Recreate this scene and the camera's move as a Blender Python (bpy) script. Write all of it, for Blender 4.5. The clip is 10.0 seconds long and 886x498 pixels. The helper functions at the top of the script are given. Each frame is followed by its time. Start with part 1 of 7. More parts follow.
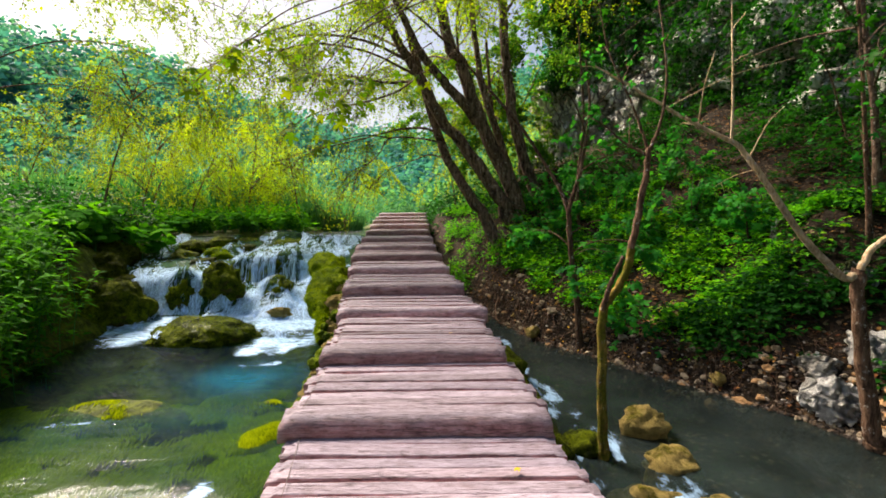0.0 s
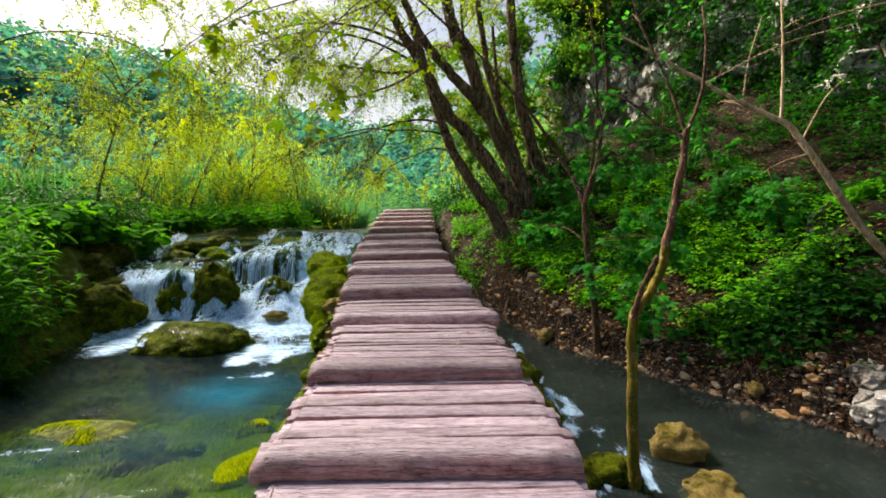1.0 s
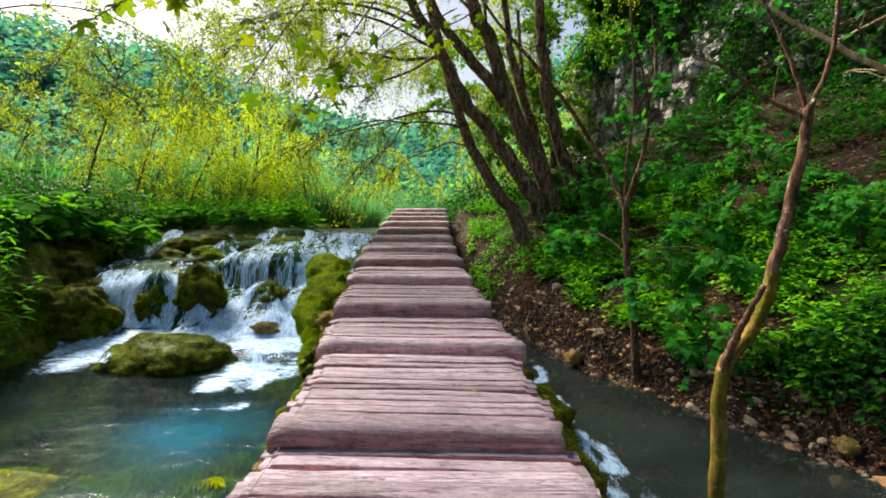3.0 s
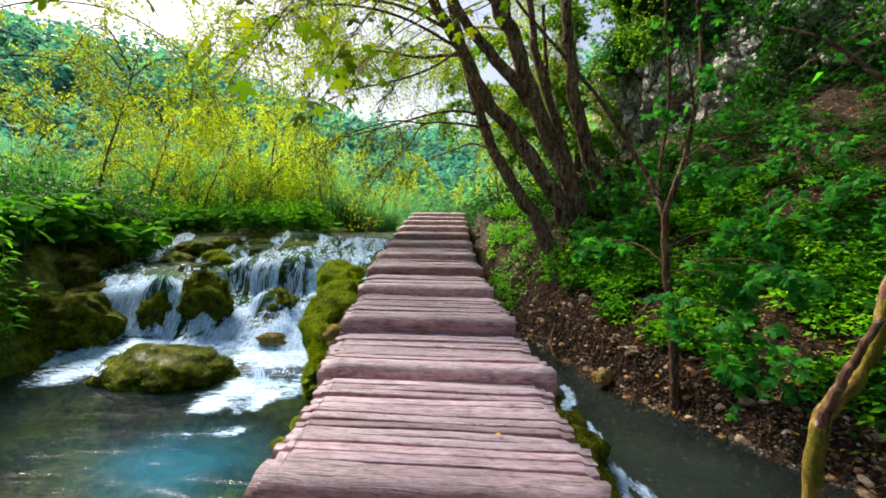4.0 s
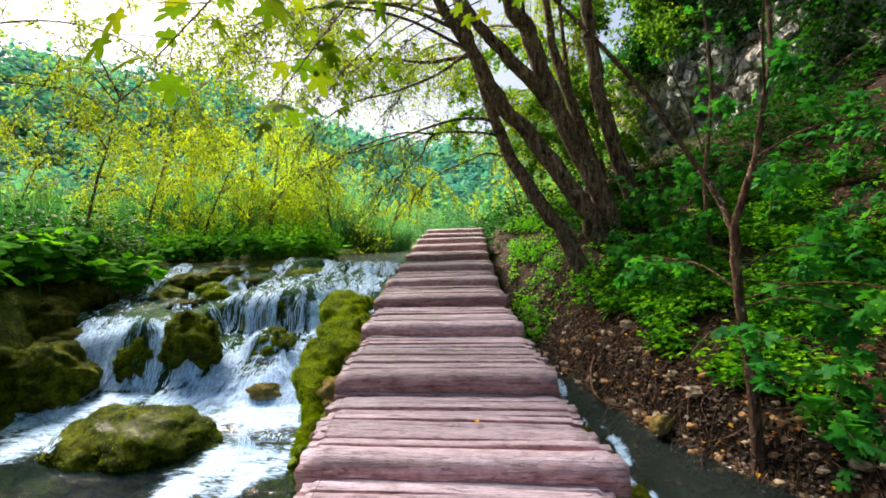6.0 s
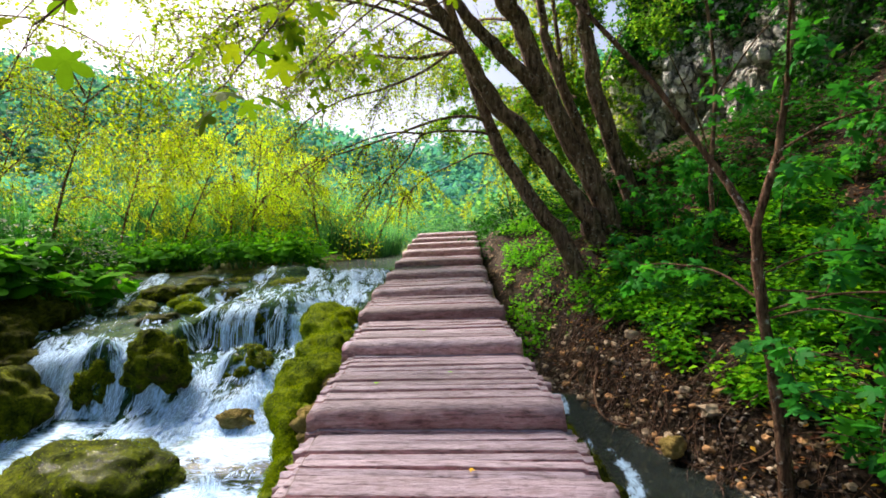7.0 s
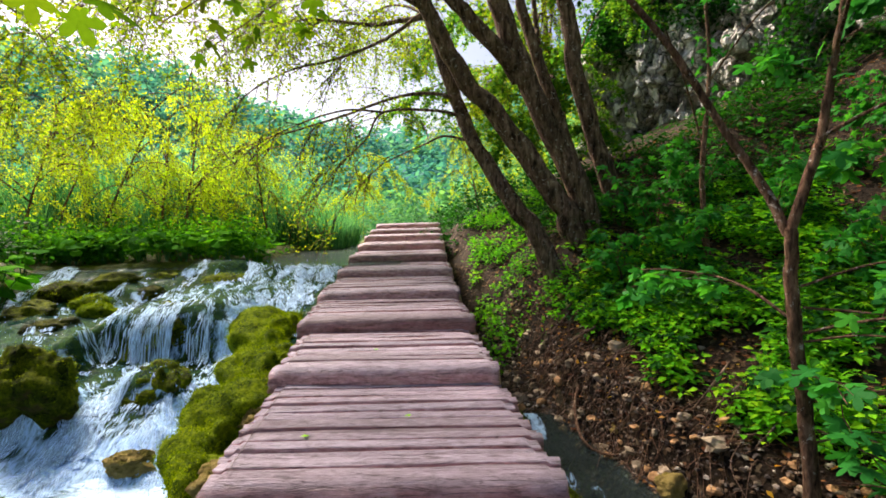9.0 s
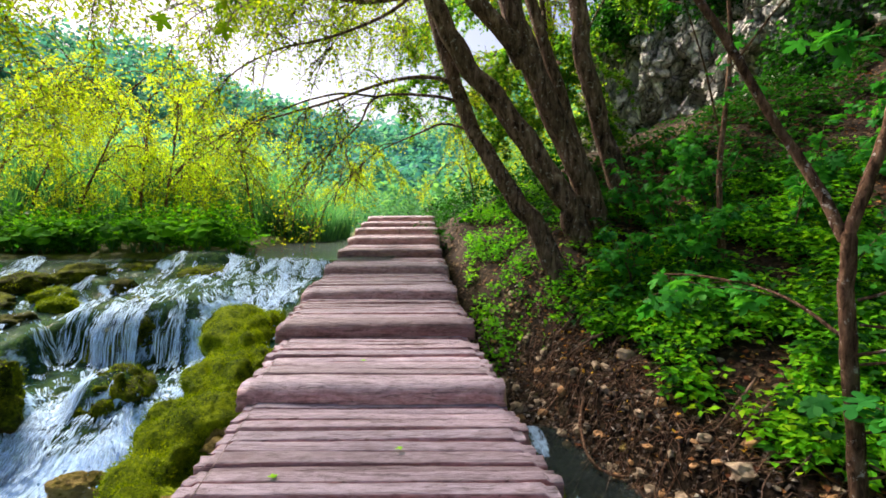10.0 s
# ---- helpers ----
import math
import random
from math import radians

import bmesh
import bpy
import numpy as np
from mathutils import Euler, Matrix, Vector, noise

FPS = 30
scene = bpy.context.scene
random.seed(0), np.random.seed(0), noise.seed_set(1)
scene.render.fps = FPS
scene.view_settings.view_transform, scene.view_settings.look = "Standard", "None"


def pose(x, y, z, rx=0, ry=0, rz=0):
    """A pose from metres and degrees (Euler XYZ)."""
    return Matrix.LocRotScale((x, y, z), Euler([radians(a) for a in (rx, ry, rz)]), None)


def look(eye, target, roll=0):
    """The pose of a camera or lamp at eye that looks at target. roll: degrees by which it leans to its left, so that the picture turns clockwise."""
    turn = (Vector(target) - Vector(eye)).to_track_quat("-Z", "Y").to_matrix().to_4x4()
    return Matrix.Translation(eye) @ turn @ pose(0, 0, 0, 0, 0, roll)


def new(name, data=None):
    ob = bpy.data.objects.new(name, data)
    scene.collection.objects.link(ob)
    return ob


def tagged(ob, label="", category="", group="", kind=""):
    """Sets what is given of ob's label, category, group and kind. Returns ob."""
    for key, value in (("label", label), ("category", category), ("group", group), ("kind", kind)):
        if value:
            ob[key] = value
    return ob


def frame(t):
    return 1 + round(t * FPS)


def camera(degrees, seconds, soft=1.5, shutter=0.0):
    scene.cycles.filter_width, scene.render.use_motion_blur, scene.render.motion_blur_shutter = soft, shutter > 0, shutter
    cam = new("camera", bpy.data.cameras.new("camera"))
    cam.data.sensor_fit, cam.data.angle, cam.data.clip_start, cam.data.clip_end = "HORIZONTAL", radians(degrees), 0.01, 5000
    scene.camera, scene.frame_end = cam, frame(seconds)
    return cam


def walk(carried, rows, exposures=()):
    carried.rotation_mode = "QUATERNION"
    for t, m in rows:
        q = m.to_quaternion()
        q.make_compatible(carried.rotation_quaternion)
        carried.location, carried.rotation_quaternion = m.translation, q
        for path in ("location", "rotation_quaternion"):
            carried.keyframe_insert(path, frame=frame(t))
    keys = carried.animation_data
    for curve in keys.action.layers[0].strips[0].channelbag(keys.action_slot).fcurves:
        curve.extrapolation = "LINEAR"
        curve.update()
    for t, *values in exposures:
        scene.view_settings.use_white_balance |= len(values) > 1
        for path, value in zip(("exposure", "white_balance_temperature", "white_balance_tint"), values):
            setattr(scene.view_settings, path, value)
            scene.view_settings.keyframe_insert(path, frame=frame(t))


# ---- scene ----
cam = camera(85.8, 10.0, soft=1.7)
PATH = [
    (0, (0.001, 0.061, 1.502), (0.006, 2.057, 1.376), -0.5),
    (0.5, (0.009, 0.373, 1.49), (0.006, 2.368, 1.358), -0.8),
    (1, (0.017, 0.649, 1.493), (-0.007, 2.644, 1.353), -1.1),
    (1.5, (0.026, 0.907, 1.504), (-0.012, 2.902, 1.362), -1.2),
    (2, (0.025, 1.199, 1.53), (-0.017, 3.194, 1.386), -0.9),
    (2.5, (0.013, 1.469, 1.529), (-0.043, 3.463, 1.384), -0.4),
    (4, (-0.028, 2.286, 1.551), (-0.19, 4.275, 1.424), 0.6),
    (4.5, (-0.066, 2.536, 1.592), (-0.258, 4.523, 1.476), 0.2),
    (5, (-0.087, 2.796, 1.628), (-0.312, 4.781, 1.53), -0.7),
    (5.5, (-0.1, 3.064, 1.655), (-0.342, 5.047, 1.572), -1.5),
    (7, (-0.114, 3.868, 1.73), (-0.32, 5.856, 1.664), -2.7),
    (7.5, (-0.139, 4.132, 1.757), (-0.304, 6.123, 1.685), -2.5),
    (8, (-0.152, 4.38, 1.781), (-0.282, 6.374, 1.695), -2.4),
    (8.5, (-0.171, 4.644, 1.782), (-0.26, 6.639, 1.683), -2.1),
    (9, (-0.193, 4.897, 1.783), (-0.24, 6.893, 1.667), -1.6),
    (9.5, (-0.229, 5.146, 1.795), (-0.248, 7.141, 1.661), -0.9),
    (10, (-0.258, 5.413, 1.795), (-0.272, 7.407, 1.65), -0.4),
]
walk(cam, [(t, look(eye, target, roll)) for t, eye, target, roll in PATH], exposures=((0, 1.58, 7000, 16), (4, 1.76, 6800, 17), (10, 1.93, 6800, 22)))

# ---- world and sun ----
SUN_DIR = Vector((-0.5, 0.5, 0.76)).normalized()
world = bpy.data.worlds.new("world")
scene.world = world
world.use_nodes = True
wn, wl = world.node_tree.nodes, world.node_tree.links
sky = wn.new("ShaderNodeTexSky")
sky.sky_type = "NISHITA"
sky.sun_disc = False
sky.sun_elevation = math.asin(SUN_DIR.z)
sky.sun_rotation = math.atan2(SUN_DIR.x, SUN_DIR.y)
sky.dust_density = 3.0
sky.air_density = 1.2
SKY = 0.05
wn["Background"].inputs["Strength"].default_value = SKY
wl.new(sky.outputs[0], wn["Background"].inputs["Color"])

sun_data = bpy.data.lights.new("sun", "SUN")
sun_data.energy = 4.9
sun_data.angle = radians(24)
sun_data.color = (1.0, 0.92, 0.77)
sun = new("sun", sun_data)
sun.matrix_world = look((0, 0, 30), Vector((0, 0, 30)) - SUN_DIR)

# ---- numeric helpers ----
RNG = np.random.default_rng(7)
PERM = RNG.random((256, 256))
PERM3 = RNG.random((64, 64, 64))


def smooth(a, b, x):
    k = np.clip((x - a) / (b - a), 0, 1)
    return k * k * (3 - 2 * k)


def vnoise(x, y):
    """Value noise in the plane, -1 to 1."""
    x0, y0 = np.floor(x), np.floor(y)
    fx, fy = x - x0, y - y0
    fx, fy = fx * fx * (3 - 2 * fx), fy * fy * (3 - 2 * fy)
    i, j = x0.astype(int) % 256, y0.astype(int) % 256
    i2, j2 = (i + 1) % 256, (j + 1) % 256
    a = PERM[i, j] * (1 - fx) + PERM[i2, j] * fx
    b = PERM[i, j2] * (1 - fx) + PERM[i2, j2] * fx
    return 2 * (a * (1 - fy) + b * fy) - 1


def fbm(x, y, octaves=4):
    total, gain = 0, 0.5
    for k in range(octaves):
        total = total + gain * vnoise(x * 2**k + 17.3 * k, y * 2**k + 9.1 * k)
        gain *= 0.5
    return total


def noise3(p):
    """Value noise in space for an array of points, -1 to 1."""
    q = np.floor(p)
    f = p - q
    f = f * f * (3 - 2 * f)
    i = q.astype(int) % 64
    j = (i + 1) % 64
    out = 0
    for a in (0, 1):
        for b in (0, 1):
            for c in (0, 1):
                w = (f[:, 0] if a else 1 - f[:, 0]) * (f[:, 1] if b else 1 - f[:, 1]) * (f[:, 2] if c else 1 - f[:, 2])
                out = out + w * PERM3[(j if a else i)[:, 0], (j if b else i)[:, 1], (j if c else i)[:, 2]]
    return 2 * out - 1


def fbm3(p, octaves=4):
    total, gain = 0, 0.5
    for k in range(octaves):
        total = total + gain * noise3(p * 2**k + 5.7 * k)
        gain *= 0.5
    return total


def make_mesh(name, verts, faces, smooth_faces=True, attrs=None):
    """A mesh from arrays; faces: one array of triangles or of quads."""
    verts, faces = np.asarray(verts, dtype=np.float32), np.asarray(faces, dtype=np.int32)
    me = bpy.data.meshes.new(name)
    n, k = faces.shape
    me.vertices.add(len(verts))
    me.vertices.foreach_set("co", verts.ravel())
    me.loops.add(n * k)
    me.loops.foreach_set("vertex_index", faces.ravel())
    me.polygons.add(n)
    me.polygons.foreach_set("loop_start", np.arange(0, n * k, k, dtype=np.int32))
    me.polygons.foreach_set("loop_total", np.full(n, k, dtype=np.int32))
    me.polygons.foreach_set("use_smooth", np.full(n, smooth_faces))
    for key, values in (attrs or {}).items():
        me.attributes.new(key, "FLOAT", "POINT").data.foreach_set("value", np.asarray(values, dtype=np.float32))
    me.update(calc_edges=True)
    me.validate()
    return me


def part(name, data, material, parent=None, label="", m=None):
    """One mesh object, from a mesh or a bmesh, under a thing or part."""
    if isinstance(data, bmesh.types.BMesh):
        me = bpy.data.meshes.new(name)
        data.to_mesh(me)
        data.free()
        data = me
    if material and not data.materials:
        data.materials.append(material)
    ob = new(name, data)
    if parent:
        ob.parent = parent
    if m is not None:
        ob.matrix_basis = m
    if label:
        tagged(ob, label)
    return ob


def grid_faces(nx, ny):
    i = np.arange(nx * ny).reshape(ny, nx)
    return np.stack([i[:-1, :-1], i[:-1, 1:], i[1:, 1:], i[1:, :-1]], -1).reshape(-1, 4)


# ---- materials ----
def material(name):
    mat = bpy.data.materials.new(name)
    mat.use_nodes = True
    return mat, mat.node_tree.nodes, mat.node_tree.links, mat.node_tree.nodes["Principled BSDF"]


def world_coords(n, l, scale=(1, 1, 1)):
    g = n.new("ShaderNodeNewGeometry")
    mp = n.new("ShaderNodeMapping")
    mp.inputs["Scale"].default_value = scale
    l.new(g.outputs["Position"], mp.inputs[0])
    return mp.outputs[0]


def tex_noise(n, l, vec, scale, detail=5.0, rough=0.6, distort=0.0):
    t = n.new("ShaderNodeTexNoise")
    t.inputs["Scale"].default_value = scale
    t.inputs["Detail"].default_value = detail
    t.inputs["Roughness"].default_value = rough
    t.inputs["Distortion"].default_value = distort
    l.new(vec, t.inputs["Vector"])
    return t.outputs[0]


def ramp(n, l, fac, stops):
    r = n.new("ShaderNodeValToRGB")
    e = r.color_ramp.elements
    while len(e) < len(stops):
        e.new(0.5)
    for k, (p, c) in zip(e, stops):
        k.position = p
        k.color = (*c, 1) if len(c) == 3 else c
    l.new(fac, r.inputs[0])
    return r.outputs[0]


def grey(a, b, lo=0.0, hi=1.0):
    return [(a, (lo, lo, lo)), (b, (hi, hi, hi))]


def mix(n, l, fac, a, b, kind="MIX"):
    m = n.new("ShaderNodeMix")
    m.data_type = "RGBA"
    m.blend_type = kind
    for sock, v in ((m.inputs[0], fac), (m.inputs[6], a), (m.inputs[7], b)):
        if hasattr(v, "links"):
            l.new(v, sock)
        elif isinstance(v, (int, float)):
            sock.default_value = v
        else:
            sock.default_value = (*v, 1)
    return m.outputs[2]


def maths(n, l, op, a, b=0.0, clamp=False):
    m = n.new("ShaderNodeMath")
    m.operation = op
    m.use_clamp = clamp
    for sock, v in zip(m.inputs, (a, b)):
        if hasattr(v, "links"):
            l.new(v, sock)
        else:
            sock.default_value = v
    return m.outputs[0]


def attr(n, name):
    a = n.new("ShaderNodeAttribute")
    a.attribute_name = name
    return a.outputs["Fac"]


def bump(n, l, bsdf, height, strength, distance):
    b = n.new("ShaderNodeBump")
    b.inputs["Strength"].default_value = strength
    b.inputs["Distance"].default_value = distance
    l.new(height, b.inputs["Height"])
    l.new(b.outputs[0], bsdf.inputs["Normal"])


def leaf_material(name, colours, translucent=0.45, rough=0.5, patch=0.0, gloss=0.1):
    """Leaves: a colour for each leaf, light shining through."""
    mat, n, l, b = material(name)
    g = n.new("ShaderNodeNewGeometry")
    fac = g.outputs["Random Per Island"]
    if patch:
        big = tex_noise(n, l, world_coords(n, l), patch, 2, 0.5)
        fac = maths(n, l, "ADD", maths(n, l, "MULTIPLY", fac, 0.55), maths(n, l, "MULTIPLY_ADD", big, 0.9), True)
        fac.node.inputs[1].links[0].from_node.inputs[2].default_value = -0.22
    col = ramp(n, l, fac, [(i / max(1, len(colours) - 1), c) for i, c in enumerate(colours)])
    vein = tex_noise(n, l, world_coords(n, l), 60, 3, 0.6)
    col = mix(n, l, 0.35, col, mix(n, l, vein, (0.55, 0.55, 0.55), (1.35, 1.35, 1.3)), "MULTIPLY")
    l.new(col, b.inputs["Base Color"])
    b.inputs["Roughness"].default_value = rough
    b.inputs["Specular IOR Level"].default_value = gloss
    tr = n.new("ShaderNodeBsdfTranslucent")
    l.new(mix(n, l, 1.0, col, (1.5, 1.45, 0.7), "MULTIPLY"), tr.inputs[0])
    ms = n.new("ShaderNodeMixShader")
    ms.inputs[0].default_value = translucent
    l.new(b.outputs[0], ms.inputs[1])
    l.new(tr.outputs[0], ms.inputs[2])
    l.new(ms.outputs[0], n["Material Output"].inputs[0])
    return mat


def wood_material():
    """Weathered split logs: bleached pinkish tops, red-brown round sides painted lighter against shade, cracks."""
    mat, n, l, b = material("weathered_wood")
    oi = n.new("ShaderNodeObjectInfo")
    rnd = oi.outputs["Random"]
    tc = n.new("ShaderNodeTexCoord")
    off = n.new("ShaderNodeVectorMath")
    off.operation = "ADD"
    cmb = n.new("ShaderNodeCombineXYZ")
    l.new(maths(n, l, "MULTIPLY", rnd, 37.0), cmb.inputs[0])
    l.new(maths(n, l, "MULTIPLY", rnd, 11.0), cmb.inputs[1])
    l.new(tc.outputs["Object"], off.inputs[0])
    l.new(cmb.outputs[0], off.inputs[1])

    def mapped(s):
        mp = n.new("ShaderNodeMapping")
        mp.inputs["Scale"].default_value = s
        l.new(off.outputs[0], mp.inputs[0])
        return mp.outputs[0]

    grain = tex_noise(n, l, mapped((3.5, 70, 70)), 1.0, 6, 0.65, 0.6)
    streak = tex_noise(n, l, mapped((5, 15, 15)), 1.0, 6, 0.68, 0.5)
    blotch = tex_noise(n, l, mapped((4, 7, 7)), 1.0, 5, 0.65)
    fine = tex_noise(n, l, mapped((40, 120, 120)), 1.0, 3, 0.7)
    mottle = tex_noise(n, l, mapped((11, 22, 22)), 1.0, 7, 0.72)
    patchy = maths(n, l, "ADD", maths(n, l, "MULTIPLY", streak, 0.55), maths(n, l, "MULTIPLY", mottle, 0.45))
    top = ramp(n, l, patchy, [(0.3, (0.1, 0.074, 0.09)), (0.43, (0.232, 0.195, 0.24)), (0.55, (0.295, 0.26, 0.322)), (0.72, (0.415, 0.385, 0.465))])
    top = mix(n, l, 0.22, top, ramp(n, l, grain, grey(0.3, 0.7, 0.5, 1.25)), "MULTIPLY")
    # Sides get a lighter colour than the tops to offset their shade.
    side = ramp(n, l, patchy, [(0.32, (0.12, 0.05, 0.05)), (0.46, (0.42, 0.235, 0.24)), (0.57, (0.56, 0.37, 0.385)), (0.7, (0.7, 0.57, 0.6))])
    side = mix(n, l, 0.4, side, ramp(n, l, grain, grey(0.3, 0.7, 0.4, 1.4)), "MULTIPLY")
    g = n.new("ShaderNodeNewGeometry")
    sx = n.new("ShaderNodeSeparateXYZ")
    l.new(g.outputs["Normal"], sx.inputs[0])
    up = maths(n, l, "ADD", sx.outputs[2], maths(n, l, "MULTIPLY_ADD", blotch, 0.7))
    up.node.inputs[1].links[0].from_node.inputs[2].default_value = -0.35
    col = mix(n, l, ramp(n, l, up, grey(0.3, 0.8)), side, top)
    cut = ramp(n, l, maths(n, l, "ADD", maths(n, l, "ABSOLUTE", sx.outputs[0]), maths(n, l, "MULTIPLY", blotch, 0.3)), grey(0.75, 0.95))
    col = mix(n, l, maths(n, l, "MULTIPLY", cut, 0.8), col, mix(n, l, streak, (0.2, 0.12, 0.06), (0.6, 0.44, 0.27)))
    tint = ramp(n, l, rnd, [(0, (0.62, 0.54, 0.53)), (0.3, (1.0, 0.95, 0.95)), (0.6, (0.84, 0.81, 0.85)), (0.8, (1.06, 0.96, 0.95)), (1, (1.28, 1.24, 1.24))])
    col = mix(n, l, 1.0, col, tint, "MULTIPLY")
    stain = ramp(n, l, blotch, grey(0.55, 0.74))
    col = mix(n, l, maths(n, l, "MULTIPLY", stain, 0.55), col, (0.12, 0.07, 0.065))
    crack = ramp(n, l, tex_noise(n, l, mapped((1.6, 30, 30)), 1.0, 3, 0.5, 1.2), [(0.478, (0, 0, 0)), (0.5, (1, 1, 1)), (0.522, (0, 0, 0))])
    col = mix(n, l, maths(n, l, "MULTIPLY", crack, 0.75), col, (0.045, 0.025, 0.025))
    l.new(ramp(n, l, blotch, grey(0.3, 0.7, 0.45, 0.8)), b.inputs["Roughness"])
    b.inputs["Specular IOR Level"].default_value = 0.3
    speck = tex_noise(n, l, mapped((16, 30, 30)), 1.0, 6, 0.78)
    col = mix(n, l, 0.7, col, ramp(n, l, speck, [(0.3, (0.45, 0.4, 0.4)), (0.46, (1.0, 1.0, 1.0)), (0.7, (1.3, 1.3, 1.3))]), "MULTIPLY")
    l.new(col, b.inputs["Base Color"])
    height = maths(n, l, "ADD", maths(n, l, "ADD", grain, speck), maths(n, l, "MULTIPLY", streak, 1.2))
    height = maths(n, l, "SUBTRACT", maths(n, l, "ADD", height, maths(n, l, "MULTIPLY", fine, 0.3)), crack)
    bump(n, l, b, height, 0.7, 0.012)
    return mat


def ground_material():
    """Soil with leaf litter, mossy tufa and gravel, by the shares stored in the sheet."""
    mat, n, l, b = material("forest_ground")
    w = world_coords(n, l)
    moss_n = tex_noise(n, l, w, 9, 6, 0.65)
    moss = ramp(n, l, moss_n, [(0.3, (0.014, 0.017, 0.003)), (0.5, (0.06, 0.08, 0.006)), (0.68, (0.13, 0.16, 0.01)), (0.85, (0.14, 0.12, 0.035))])
    v = n.new("ShaderNodeTexVoronoi")
    v.inputs["Scale"].default_value = 22
    l.new(w, v.inputs["Vector"])
    sv = n.new("ShaderNodeSeparateColor")
    l.new(v.outputs["Color"], sv.inputs[0])
    litter = ramp(n, l, sv.outputs[0], [(0, (0.01, 0.007, 0.004)), (0.4, (0.02, 0.013, 0.008)), (0.7, (0.042, 0.026, 0.015)), (0.9, (0.1, 0.06, 0.03)), (1, (0.24, 0.18, 0.11))])
    soil = ramp(n, l, tex_noise(n, l, w, 14, 6, 0.7), [(0.3, (0.007, 0.005, 0.004)), (0.6, (0.02, 0.014, 0.009)), (0.8, (0.055, 0.042, 0.028))])
    litter = mix(n, l, ramp(n, l, tex_noise(n, l, w, 3, 4, 0.6), grey(0.4, 0.6)), soil, litter)
    stone = ramp(n, l, tex_noise(n, l, w, 18, 6, 0.7), [(0.3, (0.02, 0.016, 0.009)), (0.55, (0.065, 0.052, 0.03)), (0.8, (0.2, 0.17, 0.11))])
    far = ramp(n, l, tex_noise(n, l, w, 0.25, 6, 0.7), [(0.3, (0.02, 0.06, 0.015)), (0.7, (0.07, 0.13, 0.03))])
    edge = maths(n, l, "MULTIPLY_ADD", tex_noise(n, l, w, 5, 5, 0.65), 0.8)
    edge.node.inputs[2].default_value = -0.4

    def share(name):
        return ramp(n, l, maths(n, l, "ADD", attr(n, name), edge), grey(0.4, 0.6))

    col = mix(n, l, share("moss"), litter, moss)
    col = mix(n, l, share("stone"), col, stone)
    col = mix(n, l, share("far"), col, far)
    l.new(col, b.inputs["Base Color"])
    l.new(maths(n, l, "SUBTRACT", 0.85, maths(n, l, "MULTIPLY", attr(n, "wet"), 0.2)), b.inputs["Roughness"])
    b.inputs["Specular IOR Level"].default_value = 0.1
    bump(n, l, b, maths(n, l, "ADD", tex_noise(n, l, w, 30, 6, 0.7), maths(n, l, "MULTIPLY", v.outputs["Distance"], 0.6)), 0.8, 0.04)
    return mat


def moss_rock_material(name, dark, mid, light, stone, cover):
    """Tufa boulders with a coat of moss, barer low down the noise."""
    mat, n, l, b = material(name)
    w = world_coords(n, l)
    tuft = tex_noise(n, l, w, 26, 7, 0.75)
    big = tex_noise(n, l, w, 5, 5, 0.65)
    moss = mix(n, l, ramp(n, l, big, grey(0.42, 0.6)), ramp(n, l, tuft, [(0.38, dark), (0.58, mid)]), ramp(n, l, tuft, [(0.36, mid), (0.6, light)]))
    bare = ramp(n, l, tex_noise(n, l, w, 16, 6, 0.7), [(0.25, tuple(c * 0.25 for c in stone)), (0.5, tuple(c * 0.7 for c in stone)), (0.75, stone)])
    g = n.new("ShaderNodeNewGeometry")
    sx = n.new("ShaderNodeSeparateXYZ")
    l.new(g.outputs["Normal"], sx.inputs[0])
    k = maths(n, l, "ADD", maths(n, l, "MULTIPLY", sx.outputs[2], 0.35), maths(n, l, "MULTIPLY", tex_noise(n, l, w, 7, 5, 0.7), 1.4))
    k = maths(n, l, "ADD", k, cover)
    col = mix(n, l, ramp(n, l, k, grey(0.45, 0.65)), bare, moss)
    l.new(col, b.inputs["Base Color"])
    b.inputs["Roughness"].default_value = 0.85
    b.inputs["Specular IOR Level"].default_value = 0.08
    bump(n, l, b, maths(n, l, "ADD", tuft, tex_noise(n, l, w, 110, 4, 0.7)), 1.0, 0.05)
    return mat


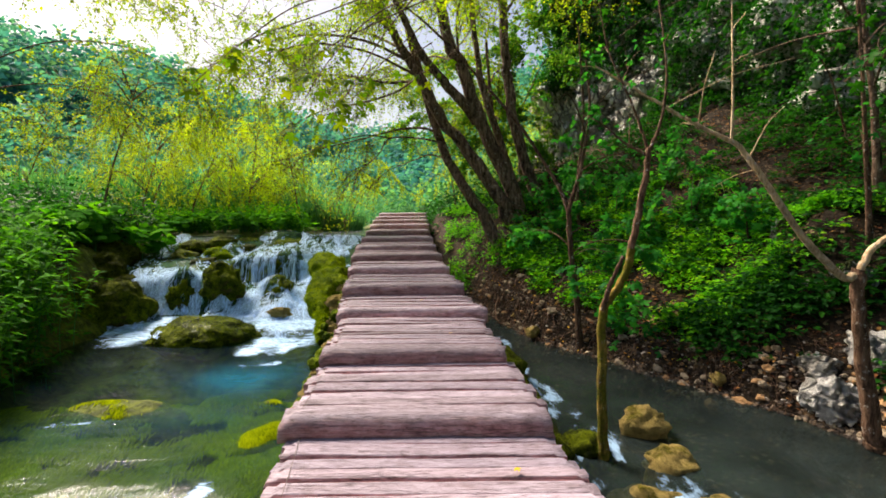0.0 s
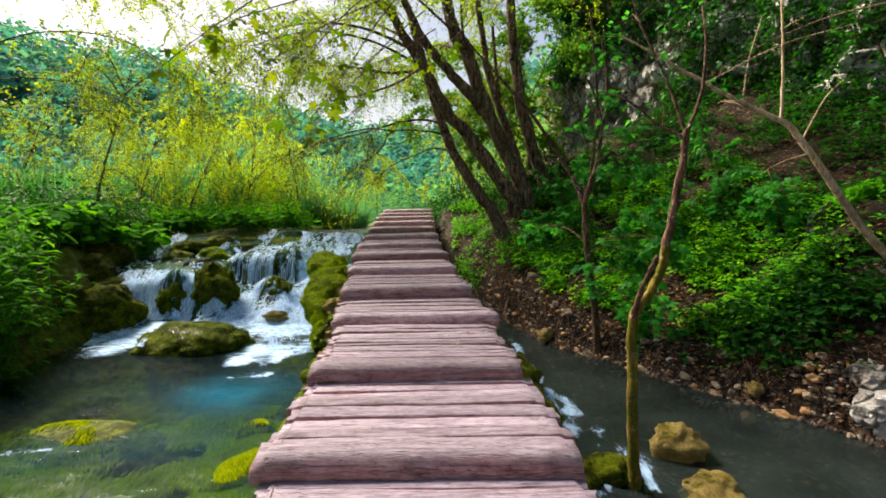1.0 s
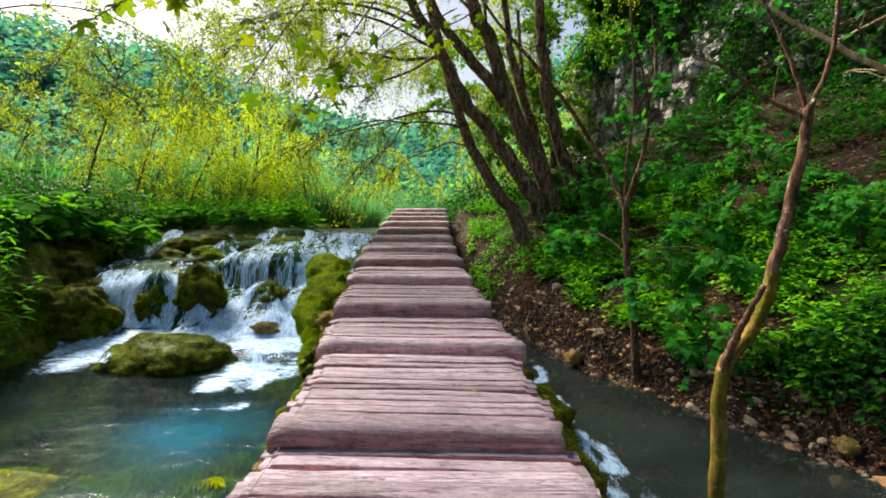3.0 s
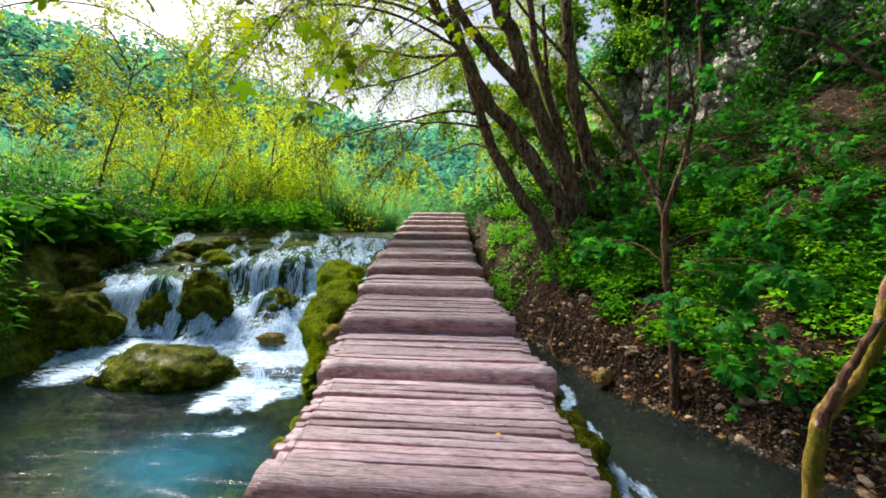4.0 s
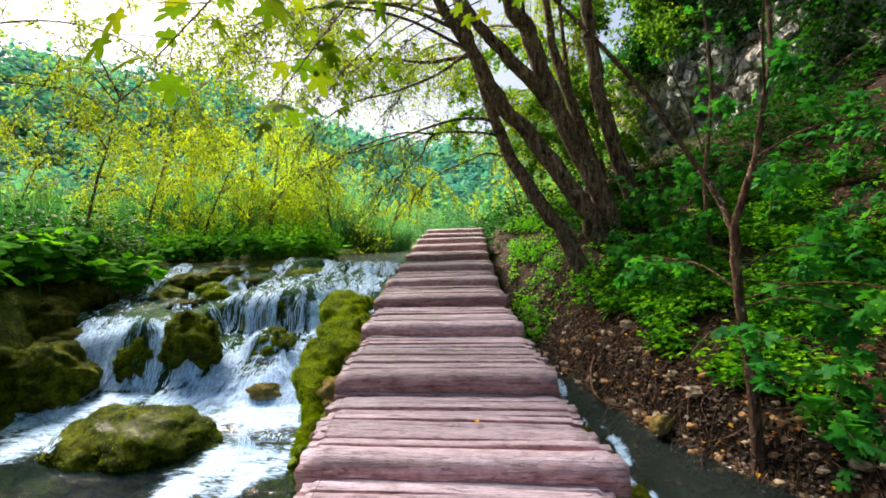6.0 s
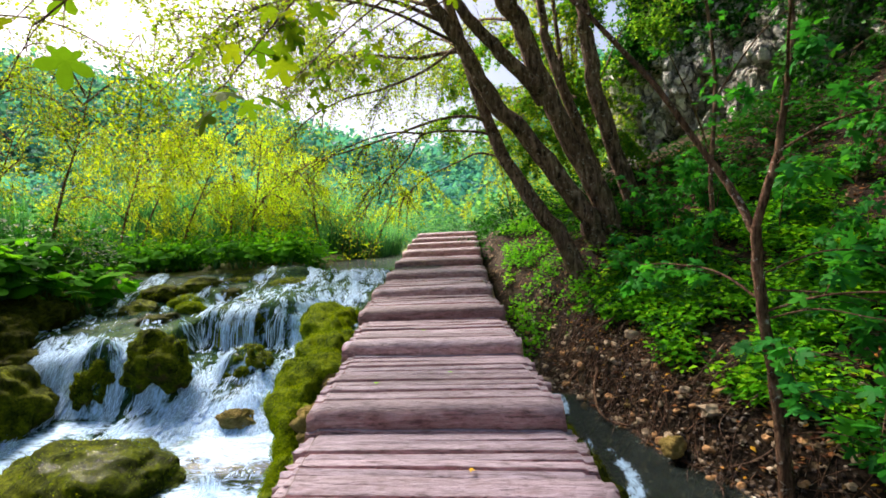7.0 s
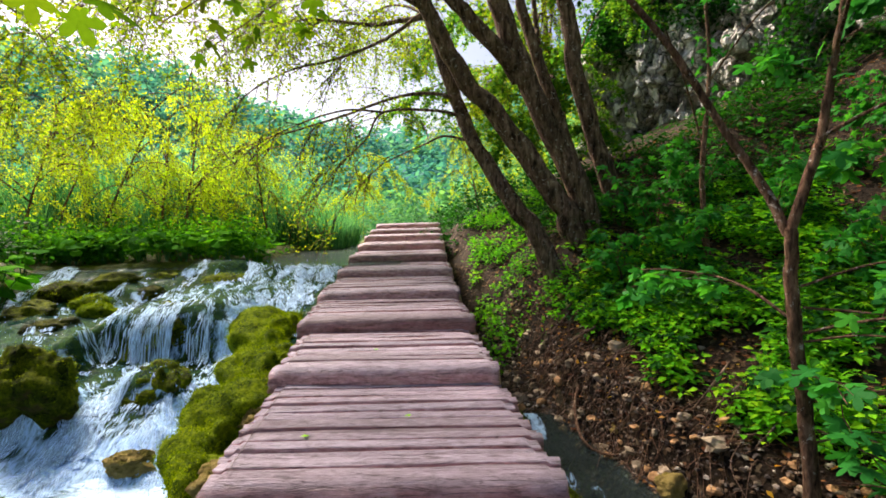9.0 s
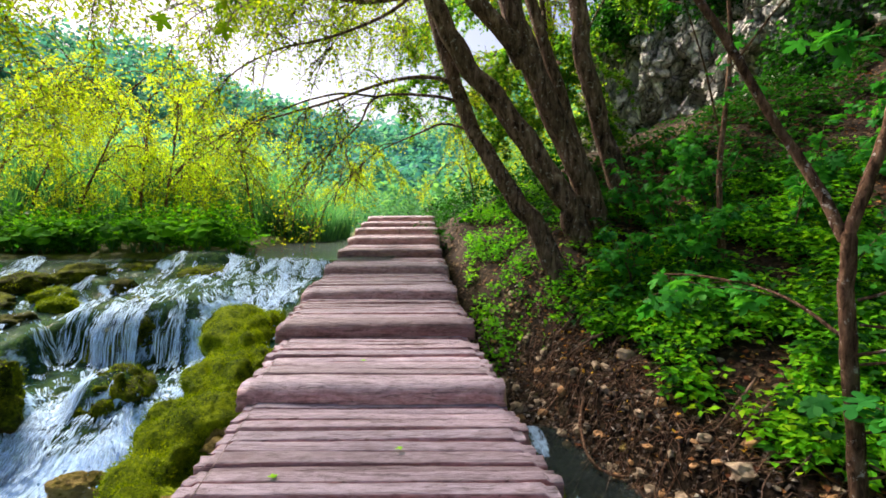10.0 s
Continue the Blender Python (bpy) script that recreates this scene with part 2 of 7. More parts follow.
def limestone_material(name, moss):
    mat, n, l, b = material(name)
    w = world_coords(n, l)
    ws = world_coords(n, l, (1.5, 1.5, 0.7))
    big = tex_noise(n, l, ws, 1.6, 8, 0.7, 0.5)
    col = ramp(n, l, big, [(0.3, (0.05, 0.043, 0.033)), (0.38, (0.34, 0.31, 0.27)), (0.44, (0.66, 0.63, 0.58)), (0.56, (0.86, 0.84, 0.8))])
    fine = tex_noise(n, l, w, 9, 7, 0.75)
    warp = n.new("ShaderNodeVectorMath")
    warp.operation = "MULTIPLY_ADD"
    nz = n.new("ShaderNodeTexNoise")
    nz.inputs["Scale"].default_value = 1.8
    nz.inputs["Detail"].default_value = 4
    l.new(w, nz.inputs["Vector"])
    l.new(nz.outputs["Color"], warp.inputs[0])
    warp.inputs[1].default_value = (0.9, 0.9, 0.9)
    l.new(ws, warp.inputs[2])
    cl = n.new("ShaderNodeTexVoronoi")
    cl.feature = "DISTANCE_TO_EDGE"
    cl.inputs["Scale"].default_value = 1.7
    l.new(warp.outputs[0], cl.inputs["Vector"])
    cleft = ramp(n, l, cl.outputs["Distance"], grey(0.01, 0.1, 0.06, 1.0))
    col = mix(n, l, 0.7, col, cleft, "MULTIPLY")
    col = mix(n, l, 0.7, col, ramp(n, l, fine, grey(0.3, 0.6, 0.4, 1.15)), "MULTIPLY")
    mossy = ramp(n, l, tex_noise(n, l, w, 1.3, 7, 0.74), grey(moss, moss + 0.07))
    mcol = ramp(n, l, tex_noise(n, l, w, 9, 5, 0.7), [(0.3, (0.012, 0.018, 0.004)), (0.65, (0.045, 0.06, 0.01)), (0.85, (0.1, 0.11, 0.02))])
    col = mix(n, l, mossy, col, mcol)
    l.new(col, b.inputs["Base Color"])
    b.inputs["Roughness"].default_value = 0.85
    b.inputs["Specular IOR Level"].default_value = 0.1
    bump(n, l, b, maths(n, l, "ADD", maths(n, l, "ADD", big, maths(n, l, "MULTIPLY", fine, 0.5)), maths(n, l, "MULTIPLY", cleft, 0.8)), 1.0, 0.3)
    return mat


def bark_material(name, dark, mid, light, moss=0.0, scale=1.0):
    mat, n, l, b = material(name)
    s = world_coords(n, l, (15 * scale, 15 * scale, 3.5 * scale))
    w = world_coords(n, l)
    rough = tex_noise(n, l, s, 1.0, 7, 0.7, 0.5)
    col = ramp(n, l, rough, [(0.36, dark), (0.5, mid), (0.66, light)])
    lichen = ramp(n, l, tex_noise(n, l, w, 17, 5, 0.75), grey(0.6, 0.63))
    col = mix(n, l, maths(n, l, "MULTIPLY", lichen, 0.8), col, (0.5, 0.47, 0.42))
    stain = ramp(n, l, tex_noise(n, l, w, 3.5, 4, 0.6), grey(0.35, 0.65, 0.55, 1.25))
    col = mix(n, l, 1.0, col, stain, "MULTIPLY")
    if moss:
        mk = ramp(n, l, maths(n, l, "ADD", tex_noise(n, l, w, 6, 5, 0.7), moss - 0.5), grey(0.42, 0.6))
        col = mix(n, l, mk, col, ramp(n, l, tex_noise(n, l, w, 40, 5, 0.7), [(0.3, (0.04, 0.045, 0.005)), (0.7, (0.17, 0.16, 0.015))]))
    l.new(col, b.inputs["Base Color"])
    b.inputs["Roughness"].default_value = 0.9
    b.inputs["Specular IOR Level"].default_value = 0.1
    bump(n, l, b, rough, 1.0, 0.06 / scale)
    return mat


def water_material(name, tint, murk, murk_share, foam_scale=(1, 1, 1), ripple=6.0, rip=0.25, ior=1.33, white_most=0.96):
    """Clear to murky running water with a wet gloss, white where the stored share of foam breaks it up."""
    mat, n, l, b = material(name)
    w = world_coords(n, l)
    wave = tex_noise(n, l, world_coords(n, l, foam_scale), ripple, 4, 0.55, 0.6)
    bm = n.new("ShaderNodeBump")
    bm.inputs["Strength"].default_value = rip
    bm.inputs["Distance"].default_value = 0.06
    l.new(wave, bm.inputs["Height"])
    clear = n.new("ShaderNodeBsdfTransparent")
    clear.inputs[0].default_value = (*tint, 1)
    mk = tex_noise(n, l, w, 0.9, 4, 0.6)
    l.new(mix(n, l, ramp(n, l, mk, grey(0.36, 0.64)), tuple(c * 0.45 for c in murk), murk), b.inputs["Base Color"])
    b.inputs["Roughness"].default_value = 0.6
    b.inputs["Specular IOR Level"].default_value = 0.0
    gloss = n.new("ShaderNodeBsdfGlossy")
    gloss.inputs["Roughness"].default_value = 0.14
    l.new(bm.outputs[0], gloss.inputs["Normal"])
    fres = n.new("ShaderNodeFresnel")
    fres.inputs[0].default_value = ior
    l.new(bm.outputs[0], fres.inputs["Normal"])
    white = n.new("ShaderNodeBsdfPrincipled")
    # White foam; the blue of its shade is put into the colour.
    white.inputs["Base Color"].default_value = (0.43, 0.68, 1.0, 1)
    white.inputs["Specular IOR Level"].default_value = 0.1
    white.inputs["Roughness"].default_value = 0.5
    fn = tex_noise(n, l, world_coords(n, l, foam_scale), 8.0, 8, 0.7, 1.2)
    k = maths(n, l, "MULTIPLY", maths(n, l, "ADD", attr(n, "foam"), fn), 0.5)

    def blend(fac, one, two):
        m = n.new("ShaderNodeMixShader")
        if hasattr(fac, "links"):
            l.new(fac, m.inputs[0])
        else:
            m.inputs[0].default_value = fac
        l.new(one.outputs[0], m.inputs[1])
        l.new(two.outputs[0], m.inputs[2])
        return m

    thick = maths(n, l, "ADD", maths(n, l, "MULTIPLY", attr(n, "deep"), 0.8), murk_share, True)
    body = blend(fres.outputs[0], blend(thick, clear, b), gloss)
    out = blend(ramp(n, l, k, grey(0.4, 0.53, 0.0, white_most)), body, white)
    l.new(out.outputs[0], n["Material Output"].inputs[0])
    return mat


def strand_material():
    """Falling strands of white water, broken and half clear."""
    mat, n, l, b = material("white_water")
    cx = n.new("ShaderNodeCombineXYZ")
    l.new(maths(n, l, "MULTIPLY", attr(n, "along"), 8.0), cx.inputs[0])
    l.new(maths(n, l, "MULTIPLY", attr(n, "across"), 55.0), cx.inputs[1])
    fn = tex_noise(n, l, cx.outputs[0], 1.0, 5, 0.65, 0.4)
    # Blue here is the falls' cool shade, mixed into the white.
    b.inputs["Base Color"].default_value = (0.5, 0.73, 1.0, 1)
    b.inputs["Roughness"].default_value = 0.7
    b.inputs["Specular IOR Level"].default_value = 0.05
    l.new(ramp(n, l, fn, grey(0.48, 0.6, 0.0, 0.95)), b.inputs["Alpha"])
    return mat


def plain_material(name, stops, scale, rough=0.7, stretch=(1, 1, 1), relief=0.3):
    mat, n, l, b = material(name)
    w = world_coords(n, l, stretch)
    t = tex_noise(n, l, w, scale, 6, 0.65)
    l.new(ramp(n, l, t, stops), b.inputs["Base Color"])
    b.inputs["Roughness"].default_value = rough
    bump(n, l, b, t, relief, 0.03)
    return mat


WOOD = wood_material()
GROUND = ground_material()
MOSS = moss_rock_material("moss_rock", (0.008, 0.014, 0.001), (0.055, 0.08, 0.002), (0.21, 0.26, 0.005), (0.13, 0.1, 0.03), 0.06)
BRIGHT_MOSS = moss_rock_material("bright_moss", (0.02, 0.042, 0.001), (0.11, 0.18, 0.003), (0.33, 0.45, 0.006), (0.34, 0.28, 0.14), 0.26)
DARK_MOSS = moss_rock_material("dark_moss", (0.008, 0.012, 0.001), (0.045, 0.056, 0.003), (0.13, 0.145, 0.006), (0.06, 0.042, 0.018), 0.12)
TUFA = moss_rock_material("tufa", (0.03, 0.03, 0.004), (0.13, 0.11, 0.012), (0.26, 0.22, 0.03), (0.56, 0.42, 0.14), -0.5)
LIMESTONE = limestone_material("limestone", 0.57)
MOSSY_LIMESTONE = limestone_material("mossy_limestone", 0.44)
BARK = bark_material("dark_bark", (0.018, 0.01, 0.007), (0.125, 0.078, 0.055), (0.28, 0.19, 0.14))
SAP_BARK = bark_material("sapling_bark", (0.025, 0.014, 0.009), (0.12, 0.067, 0.042), (0.24, 0.15, 0.1), 0.0, 2.0)
MOSSY_BARK = bark_material("mossy_bark", (0.05, 0.028, 0.008), (0.24, 0.15, 0.035), (0.5, 0.34, 0.08), 0.55, 2.0)
PALE_BARK = bark_material("pale_dead_wood", (0.26, 0.17, 0.09), (0.6, 0.43, 0.26), (0.82, 0.66, 0.46), 0.0, 2.0)
POOL = water_material("pool_water", (0.5, 0.65, 0.48), (0.003, 0.11, 0.19), 0.04, (0.8, 2.2, 1), 2.4, 0.3, 1.11)
LAKE = water_material("lake_water", (0.7, 0.9, 0.85), (0.05, 0.12, 0.1), 0.4, (1, 1, 1), 3.0, 0.15)
STREAM = water_material("stream_water", (0.62, 0.7, 0.64), (0.032, 0.048, 0.048), 0.5, (2.4, 0.8, 1), 2.6, 0.3, 1.2, 0.62)
FALLS = water_material("cascade_water", (0.6, 0.8, 0.66), (0.02, 0.1, 0.09), 0.24, (3.0, 0.8, 0.8), 5.0, 0.3, 1.04)
VEIL = water_material("veil_water", (0.85, 0.9, 0.75), (0.14, 0.17, 0.06), 0.12, (3.0, 0.8, 0.8), 5.0, 0.3, 1.06, 0.8)
STRAND = strand_material()
WIRE = plain_material("rusty_wire", [(0.3, (0.03, 0.02, 0.015)), (0.7, (0.12, 0.08, 0.06))], 40, 0.6)

# ---- building blocks for plants ----
LEAF = (np.array([(0, 0, 0), (-0.3, 0.42, 0.07), (0.3, 0.42, 0.07), (0, 1, -0.1), (0, 0.45, 0)]), np.array([(0, 2, 4), (0, 4, 1), (4, 2, 3), (1, 4, 3)]))
SLIM_LEAF = (np.array([(0, 0, 0), (-0.13, 0.4, 0.03), (0.13, 0.4, 0.03), (0, 1, -0.16)]), np.array([(0, 2, 1), (1, 2, 3)]))
TINY_LEAF = (np.array([(0, 0, 0), (-0.33, 0.5, 0.05), (0.33, 0.5, 0.05), (0, 1, -0.05)]), np.array([(0, 2, 1), (1, 2, 3)]))


def lobed_leaf(lobes, depth):
    """A flat palmate leaf from base to tip along y."""
    pts, n = [], lobes * 2 + 1
    for k in range(n):
        a = radians(-150 + 300 * k / (n - 1))
        far = 1.0 - 0.32 * abs(k - (n - 1) / 2) / ((n - 1) / 2)
        r = 0.56 * far * (1 if k % 2 else depth)
        pts.append((r * math.sin(a), 0.42 + r * math.cos(a), 0.05 * math.cos(3 * a) - 0.12 * r))
    v = np.array([(0, 0.42, 0.03)] + pts + [(0, 0.3, 0)])
    f = np.array([(0, i + 1, i) for i in range(1, n)] + [(0, 1, n + 1), (0, n + 1, n)])
    return v, f


def maple_leaf():
    """Five broad pointed lobes with narrow clefts between them."""
    pts = [(0.02, 0.02)]
    lobes = ((128, 0.42), (66, 0.62), (0, 0.7), (-66, 0.62), (-128, 0.42))
    for k, (deg, ln) in enumerate(lobes):
        for off, q in ((24, 0.6), (15, 0.82), (0, 1.0), (-15, 0.82), (-24, 0.6)):
            a = radians(deg + off * (1 if abs(deg) < 100 else 0.8))
            pts.append((ln * q * math.sin(a), 0.32 + ln * q * math.cos(a)))
        if k < 4:
            a = radians((deg + lobes[k + 1][0]) / 2)
            pts.append((0.24 * math.sin(a), 0.32 + 0.24 * math.cos(a)))
    pts.append((-0.02, 0.02))
    v = np.array([(0, 0.32, 0.04)] + [(x, y, -0.22 * (x * x + (y - 0.32) ** 2)) for x, y in pts])
    n = len(pts)
    f = np.array([(0, i + 1, i) for i in range(1, n)] + [(0, 1, n)])
    return v, f


MAPLE = maple_leaf()
ROUND_LEAF = lobed_leaf(6, 0.93)


def scatter(template, pos, size, yaw, pitch, roll):
    """Copies of a leaf as arrays: turned about z, tipped up by pitch, rolled."""
    tv, tf = template
    pos = np.asarray(pos, float)
    n = len(pos)
    cy, sy, cp, sp, cr, sr = np.cos(yaw), np.sin(yaw), np.cos(pitch), np.sin(pitch), np.cos(roll), np.sin(roll)
    v = tv[None] * np.broadcast_to(np.asarray(size, float), (n,))[:, None, None]
    x, y, z = v[..., 0], v[..., 1], v[..., 2]
    x, z = x * cr[:, None] + z * sr[:, None], -x * sr[:, None] + z * cr[:, None]
    y, z = y * cp[:, None] - z * sp[:, None], y * sp[:, None] + z * cp[:, None]
    x, y = x * cy[:, None] - y * sy[:, None], x * sy[:, None] + y * cy[:, None]
    out = np.stack([x, y, z], -1) + pos[:, None, :]
    f = tf[None] + (np.arange(n) * len(tv))[:, None, None]
    return out.reshape(-1, 3), f.reshape(-1, 3)


def joined(chunks):
    vs, fs, base = [], [], 0
    for v, f in chunks:
        vs.append(v)
        fs.append(f + base)
        base += len(v)
    return np.concatenate(vs), np.concatenate(fs)


def loose(template, pos, size, rng, pitch=(-0.9, 0.5), roll=0.6):
    n = len(pos)
    return scatter(template, pos, size, rng.uniform(0, 2 * np.pi, n), rng.uniform(*pitch, n), rng.normal(0, roll, n))


def curve_points(points, count):
    """A smooth line through the given points."""
    p = np.array(points, float)
    t = np.linspace(0, len(p) - 1, count)
    i = np.clip(t.astype(int), 0, len(p) - 2)
    f = (t - i)[:, None]
    q = np.vstack([2 * p[0] - p[1], p, 2 * p[-1] - p[-2]])
    a, b, c, d = q[i], q[i + 1], q[i + 2], q[i + 3]
    return 0.5 * (2 * b + (c - a) * f + (2 * a - 5 * b + 4 * c - d) * f**2 + (3 * b - a - 3 * c + d) * f**3)


def tube(p, radii, sides=8, lump=0.0, seed=0.0):
    p, radii = np.asarray(p, float), np.asarray(radii, float)
    d = np.gradient(p, axis=0)
    d /= np.linalg.norm(d, axis=1, keepdims=True) + 1e-9
    s = np.zeros_like(d)
    first = np.cross(d[0], (0.3, 1.0, 0.2) if abs(d[0][1]) < 0.9 else (1.0, 0.2, 0.1))
    s[0] = first / np.linalg.norm(first)
    for k in range(1, len(d)):
        q = s[k - 1] - d[k] * (s[k - 1] @ d[k])
        s[k] = q / (np.linalg.norm(q) + 1e-9)
    u = np.cross(s, d)
    a = np.linspace(0, 2 * np.pi, sides, endpoint=False)
    ring = s[:, None] * np.cos(a)[None, :, None] + u[:, None] * np.sin(a)[None, :, None]
    r = np.repeat(radii[:, None], sides, 1)
    if lump:
        q = (p[:, None] + ring * 0.3).reshape(-1, 3)
        r = r * (1 + lump * 2 * fbm3(q * 2.5 + seed + 20, 3).reshape(r.shape))
    v = p[:, None] + ring * r[..., None]
    m, n = len(p), sides
    i = np.arange(m * n).reshape(m, n)
    k = np.roll(i, -1, 1)
    return v.reshape(-1, 3), np.stack([i[:-1], k[:-1], k[1:], i[1:]], -1).reshape(-1, 4)


def stem(name, points, r0, r1, mat, parent, sides=12, count=None, lump=0.08, label="", flare=0.0):
    n = count or max(12, len(points) * 9)
    p = curve_points(points, n)
    p[1:-1] += 0.35 * r0 * np.stack([fbm(np.arange(n) * 0.35 + k * 7 + p[0, 0], np.arange(n) * 0 + p[0, 1] * 3, 2) for k in range(3)], -1)[1:-1]
    t = np.linspace(0, 1, n)
    r = r0 + (r1 - r0) * t + flare * r0 * np.exp(-t * 9)
    v, f = tube(p, r, sides, lump, p[0, 0])
    return part(name, make_mesh(name, v, f), mat, parent, label), p


def twigs_on(lines, rng, per_m, length, droop, spread, levels=2):
    """Side twigs on lines: list of point arrays."""
    out = []
    for p in lines:
        seg = np.linalg.norm(np.diff(p, axis=0), axis=1)
        total = seg.sum()
        for _ in range(max(1, int(total * per_m))):
            t = rng.uniform(0.15, 1.0) * (len(p) - 1)
            i = min(int(t), len(p) - 2)
            base = p[i] + (p[i + 1] - p[i]) * (t - i)
            d = p[i + 1] - p[i]
            d = d / (np.linalg.norm(d) + 1e-9)
            d = d * 0.55 + rng.normal(0, spread, 3)
            d /= np.linalg.norm(d) + 1e-9
            ln = rng.uniform(*length)
            s = np.linspace(0, 1, 5)[:, None]
            q = base + d * ln * s + np.array([0, 0, -droop * ln]) * s**2 + rng.normal(0, 0.03 * ln, (5, 3)) * s
            out.append(q)
    if levels > 1:
        return out + twigs_on(out, rng, per_m * 1.1, (length[0] * 0.4, length[1] * 0.5), droop, spread * 1.1, levels - 1)
    return out


def twig_mesh(lines, r0, r1):
    chunks = [tube(q, np.linspace(r0, r1, len(q)), 3) for q in lines]
    return make_mesh("twigs", *joined(chunks))


def leaves_on(lines, rng, per_m, size, template, jitter=0.03, pitch=(-1.0, 0.4)):
    pos = []
    for q in lines:
        ln = np.linalg.norm(np.diff(q, axis=0), axis=1).sum()
        n = rng.poisson(ln * per_m)
        t = rng.uniform(0.1, 1, n) * (len(q) - 1)
        i = np.clip(t.astype(int), 0, len(q) - 2)
        pos.append(q[i] + (q[i + 1] - q[i]) * (t - i)[:, None] + rng.normal(0, jitter, (n, 3)))
    pos = np.concatenate(pos)
    return loose(template, pos, rng.uniform(*size, len(pos)), rng, pitch)


# leaf colours
HERB = leaf_material("herb_leaf", [(0.03, 0.19, 0.012), (0.07, 0.33, 0.014), (0.14, 0.46, 0.015), (0.27, 0.54, 0.016)], 0.45, 0.55, 0.7, 0.04)
BANK_LEAF = leaf_material("bank_leaf", [(0.006, 0.045, 0.003), (0.02, 0.12, 0.006), (0.07, 0.29, 0.009), (0.17, 0.46, 0.012)], 0.38, 0.6, 0.7, 0.015)
# Shade under the slope's trees is put into this dark leaf colour.
SHADED_SHRUB = leaf_material("shaded_shrub_leaf", [(0.003, 0.03, 0.005), (0.008, 0.068, 0.007), (0.022, 0.13, 0.009)], 0.38, 0.5, 0, 0.05)
BACKLIT = leaf_material("backlit_maple_leaf", [(0.045, 0.12, 0.006), (0.08, 0.15, 0.007), (0.15, 0.19, 0.008)], 0.55, 0.6, 0, 0.02)
MAPLE_LEAF = leaf_material("maple_leaf", [(0.012, 0.13, 0.026), (0.026, 0.225, 0.032), (0.056, 0.32, 0.028)], 0.42, 0.5, 0, 0.05)
# Yellow glow from the sun is put into these leaf colours.
SUNNY = leaf_material("sunny_leaf", [(0.2, 0.34, 0.012), (0.27, 0.4, 0.013), (0.31, 0.43, 0.014), (0.35, 0.43, 0.016)], 0.55, 0.6, 0, 0.03)
ALDER = leaf_material("alder_leaf", [(0.075, 0.17, 0.009), (0.14, 0.25, 0.011), (0.21, 0.32, 0.013), (0.29, 0.35, 0.015)], 0.55, 0.5, 0, 0.04)
LIME = leaf_material("lime_leaf", [(0.22, 0.4, 0.01), (0.32, 0.5, 0.012), (0.42, 0.54, 0.012)], 0.6, 0.5, 0, 0.04)
VALLEY = leaf_material("valley_leaf", [(0.02, 0.1, 0.015), (0.05, 0.18, 0.018), (0.1, 0.26, 0.02), (0.18, 0.32, 0.02)], 0.5, 0.5, 0, 0.04)
BUTTERBUR = leaf_material("butterbur_leaf", [(0.012, 0.08, 0.006), (0.03, 0.17, 0.009), (0.1, 0.34, 0.012)], 0.42, 0.75, 0, 0.01)
REED = leaf_material("reed_leaf", [(0.016, 0.1, 0.055), (0.04, 0.185, 0.085), (0.11, 0.31, 0.11)], 0.45, 0.5, 0, 0.05)
# Haze over the distance is put into these blue-green leaf colours.
HAZED_FOREST = leaf_material("forest_leaf", [(0.012, 0.1, 0.17), (0.03, 0.175, 0.23), (0.06, 0.25, 0.22), (0.16, 0.35, 0.15)], 0.4, 0.6, 0.04, 0.02)
HAZED_VALLEY = leaf_material("hazed_valley_leaf", [(0.02, 0.13, 0.13), (0.05, 0.22, 0.15), (0.12, 0.32, 0.12), (0.26, 0.4, 0.08)], 0.45, 0.6, 0.08, 0.02)
DRY = leaf_material("dry_leaf", [(0.05, 0.018, 0.012), (0.11, 0.042, 0.02), (0.2, 0.09, 0.035), (0.34, 0.18, 0.055)], 0.15, 0.7, 0, 0.03)
WET_DRY = leaf_material("wet_dry_leaf", [(0.02, 0.01, 0.007), (0.045, 0.022, 0.013), (0.085, 0.045, 0.022), (0.16, 0.1, 0.04)], 0.1, 0.55, 0, 0.05)
MOSS_LEAF = leaf_material("moss_shoot", [(0.014, 0.03, 0.001), (0.075, 0.14, 0.002), (0.22, 0.32, 0.003), (0.42, 0.52, 0.006)], 0.35, 0.8, 2.6, 0.02)
WATER_MOSS = leaf_material("water_moss", [(0.07, 0.11, 0.003), (0.19, 0.25, 0.004), (0.36, 0.42, 0.006)], 0.3, 0.8, 1.2, 0.0)
DARK_MOSS_LEAF = leaf_material("dark_moss_shoot", [(0.02, 0.026, 0.003), (0.05, 0.058, 0.005), (0.1, 0.11, 0.01)], 0.25, 0.7)
FRESH = leaf_material("fresh_leaf", [(0.05, 0.3, 0.014), (0.11, 0.43, 0.015), (0.22, 0.55, 0.016), (0.4, 0.6, 0.018)], 0.48, 0.6, 0.9, 0.03)
YELLOW = leaf_material("yellow_leaf", [(0.55, 0.3, 0.02), (0.6, 0.4, 0.03), (0.5, 0.18, 0.02)], 0.4, 0.5)



# ---- the lie of the land ----
# Boardwalk: front edge and height of each step, and its middle line.
STEPS = [(-1.6, -0.12), (1.5, 0.03), (3.22, 0.17), (4.42, 0.3), (5.94, 0.395), (7.09, 0.54), (8.52, 0.67), (9.8, 0.80), (11.0, 0.92), (12.5, 1.05), (13.8, 1.20), (15.0, 1.36), (16.2, 1.50), (17.3, 1.62), (18.6, 1.76)]
WALK_END = 20.0
WIDTH = 1.83
WIDTHS = {4.42: 1.71, 7.09: 1.79, 8.52: 1.77}   # steps that are narrower than the rest


